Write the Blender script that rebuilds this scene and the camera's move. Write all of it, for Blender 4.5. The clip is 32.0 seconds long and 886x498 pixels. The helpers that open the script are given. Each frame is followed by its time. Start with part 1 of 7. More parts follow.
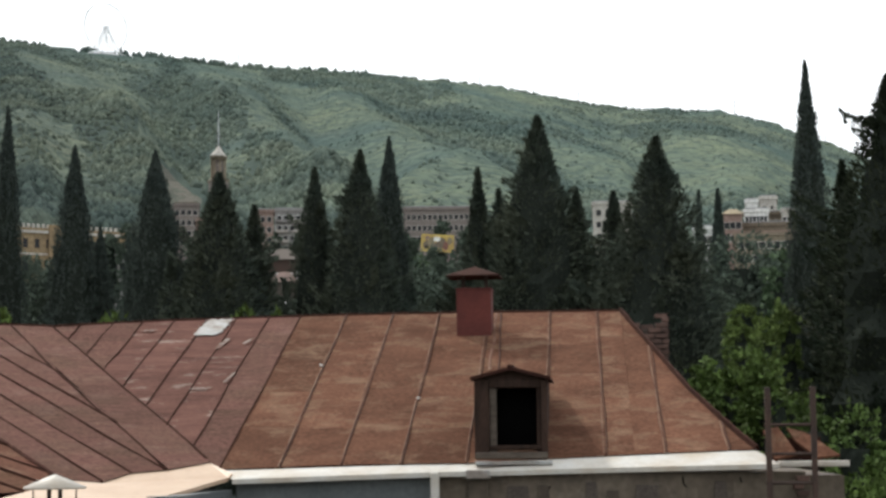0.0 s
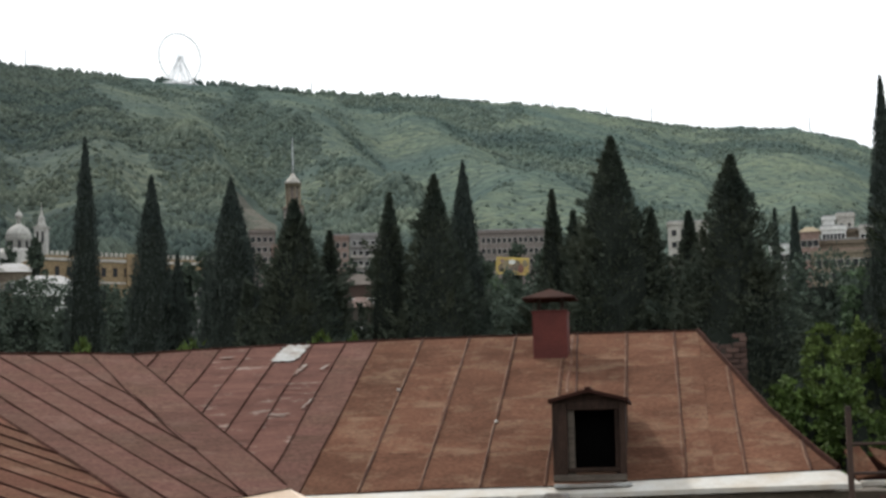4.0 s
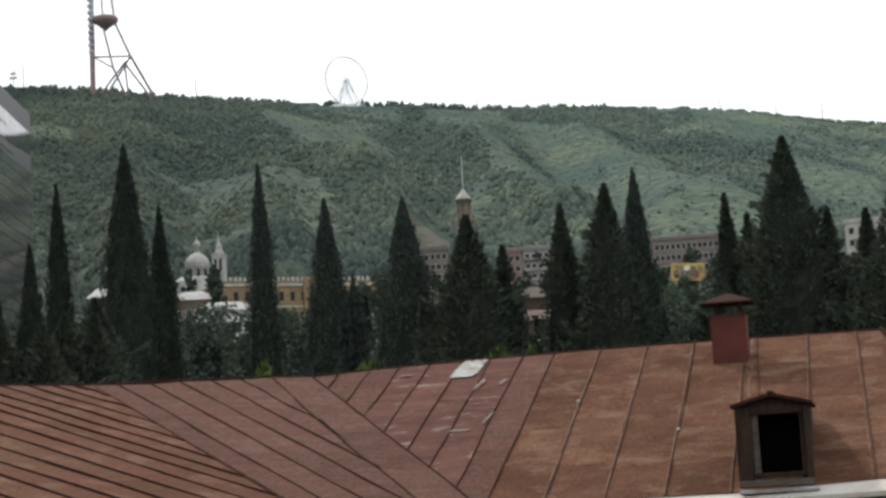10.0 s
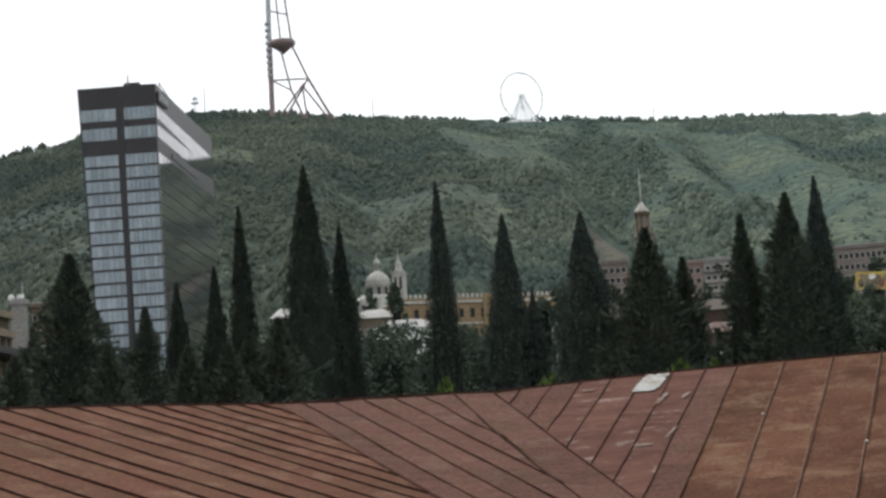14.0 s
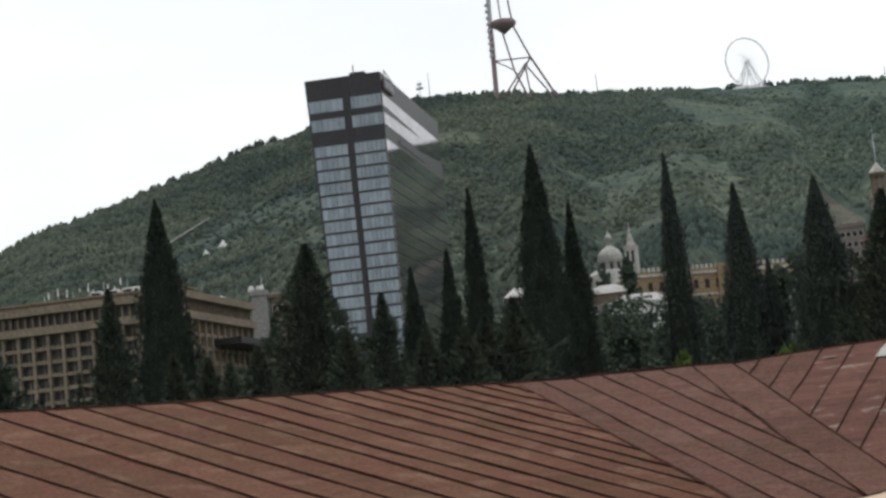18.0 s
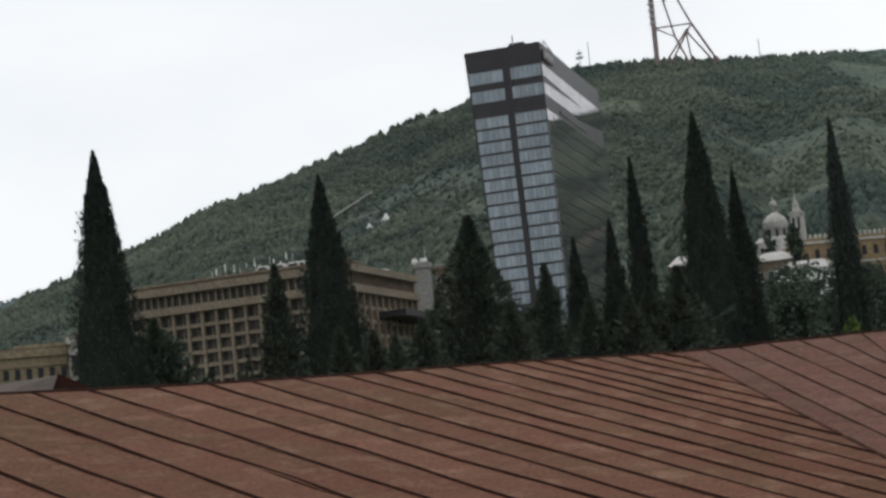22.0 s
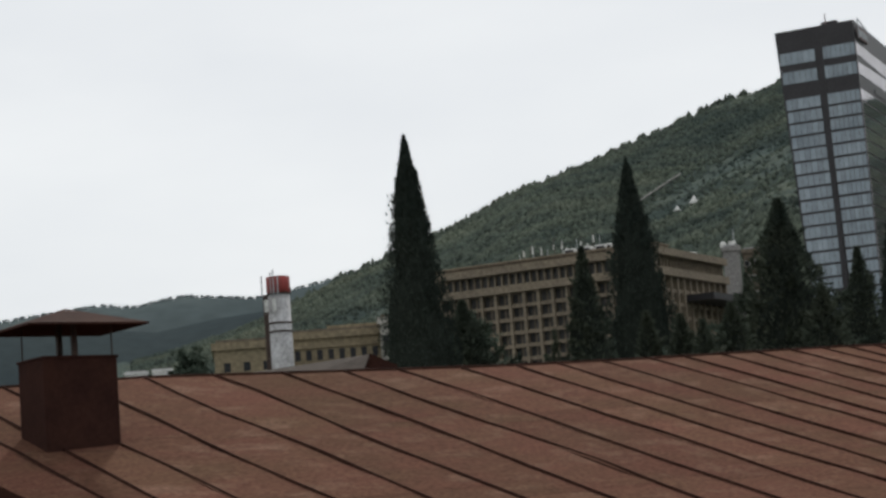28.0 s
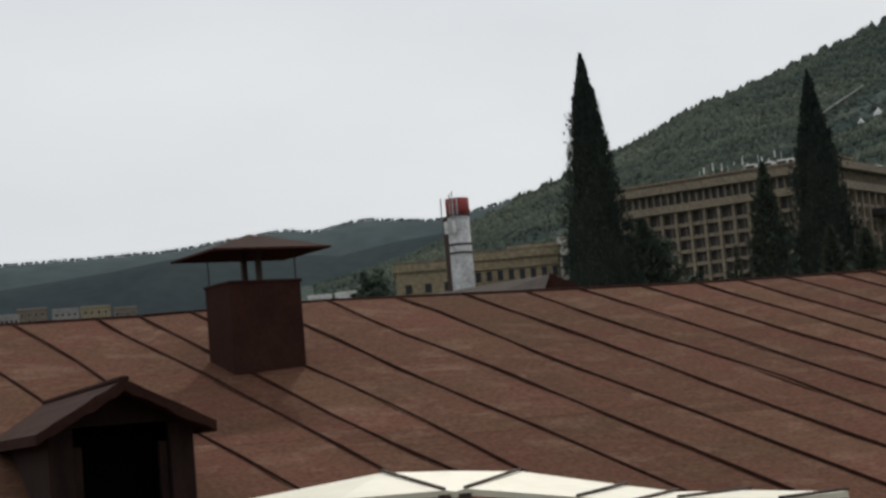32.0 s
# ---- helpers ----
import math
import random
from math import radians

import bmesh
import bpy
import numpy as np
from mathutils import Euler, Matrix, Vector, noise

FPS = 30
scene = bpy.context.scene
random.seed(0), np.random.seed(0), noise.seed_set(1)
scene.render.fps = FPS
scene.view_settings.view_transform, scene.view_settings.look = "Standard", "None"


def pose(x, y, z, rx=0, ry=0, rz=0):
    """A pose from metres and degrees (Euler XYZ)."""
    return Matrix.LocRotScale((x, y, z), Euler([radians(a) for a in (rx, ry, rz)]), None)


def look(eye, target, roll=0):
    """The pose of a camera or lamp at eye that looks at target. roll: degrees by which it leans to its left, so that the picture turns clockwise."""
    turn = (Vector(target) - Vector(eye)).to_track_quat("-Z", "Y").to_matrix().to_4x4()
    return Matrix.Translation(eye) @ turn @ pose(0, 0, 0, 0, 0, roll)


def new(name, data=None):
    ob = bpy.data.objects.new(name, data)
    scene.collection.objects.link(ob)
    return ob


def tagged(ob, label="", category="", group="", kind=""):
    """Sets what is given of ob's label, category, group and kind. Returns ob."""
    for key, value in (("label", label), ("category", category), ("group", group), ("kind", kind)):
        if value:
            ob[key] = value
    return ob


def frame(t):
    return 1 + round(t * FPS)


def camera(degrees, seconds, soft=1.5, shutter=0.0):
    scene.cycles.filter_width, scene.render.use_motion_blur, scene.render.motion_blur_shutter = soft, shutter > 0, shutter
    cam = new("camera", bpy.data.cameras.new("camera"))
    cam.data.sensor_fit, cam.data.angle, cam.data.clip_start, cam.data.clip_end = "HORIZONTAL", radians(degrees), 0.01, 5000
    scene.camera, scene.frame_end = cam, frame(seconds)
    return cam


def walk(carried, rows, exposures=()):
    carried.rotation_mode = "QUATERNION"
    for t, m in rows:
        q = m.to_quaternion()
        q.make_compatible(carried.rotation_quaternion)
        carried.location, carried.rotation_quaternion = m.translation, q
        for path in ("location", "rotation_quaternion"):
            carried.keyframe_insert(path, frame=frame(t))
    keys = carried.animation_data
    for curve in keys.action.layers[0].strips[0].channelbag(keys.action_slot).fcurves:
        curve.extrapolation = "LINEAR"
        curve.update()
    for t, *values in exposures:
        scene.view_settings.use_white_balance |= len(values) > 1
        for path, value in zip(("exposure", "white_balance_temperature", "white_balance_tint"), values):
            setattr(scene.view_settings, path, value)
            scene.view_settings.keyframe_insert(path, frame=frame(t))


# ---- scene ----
EYE = Vector((0.0, 0.0, 6.5))
PATH = [  # seconds, pan to the left, tilt up, roll in degrees
    (0, -0.284, 5.548, -0.629), (0.5, -0.248, 5.633, -0.718), (1, -0.159, 5.767, -0.449), (1.5, 0.088, 5.938, -0.479),
    (2, 0.393, 6.059, -0.646), (2.5, 0.805, 6.095, -0.781), (3, 1.216, 6.209, -0.958), (3.5, 1.642, 6.283, -1.128),
    (5.5, 3.381, 6.385, -1.803), (6, 3.920, 6.411, -1.942), (6.5, 4.425, 6.454, -2.255), (7, 4.890, 6.411, -2.222),
    (7.5, 5.268, 6.537, -2.236), (8, 5.550, 6.614, -2.297), (8.5, 5.888, 6.600, -2.644), (9, 6.324, 6.731, -2.917),
    (9.5, 6.837, 6.929, -3.288), (10, 7.458, 6.937, -3.334), (10.5, 8.210, 7.016, -3.465), (11, 8.754, 7.085, -3.576),
    (11.5, 9.315, 7.243, -3.779), (12, 9.983, 7.394, -3.852), (12.5, 10.860, 7.486, -3.747), (13, 11.644, 7.694, -3.753),
    (13.5, 12.205, 7.741, -3.656), (15.5, 15.952, 7.798, -4.791), (16, 16.714, 7.767, -4.946), (16.5, 18.255, 7.825, -5.837),
    (17, 19.157, 7.782, -5.806), (17.5, 19.700, 7.744, -5.751), (18, 20.322, 7.650, -5.629), (18.5, 20.566, 7.735, -5.714),
    (19, 21.167, 7.815, -5.512), (19.5, 21.914, 7.784, -5.486), (20, 22.770, 7.720, -5.421), (20.5, 23.465, 7.512, -5.514),
    (21, 24.103, 7.388, -5.686), (21.5, 24.851, 7.318, -5.818), (22, 25.494, 7.254, -5.867), (22.5, 26.494, 7.162, -5.765),
    (23, 27.315, 7.161, -5.644), (23.5, 27.843, 7.294, -5.563), (24, 28.136, 7.349, -5.520), (24.5, 29.042, 7.414, -5.189),
    (25, 29.752, 7.463, -5.057), (25.5, 30.501, 7.513, -4.824), (27.5, 34.042, 7.529, -4.233), (28, 35.139, 7.574, -4.453),
    (28.5, 35.811, 7.639, -4.199), (29, 36.578, 7.750, -4.064), (29.5, 37.240, 7.601, -3.956), (30, 37.478, 7.459, -3.947),
    (30.5, 38.219, 6.974, -4.201), (31, 38.950, 6.518, -4.455), (31.5, 39.984, 5.953, -4.706), (32, 40.938, 5.550, -4.884),
]

cam = camera(27.116, 32.0, soft=2.9)
walk(cam, [(t, pose(*EYE, 90 + tilt, 0, pan) @ pose(0, 0, 0, 0, 0, roll)) for t, pan, tilt, roll in PATH],
     exposures=[(0.0, 0.16), (3.0, 0.06), (6.0, -0.06), (12.0, -0.08), (16.0, -0.22), (19.0, -0.36), (23.0, -0.46), (28.0, -0.60), (32.0, -0.77)])

# ---- sky and sun ----
world = bpy.data.worlds.new("sky")
scene.world = world
world.use_nodes = True
wn, wl = world.node_tree.nodes, world.node_tree.links
wn.clear()
w_out, w_bg, w_sky = wn.new("ShaderNodeOutputWorld"), wn.new("ShaderNodeBackground"), wn.new("ShaderNodeTexSky")
w_sky.sky_type, w_sky.sun_disc = "NISHITA", False
SUN_EL, SUN_AZ = 43.0, 34.0
w_sky.sun_elevation, w_sky.sun_rotation = radians(SUN_EL), radians(-SUN_AZ)
w_gain = wn.new("ShaderNodeMix")
w_gain.data_type, w_gain.blend_type = "RGBA", "MULTIPLY"
w_gain.inputs[0].default_value = 1.0
w_gain.inputs[7].default_value = (0.1, 0.1, 0.1, 1)
wl.new(w_sky.outputs[0], w_gain.inputs[6])
w_co, w_map, w_noise, w_ramp = wn.new("ShaderNodeTexCoord"), wn.new("ShaderNodeMapping"), wn.new("ShaderNodeTexNoise"), wn.new("ShaderNodeValToRGB")
w_map.inputs["Scale"].default_value = (1.0, 1.0, 3.0)
w_noise.inputs["Scale"].default_value, w_noise.inputs["Detail"].default_value = 2.2, 6.0
w_ramp.color_ramp.elements[0].position, w_ramp.color_ramp.elements[0].color = 0.35, (0.92, 0.95, 0.98, 1)
w_ramp.color_ramp.elements[1].position, w_ramp.color_ramp.elements[1].color = 0.7, (1.08, 1.1, 1.1, 1)
wl.new(w_co.outputs["Generated"], w_map.inputs[0])
wl.new(w_map.outputs[0], w_noise.inputs[0])
wl.new(w_noise.outputs[0], w_ramp.inputs[0])
w_mix = wn.new("ShaderNodeMix")
w_mix.data_type = "RGBA"
w_mix.inputs[0].default_value = 0.92
wl.new(w_gain.outputs[2], w_mix.inputs[6])
wl.new(w_ramp.outputs[0], w_mix.inputs[7])
wl.new(w_mix.outputs[2], w_bg.inputs[0])
w_bg.inputs[1].default_value = 1.3
wl.new(w_bg.outputs[0], w_out.inputs[0])
sun = new("sun", bpy.data.lights.new("sun", "SUN"))
sun.data.energy, sun.data.angle, sun.data.color = 2.9, radians(3.5), (1.0, 0.94, 0.85)
sun_dir = Vector((-math.sin(radians(SUN_AZ)) * math.cos(radians(SUN_EL)), math.cos(radians(SUN_AZ)) * math.cos(radians(SUN_EL)), math.sin(radians(SUN_EL))))
sun.matrix_world = look(sun_dir * 100, (0, 0, 0))

# ---- materials ----
def mat(name, base, other=None, rough=0.7, metal=0.0, scale=3.0, fine=30.0, contrast=0.5, bump=0.15, per_object=0.0, per_island=0.0, stretch=(1, 1, 1), low=0.35, high=0.7, fine_mix=0.3, spec=0.4, worn=None, worn_scale=2.0, worn_from=0.62, worn_soft=0.1, shift=0.0, streak=0.0):
    """A surface of two colours mixed by broad noise, with fine grain, relief and small changes from piece to piece."""
    m = bpy.data.materials.new(name)
    m.use_nodes = True
    n, l = m.node_tree.nodes, m.node_tree.links
    bsdf = n["Principled BSDF"]
    other = other or tuple(c * 0.75 for c in base)
    co, mp = n.new("ShaderNodeTexCoord"), n.new("ShaderNodeMapping")
    mp.inputs["Scale"].default_value = stretch
    l.new(co.outputs["Object"], mp.inputs[0])
    if shift:
        own, far_off = n.new("ShaderNodeObjectInfo"), n.new("ShaderNodeMath")
        far_off.operation, far_off.inputs[1].default_value = "MULTIPLY", shift
        l.new(own.outputs["Random"], far_off.inputs[0]), l.new(far_off.outputs[0], mp.inputs["Location"])
    big, small = n.new("ShaderNodeTexNoise"), n.new("ShaderNodeTexNoise")
    big.inputs["Scale"].default_value, big.inputs["Detail"].default_value = scale, 5.0
    small.inputs["Scale"].default_value, small.inputs["Detail"].default_value = fine, 4.0
    ramp = n.new("ShaderNodeMapRange")
    ramp.inputs[1].default_value, ramp.inputs[2].default_value = low, high
    mix = n.new("ShaderNodeMix")
    mix.data_type = "RGBA"
    mix.inputs[6].default_value, mix.inputs[7].default_value = (*base, 1), (*other, 1)
    l.new(mp.outputs[0], big.inputs[0]), l.new(mp.outputs[0], small.inputs[0])
    l.new(big.outputs[0], ramp.inputs[0]), l.new(ramp.outputs[0], mix.inputs[0])
    colour = mix.outputs[2]
    if worn:
        wn_, wr_, wm_ = n.new("ShaderNodeTexNoise"), n.new("ShaderNodeMapRange"), n.new("ShaderNodeMix")
        wn_.inputs["Scale"].default_value, wn_.inputs["Detail"].default_value, wn_.inputs["Roughness"].default_value = worn_scale, 8.0, 0.7
        wr_.inputs[1].default_value, wr_.inputs[2].default_value, wr_.inputs[4].default_value = worn_from, worn_from + worn_soft, 0.75
        wm_.data_type, wm_.inputs[7].default_value = "RGBA", (*worn, 1)
        l.new(mp.outputs[0], wn_.inputs[0]), l.new(wn_.outputs[0], wr_.inputs[0]), l.new(wr_.outputs[0], wm_.inputs[0]), l.new(colour, wm_.inputs[6])
        colour = wm_.outputs[2]
    if streak:
        # fine brushed lines across the fall of the roof
        sm, sn, sr, sx = n.new("ShaderNodeMapping"), n.new("ShaderNodeTexNoise"), n.new("ShaderNodeMapRange"), n.new("ShaderNodeMix")
        sm.inputs["Scale"].default_value = (1.2, 5.0, 1.0)
        sn.inputs["Scale"].default_value, sn.inputs["Detail"].default_value, sn.inputs["Roughness"].default_value = 2.2, 6.0, 0.65
        sr.inputs[1].default_value, sr.inputs[2].default_value, sr.inputs[3].default_value, sr.inputs[4].default_value = 0.3, 0.7, 1 - streak, 1 + streak
        sx.data_type, sx.blend_type, sx.inputs[0].default_value = "RGBA", "MULTIPLY", 1.0
        l.new(co.outputs["Object"], sm.inputs[0]), l.new(sm.outputs[0], sn.inputs[0]), l.new(sn.outputs[0], sr.inputs[0])
        l.new(colour, sx.inputs[6]), l.new(sr.outputs[0], sx.inputs[7])
        colour = sx.outputs[2]
    val = n.new("ShaderNodeHueSaturation")
    grain = n.new("ShaderNodeMapRange")
    grain.inputs[3].default_value, grain.inputs[4].default_value = 1 - fine_mix, 1 + fine_mix
    grain.inputs[1].default_value, grain.inputs[2].default_value = 0.3, 0.7
    l.new(small.outputs[0], grain.inputs[0])
    last = grain.outputs[0]
    for amount, node, out in ((per_object, "ShaderNodeObjectInfo", "Random"), (per_island, "ShaderNodeNewGeometry", "Random Per Island")):
        if amount:
            src, rng, mul = n.new(node), n.new("ShaderNodeMapRange"), n.new("ShaderNodeMath")
            rng.inputs[3].default_value, rng.inputs[4].default_value = 1 - amount, 1 + amount
            mul.operation = "MULTIPLY"
            l.new(src.outputs[out], rng.inputs[0]), l.new(rng.outputs[0], mul.inputs[0]), l.new(last, mul.inputs[1])
            last = mul.outputs[0]
    l.new(last, val.inputs["Value"]), l.new(colour, val.inputs["Color"]), l.new(val.outputs[0], bsdf.inputs["Base Color"])
    bsdf.inputs["Roughness"].default_value, bsdf.inputs["Metallic"].default_value = rough, metal
    bsdf.inputs["Specular IOR Level"].default_value = spec
    if bump:
        bp = n.new("ShaderNodeBump")
        bp.inputs["Strength"].default_value, bp.inputs["Distance"].default_value = bump, 0.02
        l.new(small.outputs[0], bp.inputs["Height"]), l.new(bp.outputs[0], bsdf.inputs["Normal"])
    return m


M_RUST_A = mat("rusted_roof_orange", (0.117, 0.058, 0.0375), (0.077, 0.037, 0.024), 0.95, 0.0, 1.5, 22, per_object=0.14, stretch=(1.0, 1.25, 1), fine_mix=0.28, bump=0.08, worn=(0.166, 0.107, 0.072), worn_scale=1.8, worn_from=0.5, worn_soft=0.16, spec=0.02, shift=9.0, streak=0.06)
M_RUST_B = mat("rusted_roof_brown", (0.1102, 0.0570, 0.0466), (0.0912, 0.0532, 0.0399), 0.95, 0.0, 1.5, 22, per_object=0.12, stretch=(1.0, 1.25, 1), fine_mix=0.28, bump=0.08, worn=(0.1472, 0.0921, 0.0770), worn_scale=1.6, worn_from=0.52, worn_soft=0.2, spec=0.02, shift=9.0, streak=0.19)
M_RUST_C = mat("rusted_roof_red", (0.1135, 0.0521, 0.0372), (0.0986, 0.0558, 0.0353), 0.95, 0.0, 1.0, 24, per_object=0.12, stretch=(1.0, 1.25, 1), fine_mix=0.28, bump=0.08, worn=(0.1655, 0.0986, 0.0707), worn_scale=1.7, worn_from=0.52, worn_soft=0.13, spec=0.02, shift=7.0, streak=0.11)
M_SCUFF = mat("scuffed_tin", (0.121, 0.062, 0.050), (0.086, 0.044, 0.036), 0.95, 0.0, 1.6, 22, per_object=0.09, stretch=(0.9, 1.9, 1), fine_mix=0.16, bump=0.08, worn=(0.279, 0.228, 0.200), worn_scale=2.3, worn_from=0.57, worn_soft=0.09, spec=0.02, shift=9.0, streak=0.2)
M_SCRAPE = mat("bare_scrape", (0.215, 0.18, 0.16), (0.12, 0.07, 0.055), 0.8, 0.0, 7, 25, fine_mix=0.2, low=0.42, high=0.58, spec=0.1)
# reddish wood painted darker for the shade under the near dormer's overhang
M_SHADED_WOOD = mat("overhang_shaded_wood", (0.030, 0.016, 0.013), (0.017, 0.010, 0.009), 0.9, 0.0, 5, 40, stretch=(3, 3, 0.5), spec=0.15)
M_SEAM_EDGE = mat("rubbed_seam_edge", (0.185, 0.118, 0.084), (0.10, 0.048, 0.032), 0.8, 0.0, 2.5, 25, fine_mix=0.2, bump=0, low=0.4, high=0.6, spec=0.08)
M_SEAM = mat("folded_seam", (0.044, 0.020, 0.015), (0.026, 0.013, 0.010), 0.9, 0.0, 3, 20, spec=0.03)
M_SEAM_LIGHT = mat("worn_seam", (0.066, 0.034, 0.025), (0.036, 0.018, 0.014), 0.8, 0.0, 4, 20, spec=0.1)
M_CHIM_RED = mat("oxide_red_sheet", (0.105, 0.030, 0.024), (0.070, 0.021, 0.019), 0.7, 0.0, 3, 25, fine_mix=0.1, spec=0.15)
M_CHIM_BROWN = mat("brown_sheet", (0.044, 0.020, 0.015), (0.028, 0.013, 0.011), 0.85, 0.0, 3, 25, fine_mix=0.15, spec=0.05)
M_GREYWOOD = mat("bleached_wood", (0.105, 0.088, 0.072), (0.06, 0.048, 0.04), 0.9, 0.0, 5, 40, stretch=(0.5, 3, 3), spec=0.1)
M_OLDWOOD = mat("weathered_wood", (0.042, 0.026, 0.020), (0.022, 0.015, 0.012), 0.9, 0.0, 5, 40, stretch=(3, 3, 0.5), spec=0.1)
# dark core colour painted as the shade inside a tree crown
M_CROWN_SHADE = mat("inner_crown_shade", (0.024, 0.029, 0.024), None, 0.95, 0.0, 4, 20, bump=0, spec=0.0)
# near-black that paints the shade in openings, also used for cracks
M_DARK = mat("shade_black", (0.004, 0.004, 0.004), None, 0.95, bump=0, spec=0.0)
M_CREAM = mat("cream_painted_sheet", (0.43, 0.315, 0.225), (0.38, 0.265, 0.18), 0.55, 0.0, 2, 20, fine_mix=0.08)
M_WHITE = mat("white_painted_sheet", (0.46, 0.45, 0.42), (0.38, 0.33, 0.265), 0.55, 0.0, 3, 20, fine_mix=0.08)
M_GREYSHEET = mat("grey_blue_sheet", (0.105, 0.118, 0.122), (0.075, 0.085, 0.09), 0.55, 0.1, 2, 20, fine_mix=0.14)
M_PLASTER = mat("stained_plaster", (0.120, 0.098, 0.074), (0.055, 0.043, 0.033), 0.9, 0.0, 1.3, 12, fine_mix=0.22, worn=(0.20, 0.175, 0.14), worn_scale=1.8, worn_from=0.56)
M_BRICK = mat("old_brick", (0.090, 0.052, 0.041), (0.058, 0.039, 0.033), 0.9, 0.0, 4, 30, per_object=0.35)
M_MORTAR = mat("mortar", (0.078, 0.064, 0.054), None, 0.95, 0.0, 5, 40)
M_IRON = mat("rusted_iron", (0.035, 0.022, 0.018), (0.06, 0.035, 0.025), 0.7, 0.2, 8, 50)
M_ZINC = mat("bare_zinc_patch", (0.30, 0.305, 0.30), (0.20, 0.175, 0.155), 0.7, 0.0, 4, 22, fine_mix=0.22, low=0.4, high=0.62, spec=0.2)
M_BARK = mat("bark", (0.09, 0.065, 0.05), (0.05, 0.038, 0.03), 0.9, 0.0, 4, 30)
# darker copy of the cypress colour, for bearings where haze lifts it less
M_CYPRESS_LESS_HAZE = mat("cypress_foliage_less_haze", (0.0276, 0.0368, 0.0310), (0.0414, 0.0506, 0.0403), 0.9, 0.0, 0.5, 6, bump=0, per_island=0.07, spec=0.04)
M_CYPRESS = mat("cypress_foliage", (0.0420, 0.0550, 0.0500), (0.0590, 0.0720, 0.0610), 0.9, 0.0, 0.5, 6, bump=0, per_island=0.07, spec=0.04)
M_FIR = mat("fir_foliage", (0.0430, 0.0570, 0.0470), (0.0740, 0.0830, 0.0580), 0.9, 0.0, 0.5, 6, bump=0, per_island=0.09, spec=0.04)
M_LEAF = mat("bright_leaves", (0.092, 0.136, 0.036), (0.042, 0.07, 0.022), 0.6, 0.0, 0.8, 6, bump=0, per_island=0.5, spec=0.04)
M_LEAF_DULL = mat("dull_leaves", (0.074, 0.094, 0.070), (0.052, 0.069, 0.055), 0.85, 0.0, 0.5, 6, bump=0, per_island=0.2, spec=0.05)

M_LEAF_MID = mat("fresh_leaves", (0.074, 0.108, 0.058), (0.052, 0.080, 0.046), 0.8, 0.0, 0.6, 6, bump=0, per_island=0.2, spec=0.04)
# blue-grey haze of distance is put into these two forest colours
M_WOODS_FAR = mat("hazed_far_forest", (0.0740, 0.0930, 0.0970), (0.0880, 0.1070, 0.1090), 1.0, 0.0, 0.003, 0.02, bump=0, per_island=0.06, spec=0.0, fine_mix=0.12)
M_WOODS_MID = mat("hazed_middle_forest", (0.0400, 0.0520, 0.0570), (0.0500, 0.0630, 0.0660), 1.0, 0.0, 0.006, 0.05, bump=0, spec=0.0, fine_mix=0.08, per_island=0.1)


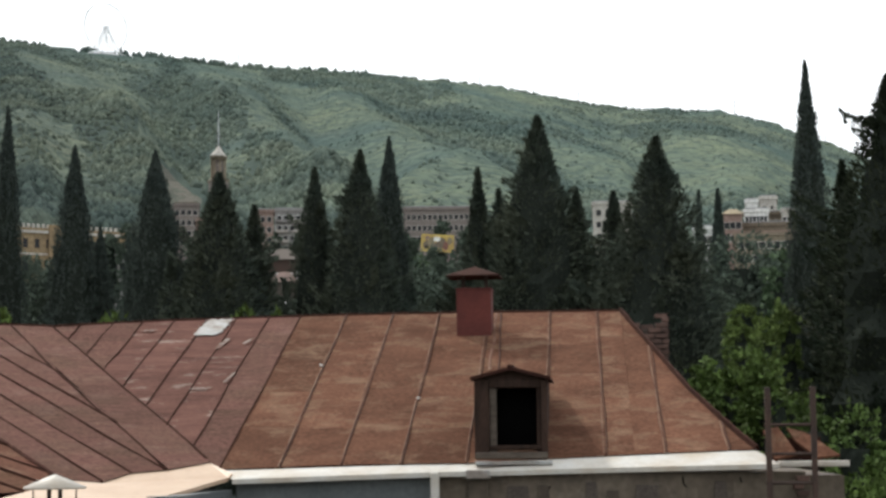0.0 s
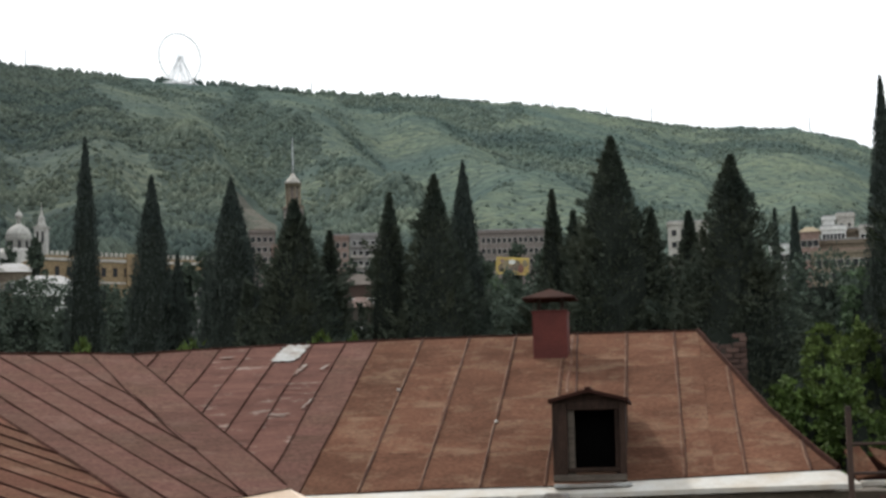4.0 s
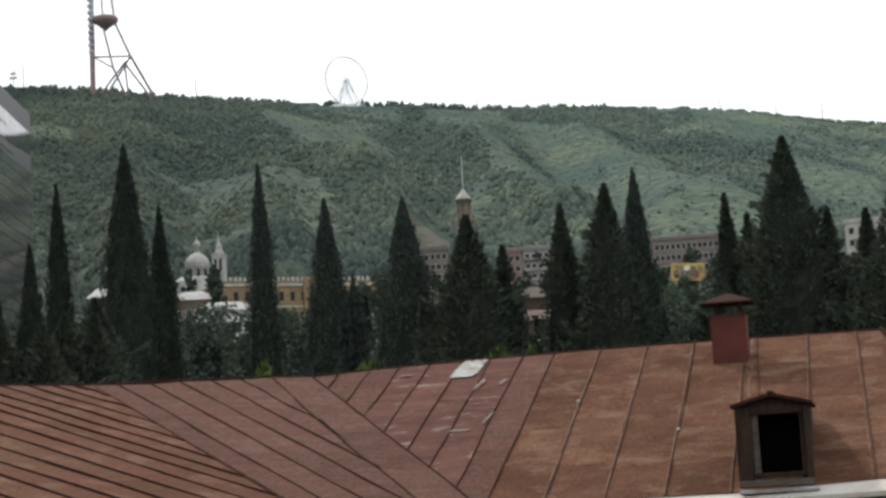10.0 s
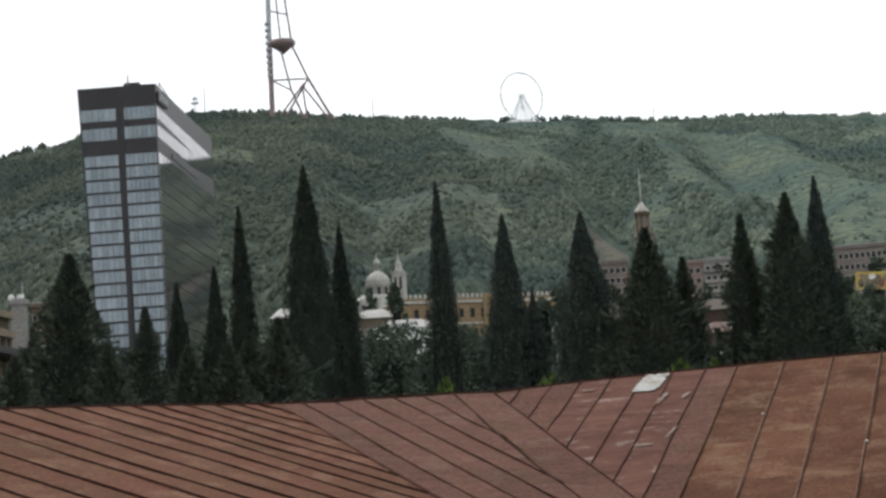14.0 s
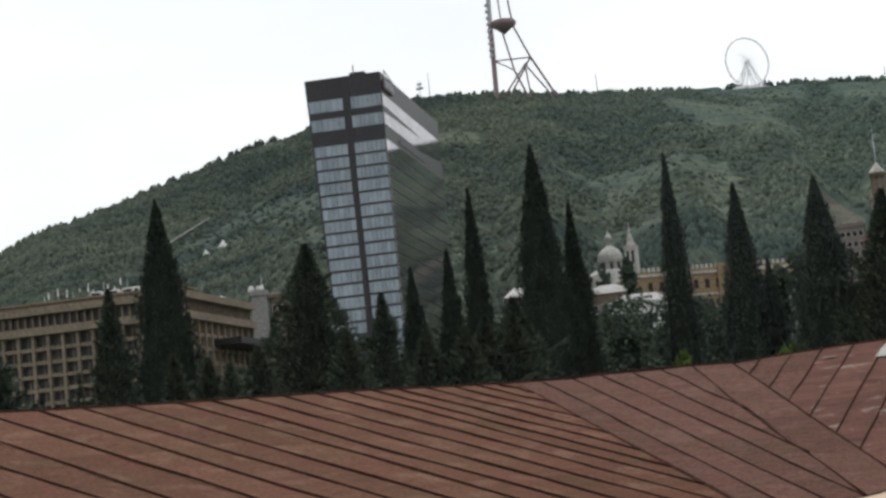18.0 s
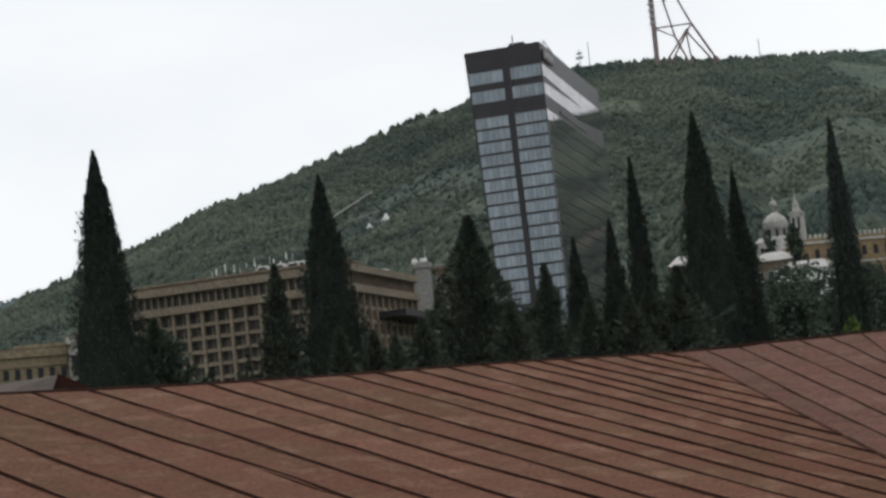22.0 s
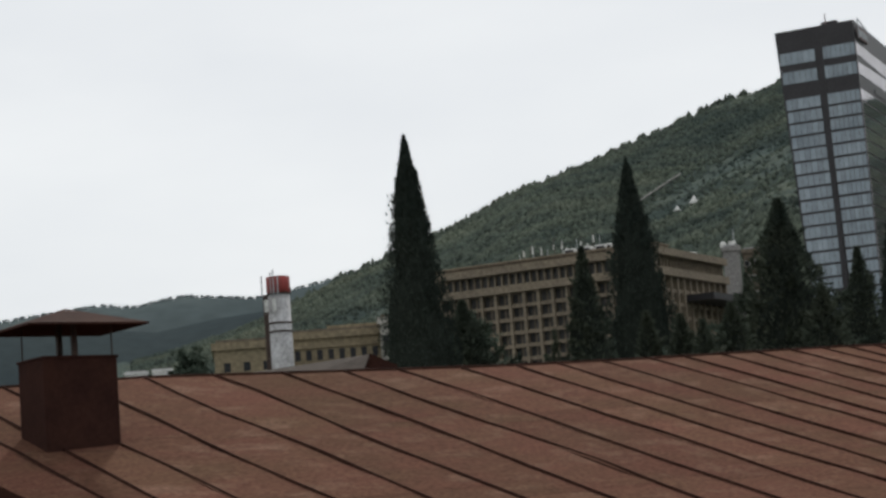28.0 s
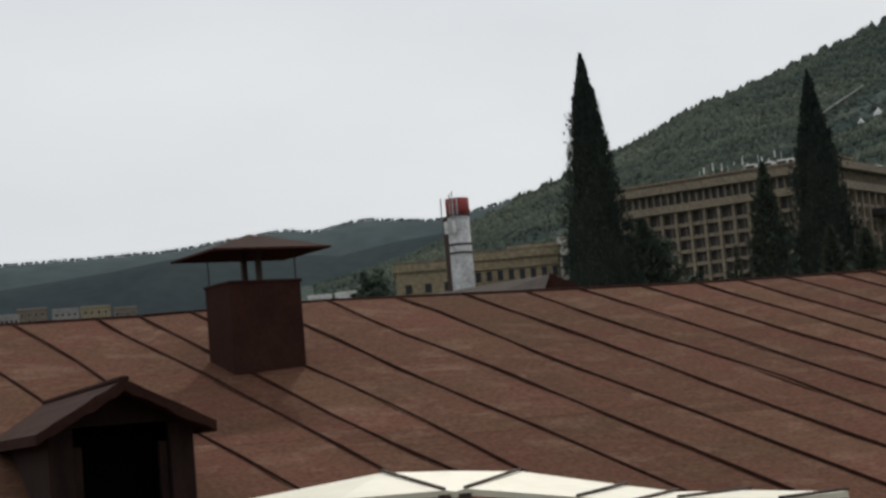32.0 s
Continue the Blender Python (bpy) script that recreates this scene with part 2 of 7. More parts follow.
def slope_mat(name, west, east, spots, spot_size, patch_size, per_island=0.0, spot_from=0.5):
    """Hill growth: two tones on the wooded western part and two, with haze painted in, on the open eastern part, in
    patches, with small dark scrub.
    """
    m = bpy.data.materials.new(name)
    m.use_nodes = True
    n, l = m.node_tree.nodes, m.node_tree.links
    bsdf = n["Principled BSDF"]
    co, ax, side = n.new("ShaderNodeTexCoord"), n.new("ShaderNodeSeparateXYZ"), n.new("ShaderNodeMapRange")
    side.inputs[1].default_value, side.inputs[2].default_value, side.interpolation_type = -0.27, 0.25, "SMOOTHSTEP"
    # painted haze: tones turn paler to the east and with distance
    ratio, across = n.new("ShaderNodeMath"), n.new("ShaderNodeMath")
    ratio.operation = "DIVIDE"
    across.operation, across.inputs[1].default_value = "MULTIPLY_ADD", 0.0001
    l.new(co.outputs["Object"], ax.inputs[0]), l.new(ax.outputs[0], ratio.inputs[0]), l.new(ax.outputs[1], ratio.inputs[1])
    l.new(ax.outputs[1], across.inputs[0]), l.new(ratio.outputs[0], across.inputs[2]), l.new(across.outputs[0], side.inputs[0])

    def field(scale, lo, hi, detail=6.0, stretch=(1, 1, 1)):
        mp, tx, rg = n.new("ShaderNodeMapping"), n.new("ShaderNodeTexNoise"), n.new("ShaderNodeMapRange")
        mp.inputs["Scale"].default_value = stretch
        tx.inputs["Scale"].default_value, tx.inputs["Detail"].default_value, tx.inputs["Roughness"].default_value = scale, detail, 0.62
        rg.inputs[1].default_value, rg.inputs[2].default_value = lo, hi
        l.new(co.outputs["Object"], mp.inputs[0]), l.new(mp.outputs[0], tx.inputs[0]), l.new(tx.outputs[0], rg.inputs[0])
        return rg.outputs[0]

    def blend(a, b, f):
        mx = n.new("ShaderNodeMix")
        mx.data_type = "RGBA"
        for sock, v in ((mx.inputs[6], a), (mx.inputs[7], b)):
            if isinstance(v, tuple):
                sock.default_value = (*v, 1)
            else:
                l.new(v, sock)
        l.new(f, mx.inputs[0])
        return mx.outputs[2]

    patch = field(patch_size, 0.38, 0.66, 9.0, stretch=(1, 1, 0.6))
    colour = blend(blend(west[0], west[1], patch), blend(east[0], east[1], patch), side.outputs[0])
    if spots:
        colour = blend(colour, blend(spots[0], spots[1], side.outputs[0]), field(spot_size, spot_from, spot_from + 0.2, 5.0))
    hsv, grain = n.new("ShaderNodeHueSaturation"), n.new("ShaderNodeMapRange")
    hsv.inputs["Saturation"].default_value = 0.95
    grain.inputs[3].default_value, grain.inputs[4].default_value = 0.72, 1.28
    l.new(field(0.22, 0.3, 0.7, 4.0), grain.inputs[0])
    tufts, both, hue = n.new("ShaderNodeMapRange"), n.new("ShaderNodeMath"), n.new("ShaderNodeMapRange")
    tufts.inputs[3].default_value, tufts.inputs[4].default_value = 0.89, 1.11
    hue.inputs[3].default_value, hue.inputs[4].default_value = 0.535, 0.475
    both.operation = "MULTIPLY"
    l.new(field(0.05, 0.32, 0.68, 4.0), tufts.inputs[0]), l.new(field(0.025, 0.3, 0.7, 7.0), hue.inputs[0])
    l.new(grain.outputs[0], both.inputs[0]), l.new(tufts.outputs[0], both.inputs[1]), l.new(hue.outputs[0], hsv.inputs["Hue"])
    last = both.outputs[0]
    if per_island:
        geo, rg, mul = n.new("ShaderNodeNewGeometry"), n.new("ShaderNodeMapRange"), n.new("ShaderNodeMath")
        rg.inputs[3].default_value, rg.inputs[4].default_value = 1 - per_island, 1 + per_island
        mul.operation = "MULTIPLY"
        l.new(geo.outputs["Random Per Island"], rg.inputs[0]), l.new(rg.outputs[0], mul.inputs[0]), l.new(last, mul.inputs[1])
        last = mul.outputs[0]
    l.new(colour, hsv.inputs["Color"]), l.new(last, hsv.inputs["Value"]), l.new(hsv.outputs[0], bsdf.inputs["Base Color"])
    bsdf.inputs["Roughness"].default_value, bsdf.inputs["Specular IOR Level"].default_value = 1.0, 0.0
    return m


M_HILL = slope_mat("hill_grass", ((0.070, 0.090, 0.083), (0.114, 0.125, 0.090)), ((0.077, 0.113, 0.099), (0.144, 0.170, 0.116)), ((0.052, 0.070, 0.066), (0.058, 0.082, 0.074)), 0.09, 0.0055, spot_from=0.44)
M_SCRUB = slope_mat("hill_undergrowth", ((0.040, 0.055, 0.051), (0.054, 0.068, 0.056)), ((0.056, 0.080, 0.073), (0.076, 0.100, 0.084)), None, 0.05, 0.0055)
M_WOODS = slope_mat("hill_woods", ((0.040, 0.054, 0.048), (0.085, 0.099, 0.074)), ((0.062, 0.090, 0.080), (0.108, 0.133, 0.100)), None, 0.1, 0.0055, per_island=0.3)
M_SCREE = mat("bare_earth", (0.122, 0.112, 0.098), (0.070, 0.082, 0.068), 1.0, 0.0, 0.11, 0.5, bump=0, spec=0.0)
M_YELLOW = mat("ochre_render", (0.250, 0.186, 0.112), (0.205, 0.150, 0.092), 0.9, 0.0, 0.2, 2, bump=0, spec=0.1)
M_OCHRE2 = mat("pale_ochre_render", (0.235, 0.19, 0.12), (0.19, 0.155, 0.1), 0.85, 0.0, 0.2, 2, bump=0)
M_STONE = mat("pale_stone", (0.42, 0.40, 0.36), (0.33, 0.31, 0.28), 0.85, 0.0, 0.3, 2, bump=0)
M_TUFF = mat("brown_tuff", (0.15, 0.12, 0.088), (0.115, 0.092, 0.068), 0.85, 0.0, 0.2, 2, bump=0)
M_GREYB = mat("grey_concrete", (0.24, 0.23, 0.22), (0.18, 0.175, 0.17), 0.85, 0.0, 0.2, 2, bump=0)
M_PINKB = mat("rose_brick_wall", (0.24, 0.165, 0.14), (0.19, 0.13, 0.11), 0.85, 0.0, 0.2, 2, bump=0)
M_WHITEB = mat("white_wall", (0.62, 0.62, 0.60), (0.5, 0.5, 0.48), 0.8, 0.0, 0.2, 2, bump=0)
M_TINROOF = mat("tin_roof", (0.27, 0.275, 0.28), (0.20, 0.195, 0.19), 0.7, 0.0, 0.3, 3, bump=0)
M_REDROOF = mat("red_tile_roof", (0.19, 0.085, 0.065), (0.15, 0.07, 0.055), 0.8, 0.0, 0.3, 3, bump=0)
M_PANE = mat("dark_pane", (0.02, 0.021, 0.024), None, 0.3, 0.0, 0.5, 3, bump=0, spec=0.18, fine_mix=0.05)
# grey reflection of the panes is put into the base colour
M_PANE_GREY = mat("grey_reflection_pane", (0.046, 0.045, 0.043), (0.028, 0.027, 0.027), 0.35, 0.0, 0.4, 3, bump=0, spec=0.2, per_object=0.35)
M_HOTELGLASS = mat("blue_grey_glazing", (0.225, 0.262, 0.290), (0.170, 0.205, 0.232), 0.15, 0.3, 0.15, 1, bump=0, per_object=0.15, fine_mix=0.08)
M_HOTELDARK = mat("dark_cladding", (0.031, 0.029, 0.032), None, 0.4, 0.0, 0.2, 2, bump=0, spec=0.3)
M_WHEEL = mat("white_wheel_paint", (0.82, 0.83, 0.84), (0.72, 0.73, 0.75), 0.6, 0.0, 0.3, 2, bump=0)
M_HOTELSIDE = mat("dark_mirror_glazing", (0.35, 0.325, 0.345), (0.31, 0.285, 0.305), 0.04, 0.92, 0.1, 1, bump=0, spec=0.5, fine_mix=0.06, per_object=0.1)
M_STEEL = mat("painted_steel", (0.24, 0.175, 0.175), (0.18, 0.13, 0.13), 0.6, 0.2, 0.3, 2, bump=0)
M_STEELPALE = mat("pale_steel", (0.42, 0.44, 0.46), None, 0.6, 0.2, 0.3, 2, bump=0)
M_STACKRED = mat("red_paint", (0.26, 0.04, 0.034), (0.2, 0.035, 0.03), 0.7, 0.0, 0.5, 4, bump=0)
M_STACKWHITE = mat("white_paint_weathered", (0.42, 0.42, 0.43), (0.27, 0.265, 0.26), 0.7, 0.0, 0.6, 4, bump=0)
M_POSTER = mat("yellow_poster", (0.47, 0.34, 0.085), (0.34, 0.23, 0.075), 0.6, 0.0, 0.4, 2, bump=0, low=0.45, high=0.6)
M_GROUND = mat("courtyard_ground", (0.12, 0.11, 0.09), (0.07, 0.075, 0.05), 0.95, 0.0, 0.3, 4)
M_CHURCH = mat("whitewashed_stone", (0.44, 0.43, 0.40), (0.34, 0.33, 0.31), 0.85, 0.0, 0.3, 2, bump=0)
# darker copy of the fir colour, for trees outside the sun's glare
M_FIR_LESS_GLARE = mat("fir_foliage_less_glare", (0.013, 0.020, 0.013), (0.030, 0.036, 0.020), 0.85, 0.0, 0.5, 6, bump=0, per_island=0.3, spec=0.1)
M_LIME = mat("lime_leaves", (0.112, 0.152, 0.044), (0.066, 0.098, 0.032), 0.6, 0.0, 0.8, 6, bump=0, per_island=0.35, spec=0.04)
M_TUFFPALE = mat("tan_tuff", (0.205, 0.167, 0.12), (0.16, 0.13, 0.096), 0.85, 0.0, 0.2, 2, bump=0)
M_ROSEGREY = mat("faded_rose_wall", (0.1827, 0.1530, 0.1403), (0.1403, 0.1190, 0.1088), 0.85, 0.0, 0.2, 2, bump=0)
M_CANOPY = mat("canopy_sheet", (0.7, 0.67, 0.545), (0.62, 0.58, 0.46), 0.5, 0.0, 1.5, 10, fine_mix=0.05)


# ---- small builders ----
def polar(az, el, r):
    """A point by its bearing to the left of north, its height angle and its distance on plan from the viewpoint."""
    a = radians(az)
    return Vector((-r * math.sin(a), r * math.cos(a), EYE.z + r * math.tan(radians(el))))


def part(name, bm, material, parent=None, label="", m=None):
    me = bm
    if isinstance(bm, bmesh.types.BMesh):
        me = bpy.data.meshes.new(name)
        bm.to_mesh(me)
        bm.free()
    if material and not me.materials:
        me.materials.append(material)
    ob = new(name, me)
    ob.parent = parent
    if m is not None:
        ob.matrix_basis = m
    return tagged(ob, label)


def thing(name, label, category, m=None, group="", kind=""):
    ob = new(name)
    ob.empty_display_size = 0.3
    if m is not None:
        ob.matrix_basis = m
    return tagged(ob, label, category, group, kind)


def add_box(bm, lo, hi, top=None):
    """A box from lo to hi; top (sx, sy) narrows its upper face."""
    (x0, y0, z0), (x1, y1, z1) = lo, hi
    sx, sy = top or (1, 1)
    cx, cy, hx, hy = (x0 + x1) / 2, (y0 + y1) / 2, (x1 - x0) / 2 * sx, (y1 - y0) / 2 * sy
    v = [bm.verts.new(p) for p in ((x0, y0, z0), (x1, y0, z0), (x1, y1, z0), (x0, y1, z0),
                                   (cx - hx, cy - hy, z1), (cx + hx, cy - hy, z1), (cx + hx, cy + hy, z1), (cx - hx, cy + hy, z1))]
    for f in ((3, 2, 1, 0), (4, 5, 6, 7), (0, 1, 5, 4), (1, 2, 6, 5), (2, 3, 7, 6), (3, 0, 4, 7)):
        bm.faces.new([v[i] for i in f])
    return v


def box(lo, hi, top=None, bevel=0.0):
    bm = bmesh.new()
    add_box(bm, lo, hi, top)
    if bevel:
        bmesh.ops.bevel(bm, geom=bm.edges[:], offset=bevel, segments=1, affect="EDGES")
    return bm


def add_tube(bm, pts, radii, sides=8):
    rings = []
    for i, p in enumerate(pts):
        a, b = Vector(pts[max(i - 1, 0)]), Vector(pts[min(i + 1, len(pts) - 1)])
        q = (b - a).to_track_quat("Z", "Y").to_matrix()
        r = radii[i] if isinstance(radii, (list, tuple)) else radii
        rings.append([bm.verts.new(Vector(p) + q @ Vector((r * math.cos(k * math.tau / sides), r * math.sin(k * math.tau / sides), 0))) for k in range(sides)])
    for lo, hi in zip(rings, rings[1:]):
        for k in range(sides):
            bm.faces.new((lo[k], lo[(k + 1) % sides], hi[(k + 1) % sides], hi[k]))
    bm.faces.new(rings[0][::-1]), bm.faces.new(rings[-1])


def tube(pts, radii, sides=8):
    bm = bmesh.new()
    add_tube(bm, pts, radii, sides)
    return bm


def lathe(profile, sides=20):
    """A turned body from (radius, height) pairs."""
    bm = bmesh.new()
    rings = [[bm.verts.new((r * math.cos(k * math.tau / sides), r * math.sin(k * math.tau / sides), z)) for k in range(sides)] for r, z in profile]
    for lo, hi in zip(rings, rings[1:]):
        for k in range(sides):
            bm.faces.new((lo[k], lo[(k + 1) % sides], hi[(k + 1) % sides], hi[k]))
    bm.faces.new(rings[0][::-1]), bm.faces.new(rings[-1])
    for f in bm.faces:
        f.smooth = len(f.verts) == 4
    return bm


def mesh_of(name, verts, faces, smooth=False):
    """A mesh from arrays of corners and of equal-sided faces."""
    verts, faces = np.asarray(verts, np.float32), np.asarray(faces, np.int32)
    me = bpy.data.meshes.new(name)
    k = faces.shape[1]
    me.vertices.add(len(verts)), me.loops.add(faces.size), me.polygons.add(len(faces))
    me.vertices.foreach_set("co", verts.ravel())
    me.loops.foreach_set("vertex_index", faces.ravel())
    me.polygons.foreach_set("loop_start", np.arange(0, faces.size, k, dtype=np.int32))
    me.polygons.foreach_set("use_smooth", np.full(len(faces), smooth))
    me.update(calc_edges=True)
    return me


def facing(pl, pr, z=None):
    """The frame of a front wall that runs from pl to pr as one looks at it: x along it, y into the building, z up."""
    x = Vector((pr.x - pl.x, pr.y - pl.y, 0)).normalized()
    y = Vector((-x.y, x.x, 0))
    m = Matrix(((x.x, y.x, 0, pl.x), (x.y, y.y, 0, pl.y), (0, 0, 1, pl.z if z is None else z), (0, 0, 0, 1)))
    return m


# ---- ground and hill ----
SKYLINE = [(-40, 2.0), (-25, 4.5), (-18, 6.8), (-13.86, 7.97), (-12.02, 8.72), (-10.32, 9.39), (-9.11, 9.72), (-5.95, 9.91), (-4.19, 10.21), (-2.41, 10.6), (-0.63, 10.87),
           (2.94, 11.12), (6.49, 11.32), (8.24, 11.54), (11.15, 11.7), (14.68, 11.97), (16.42, 12.17), (18.15, 12.36), (20.51, 12.45), (24.09, 11.84), (25.92, 11.43), (27.75, 10.81),
           (29.57, 10.16), (32.94, 9.1), (34.43, 8.35), (36.64, 7.56), (38.46, 6.92), (39.5, 6.7), (41.11, 6.43), (43.41, 6.64), (44.85, 6.38), (45.9, 6.5), (49.43, 6.1), (54.6, 6.0), (65, 5.0), (90, 1.0)]
SKY_AZ, SKY_EL = [a for a, _ in SKYLINE], [e for _, e in SKYLINE]
MID_AZ, MID_EL = (37, 39.5, 42.4, 44.2, 46.8, 49.5, 51.2, 54.6, 60), (5.5, 6.15, 5.87, 5.57, 5.86, 5.85, 5.6, 5.25, 4.5)


NEAR_AZ, NEAR_EL = (33, 34.43, 36.64, 38.46, 40, 42, 45, 50, 60), (9.1, 8.35, 7.56, 6.92, 6.25, 5.5, 4.8, 4.2, 3.5)


# ridges and gullies of the hill by bearing and height angle, with half width in degrees and rise in metres
FORMS = (
    (((7.3, 11.2), (6.24, 10.1), (5.2, 9.3), (3.1, 7.8)), 0.8, 20), (((12.8, 11.3), (10.9, 10.5), (9.46, 9.6), (8.5, 8.9), (7.9, 8.3)), 0.7, 17),
    (((8.1, 11.2), (8.7, 9.9), (7.9, 9.0), (8.0, 8.2)), 0.7, -22), (((4.6, 10.9), (3.6, 9.6), (1.6, 8.3)), 0.7, -12), (((3.1, 10.4), (-0.27, 8.8), (-2.4, 8.0)), 0.5, 11),
    (((1.5, 10.2), (-2.0, 8.9), (-4.0, 7.8)), 0.5, -9), (((-0.9, 10.5), (-2.2, 9.8), (-5.9, 8.1)), 0.5, 9), (((-5.0, 9.5), (-8.5, 7.9)), 0.5, -9),
    (((-7.6, 9.2), (-10.3, 8.2)), 0.5, 8), (((-7.5, 8.4), (-9.7, 7.4)), 0.4, 7), (((18.5, 10.8), (19.0, 9.2), (18.6, 7.8)), 0.8, -13), (((15.3, 10.4), (15.0, 8.4)), 0.9, -8),
    (((16.8, 11.4), (17.0, 8.2)), 0.8, 10), (((13.0, 10.5), (12.4, 8.0)), 0.8, 10), (((22.0, 11.5), (23.5, 9.5), (25.0, 8.0)), 0.9, 12), (((26.0, 10.8), (29.0, 8.2)), 0.9, -11),
    (((31.0, 9.4), (33.0, 7.0)), 0.7, 8))
# where woods are denser (+) or give way to grass (-)
WOODED = (
    (((8.3, 10.2), (7.0, 10.4), (6.4, 9.7), (7.4, 9.3)), 0.45, 0.7), (((8.1, 11.2), (8.7, 9.9), (7.9, 9.0), (7.6, 7.6)), 0.4, 0.5), (((4.8, 11.3), (2.2, 10.6), (-0.3, 9.7), (-2.9, 9.0)), 0.38, 0.8),
    (((-0.3, 10.7), (-2.9, 9.2)), 0.3, 0.35), (((-0.3, 8.9), (-3.0, 8.2), (-5.9, 7.3)), 0.35, 0.6), (((8.0, 7.5), (3.0, 7.5), (1.5, 7.0)), 0.5, 0.6), (((-4.0, 7.1), (-12.0, 7.1)), 0.35, 0.7),
    (((18.0, 11.6), (14.6, 11.1), (11.8, 10.0), (10.0, 9.2), (8.9, 8.6)), 0.55, 0.7), (((22.0, 12.3), (12.0, 11.7)), 0.3, 0.5), (((20.0, 8.0), (14.7, 7.3), (9.0, 7.2)), 0.6, 0.5),
    (((5.6, 9.0), (4.6, 8.4), (4.8, 7.8)), 0.45, 0.6), (((-3.0, 9.9), (-6.0, 9.4), (-9.0, 9.0)), 0.25, 0.35), (((34.0, 8.2), (28.5, 9.8)), 0.5, 0.4),
    (((7.2, 11.1), (6.2, 10.2), (5.2, 9.4), (4.0, 8.8), (2.9, 8.0)), 0.32, -0.8), (((12.8, 11.4), (10.9, 10.7), (9.4, 9.85), (8.4, 9.2)), 0.22, -0.55), (((3.1, 10.3), (-0.27, 8.75), (-2.4, 7.9)), 0.28, -0.8),
    (((-0.9, 10.5), (-2.3, 9.8)), 0.22, -0.7), (((-3.7, 8.9), (-6.0, 8.0)), 0.22, -0.7), (((-7.5, 8.4), (-9.7, 7.4)), 0.25, -0.8), (((-7.6, 9.2), (-10.3, 8.2)), 0.22, -0.6),
    (((-5.0, 9.2), (-8.0, 8.8)), 0.16, -0.5), (((19.0, 9.3), (18.2, 8.2)), 0.4, -0.35), (((17.5, 9.4), (15.0, 8.6), (12.5, 8.3)), 0.5, 0.3), (((11.7, 10.8), (9.6, 10.2)), 0.4, -0.3), (((27.2, 7.6), (24.6, 8.4), (22.5, 8.2)), 0.6, -0.6),
    (((4.4, 10.4), (3.0, 9.4), (1.6, 8.6)), 0.4, -0.5), (((1.2, 7.6), (-2.2, 7.3)), 0.3, -0.7))


def strips(table, az, el):
    """The sum of soft strips along broken lines of bearing and height angle."""
    total = 0.0
    for line, half, amount in table:
        best = 9.0
        for (a0, e0), (a1, e1) in zip(line, line[1:]):
            if min(a0, a1) - 2.2 * half < az < max(a0, a1) + 2.2 * half:
                da, de = a1 - a0, e1 - e0
                k = min(1.0, max(0.0, ((az - a0) * da + (el - e0) * de) / (da * da + de * de)))
                best = min(best, math.hypot(az - a0 - k * da, el - e0 - k * de))
        if best < 2.2 * half:
            total += amount * math.exp(-(best / half) ** 2)
    return total


def crest_range(az):
    return float(np.interp(az, (-20, 0, 22, 30, 35, 60), (2700, 2350, 2250, 2000, 1850, 1700)))


def crest_angle(az):
    return float(np.interp(az, SKY_AZ, SKY_EL) if az < 38 else np.interp(az, NEAR_AZ, NEAR_EL))


def slope_angle(az, r):
    """The height angle of the plain slope at that bearing and distance."""
    t = min(max((r - 90) / (crest_range(az) - 90), 0.001), 1)
    return math.degrees(math.atan(math.tan(radians(crest_angle(az))) * t ** 0.42))


def terrain(az, r):
    if az < -40 or az > 90:
        return 0.0 if r < 300 else 0.02 * (r - 300)
    rc = crest_range(az)
    el = crest_angle(az)
    zc = EYE.z + math.tan(radians(el)) * rc
    t = min(max((r - 90) / (rc - 90), 0), 1)
    z = zc * t ** 1.42
    if r > rc:
        z = zc * max(0.0, 1 - 0.6 * (r - rc) / 1000)
    a = radians(az)
    x, y = -r * math.sin(a), r * math.cos(a)
    fade = min(1.0, 4 * t * (1 - t) * 1.2)
    if fade > 0.02:
        ridge = abs(noise.fractal(Vector((az * 0.11 + r * 0.0016, r * 0.0005, 3.1)), 0.8, 2.0, 4))
        z += fade * (20 * (ridge - 0.4) + 5 * noise.noise(Vector((x * 0.009, y * 0.009, 0))) + strips(FORMS, az, slope_angle(az, r)))
    if r < rc:
        z = min(z, EYE.z + r * math.tan(radians(el - 0.12)))
    if az > 33:
        zm = (EYE.z + math.tan(radians(float(np.interp(az, MID_AZ, MID_EL)))) * 2700) * math.exp(-((r - 2700) / 420) ** 2)
        zf = (EYE.z + math.tan(radians(float(np.interp(az, SKY_AZ, SKY_EL)))) * 3900) * math.exp(-((r - 3900) / 500) ** 2)
        z = max(z, zm * min(1, (az - 33) / 4), zf * min(1, (az - 33) / 4))
    return z


def cover(az, r):
    """How wooded the hill is at that bearing and distance, 0 to 1."""
    a = radians(az)
    x, y = -r * math.sin(a), r * math.cos(a)
    n = noise.fractal(Vector((x * 0.006, y * 0.004, 1.7)), 0.7, 2.0, 4)
    base = float(np.interp(az, (-16, -4, 3, 8, 13, 20, 40), (0.32, 0.42, 0.46, 0.5, 0.6, 0.68, 0.75)))
    el = slope_angle(az, r)
    foot = min(1.0, max(0.0, 8.5 - el)) * float(np.interp(az, (-2, 3, 24, 28), (0.0, 0.5, 0.6, 0.0)))
    open_top = min(1.0, max(0.0, el - 9.0)) * float(np.interp(az, (2, 4, 13, 17), (0.0, 0.16, 0.12, 0.0)))
    return min(1.0, max(0.0, base + foot - open_top + strips(WOODED, az, el) + 0.55 * n))


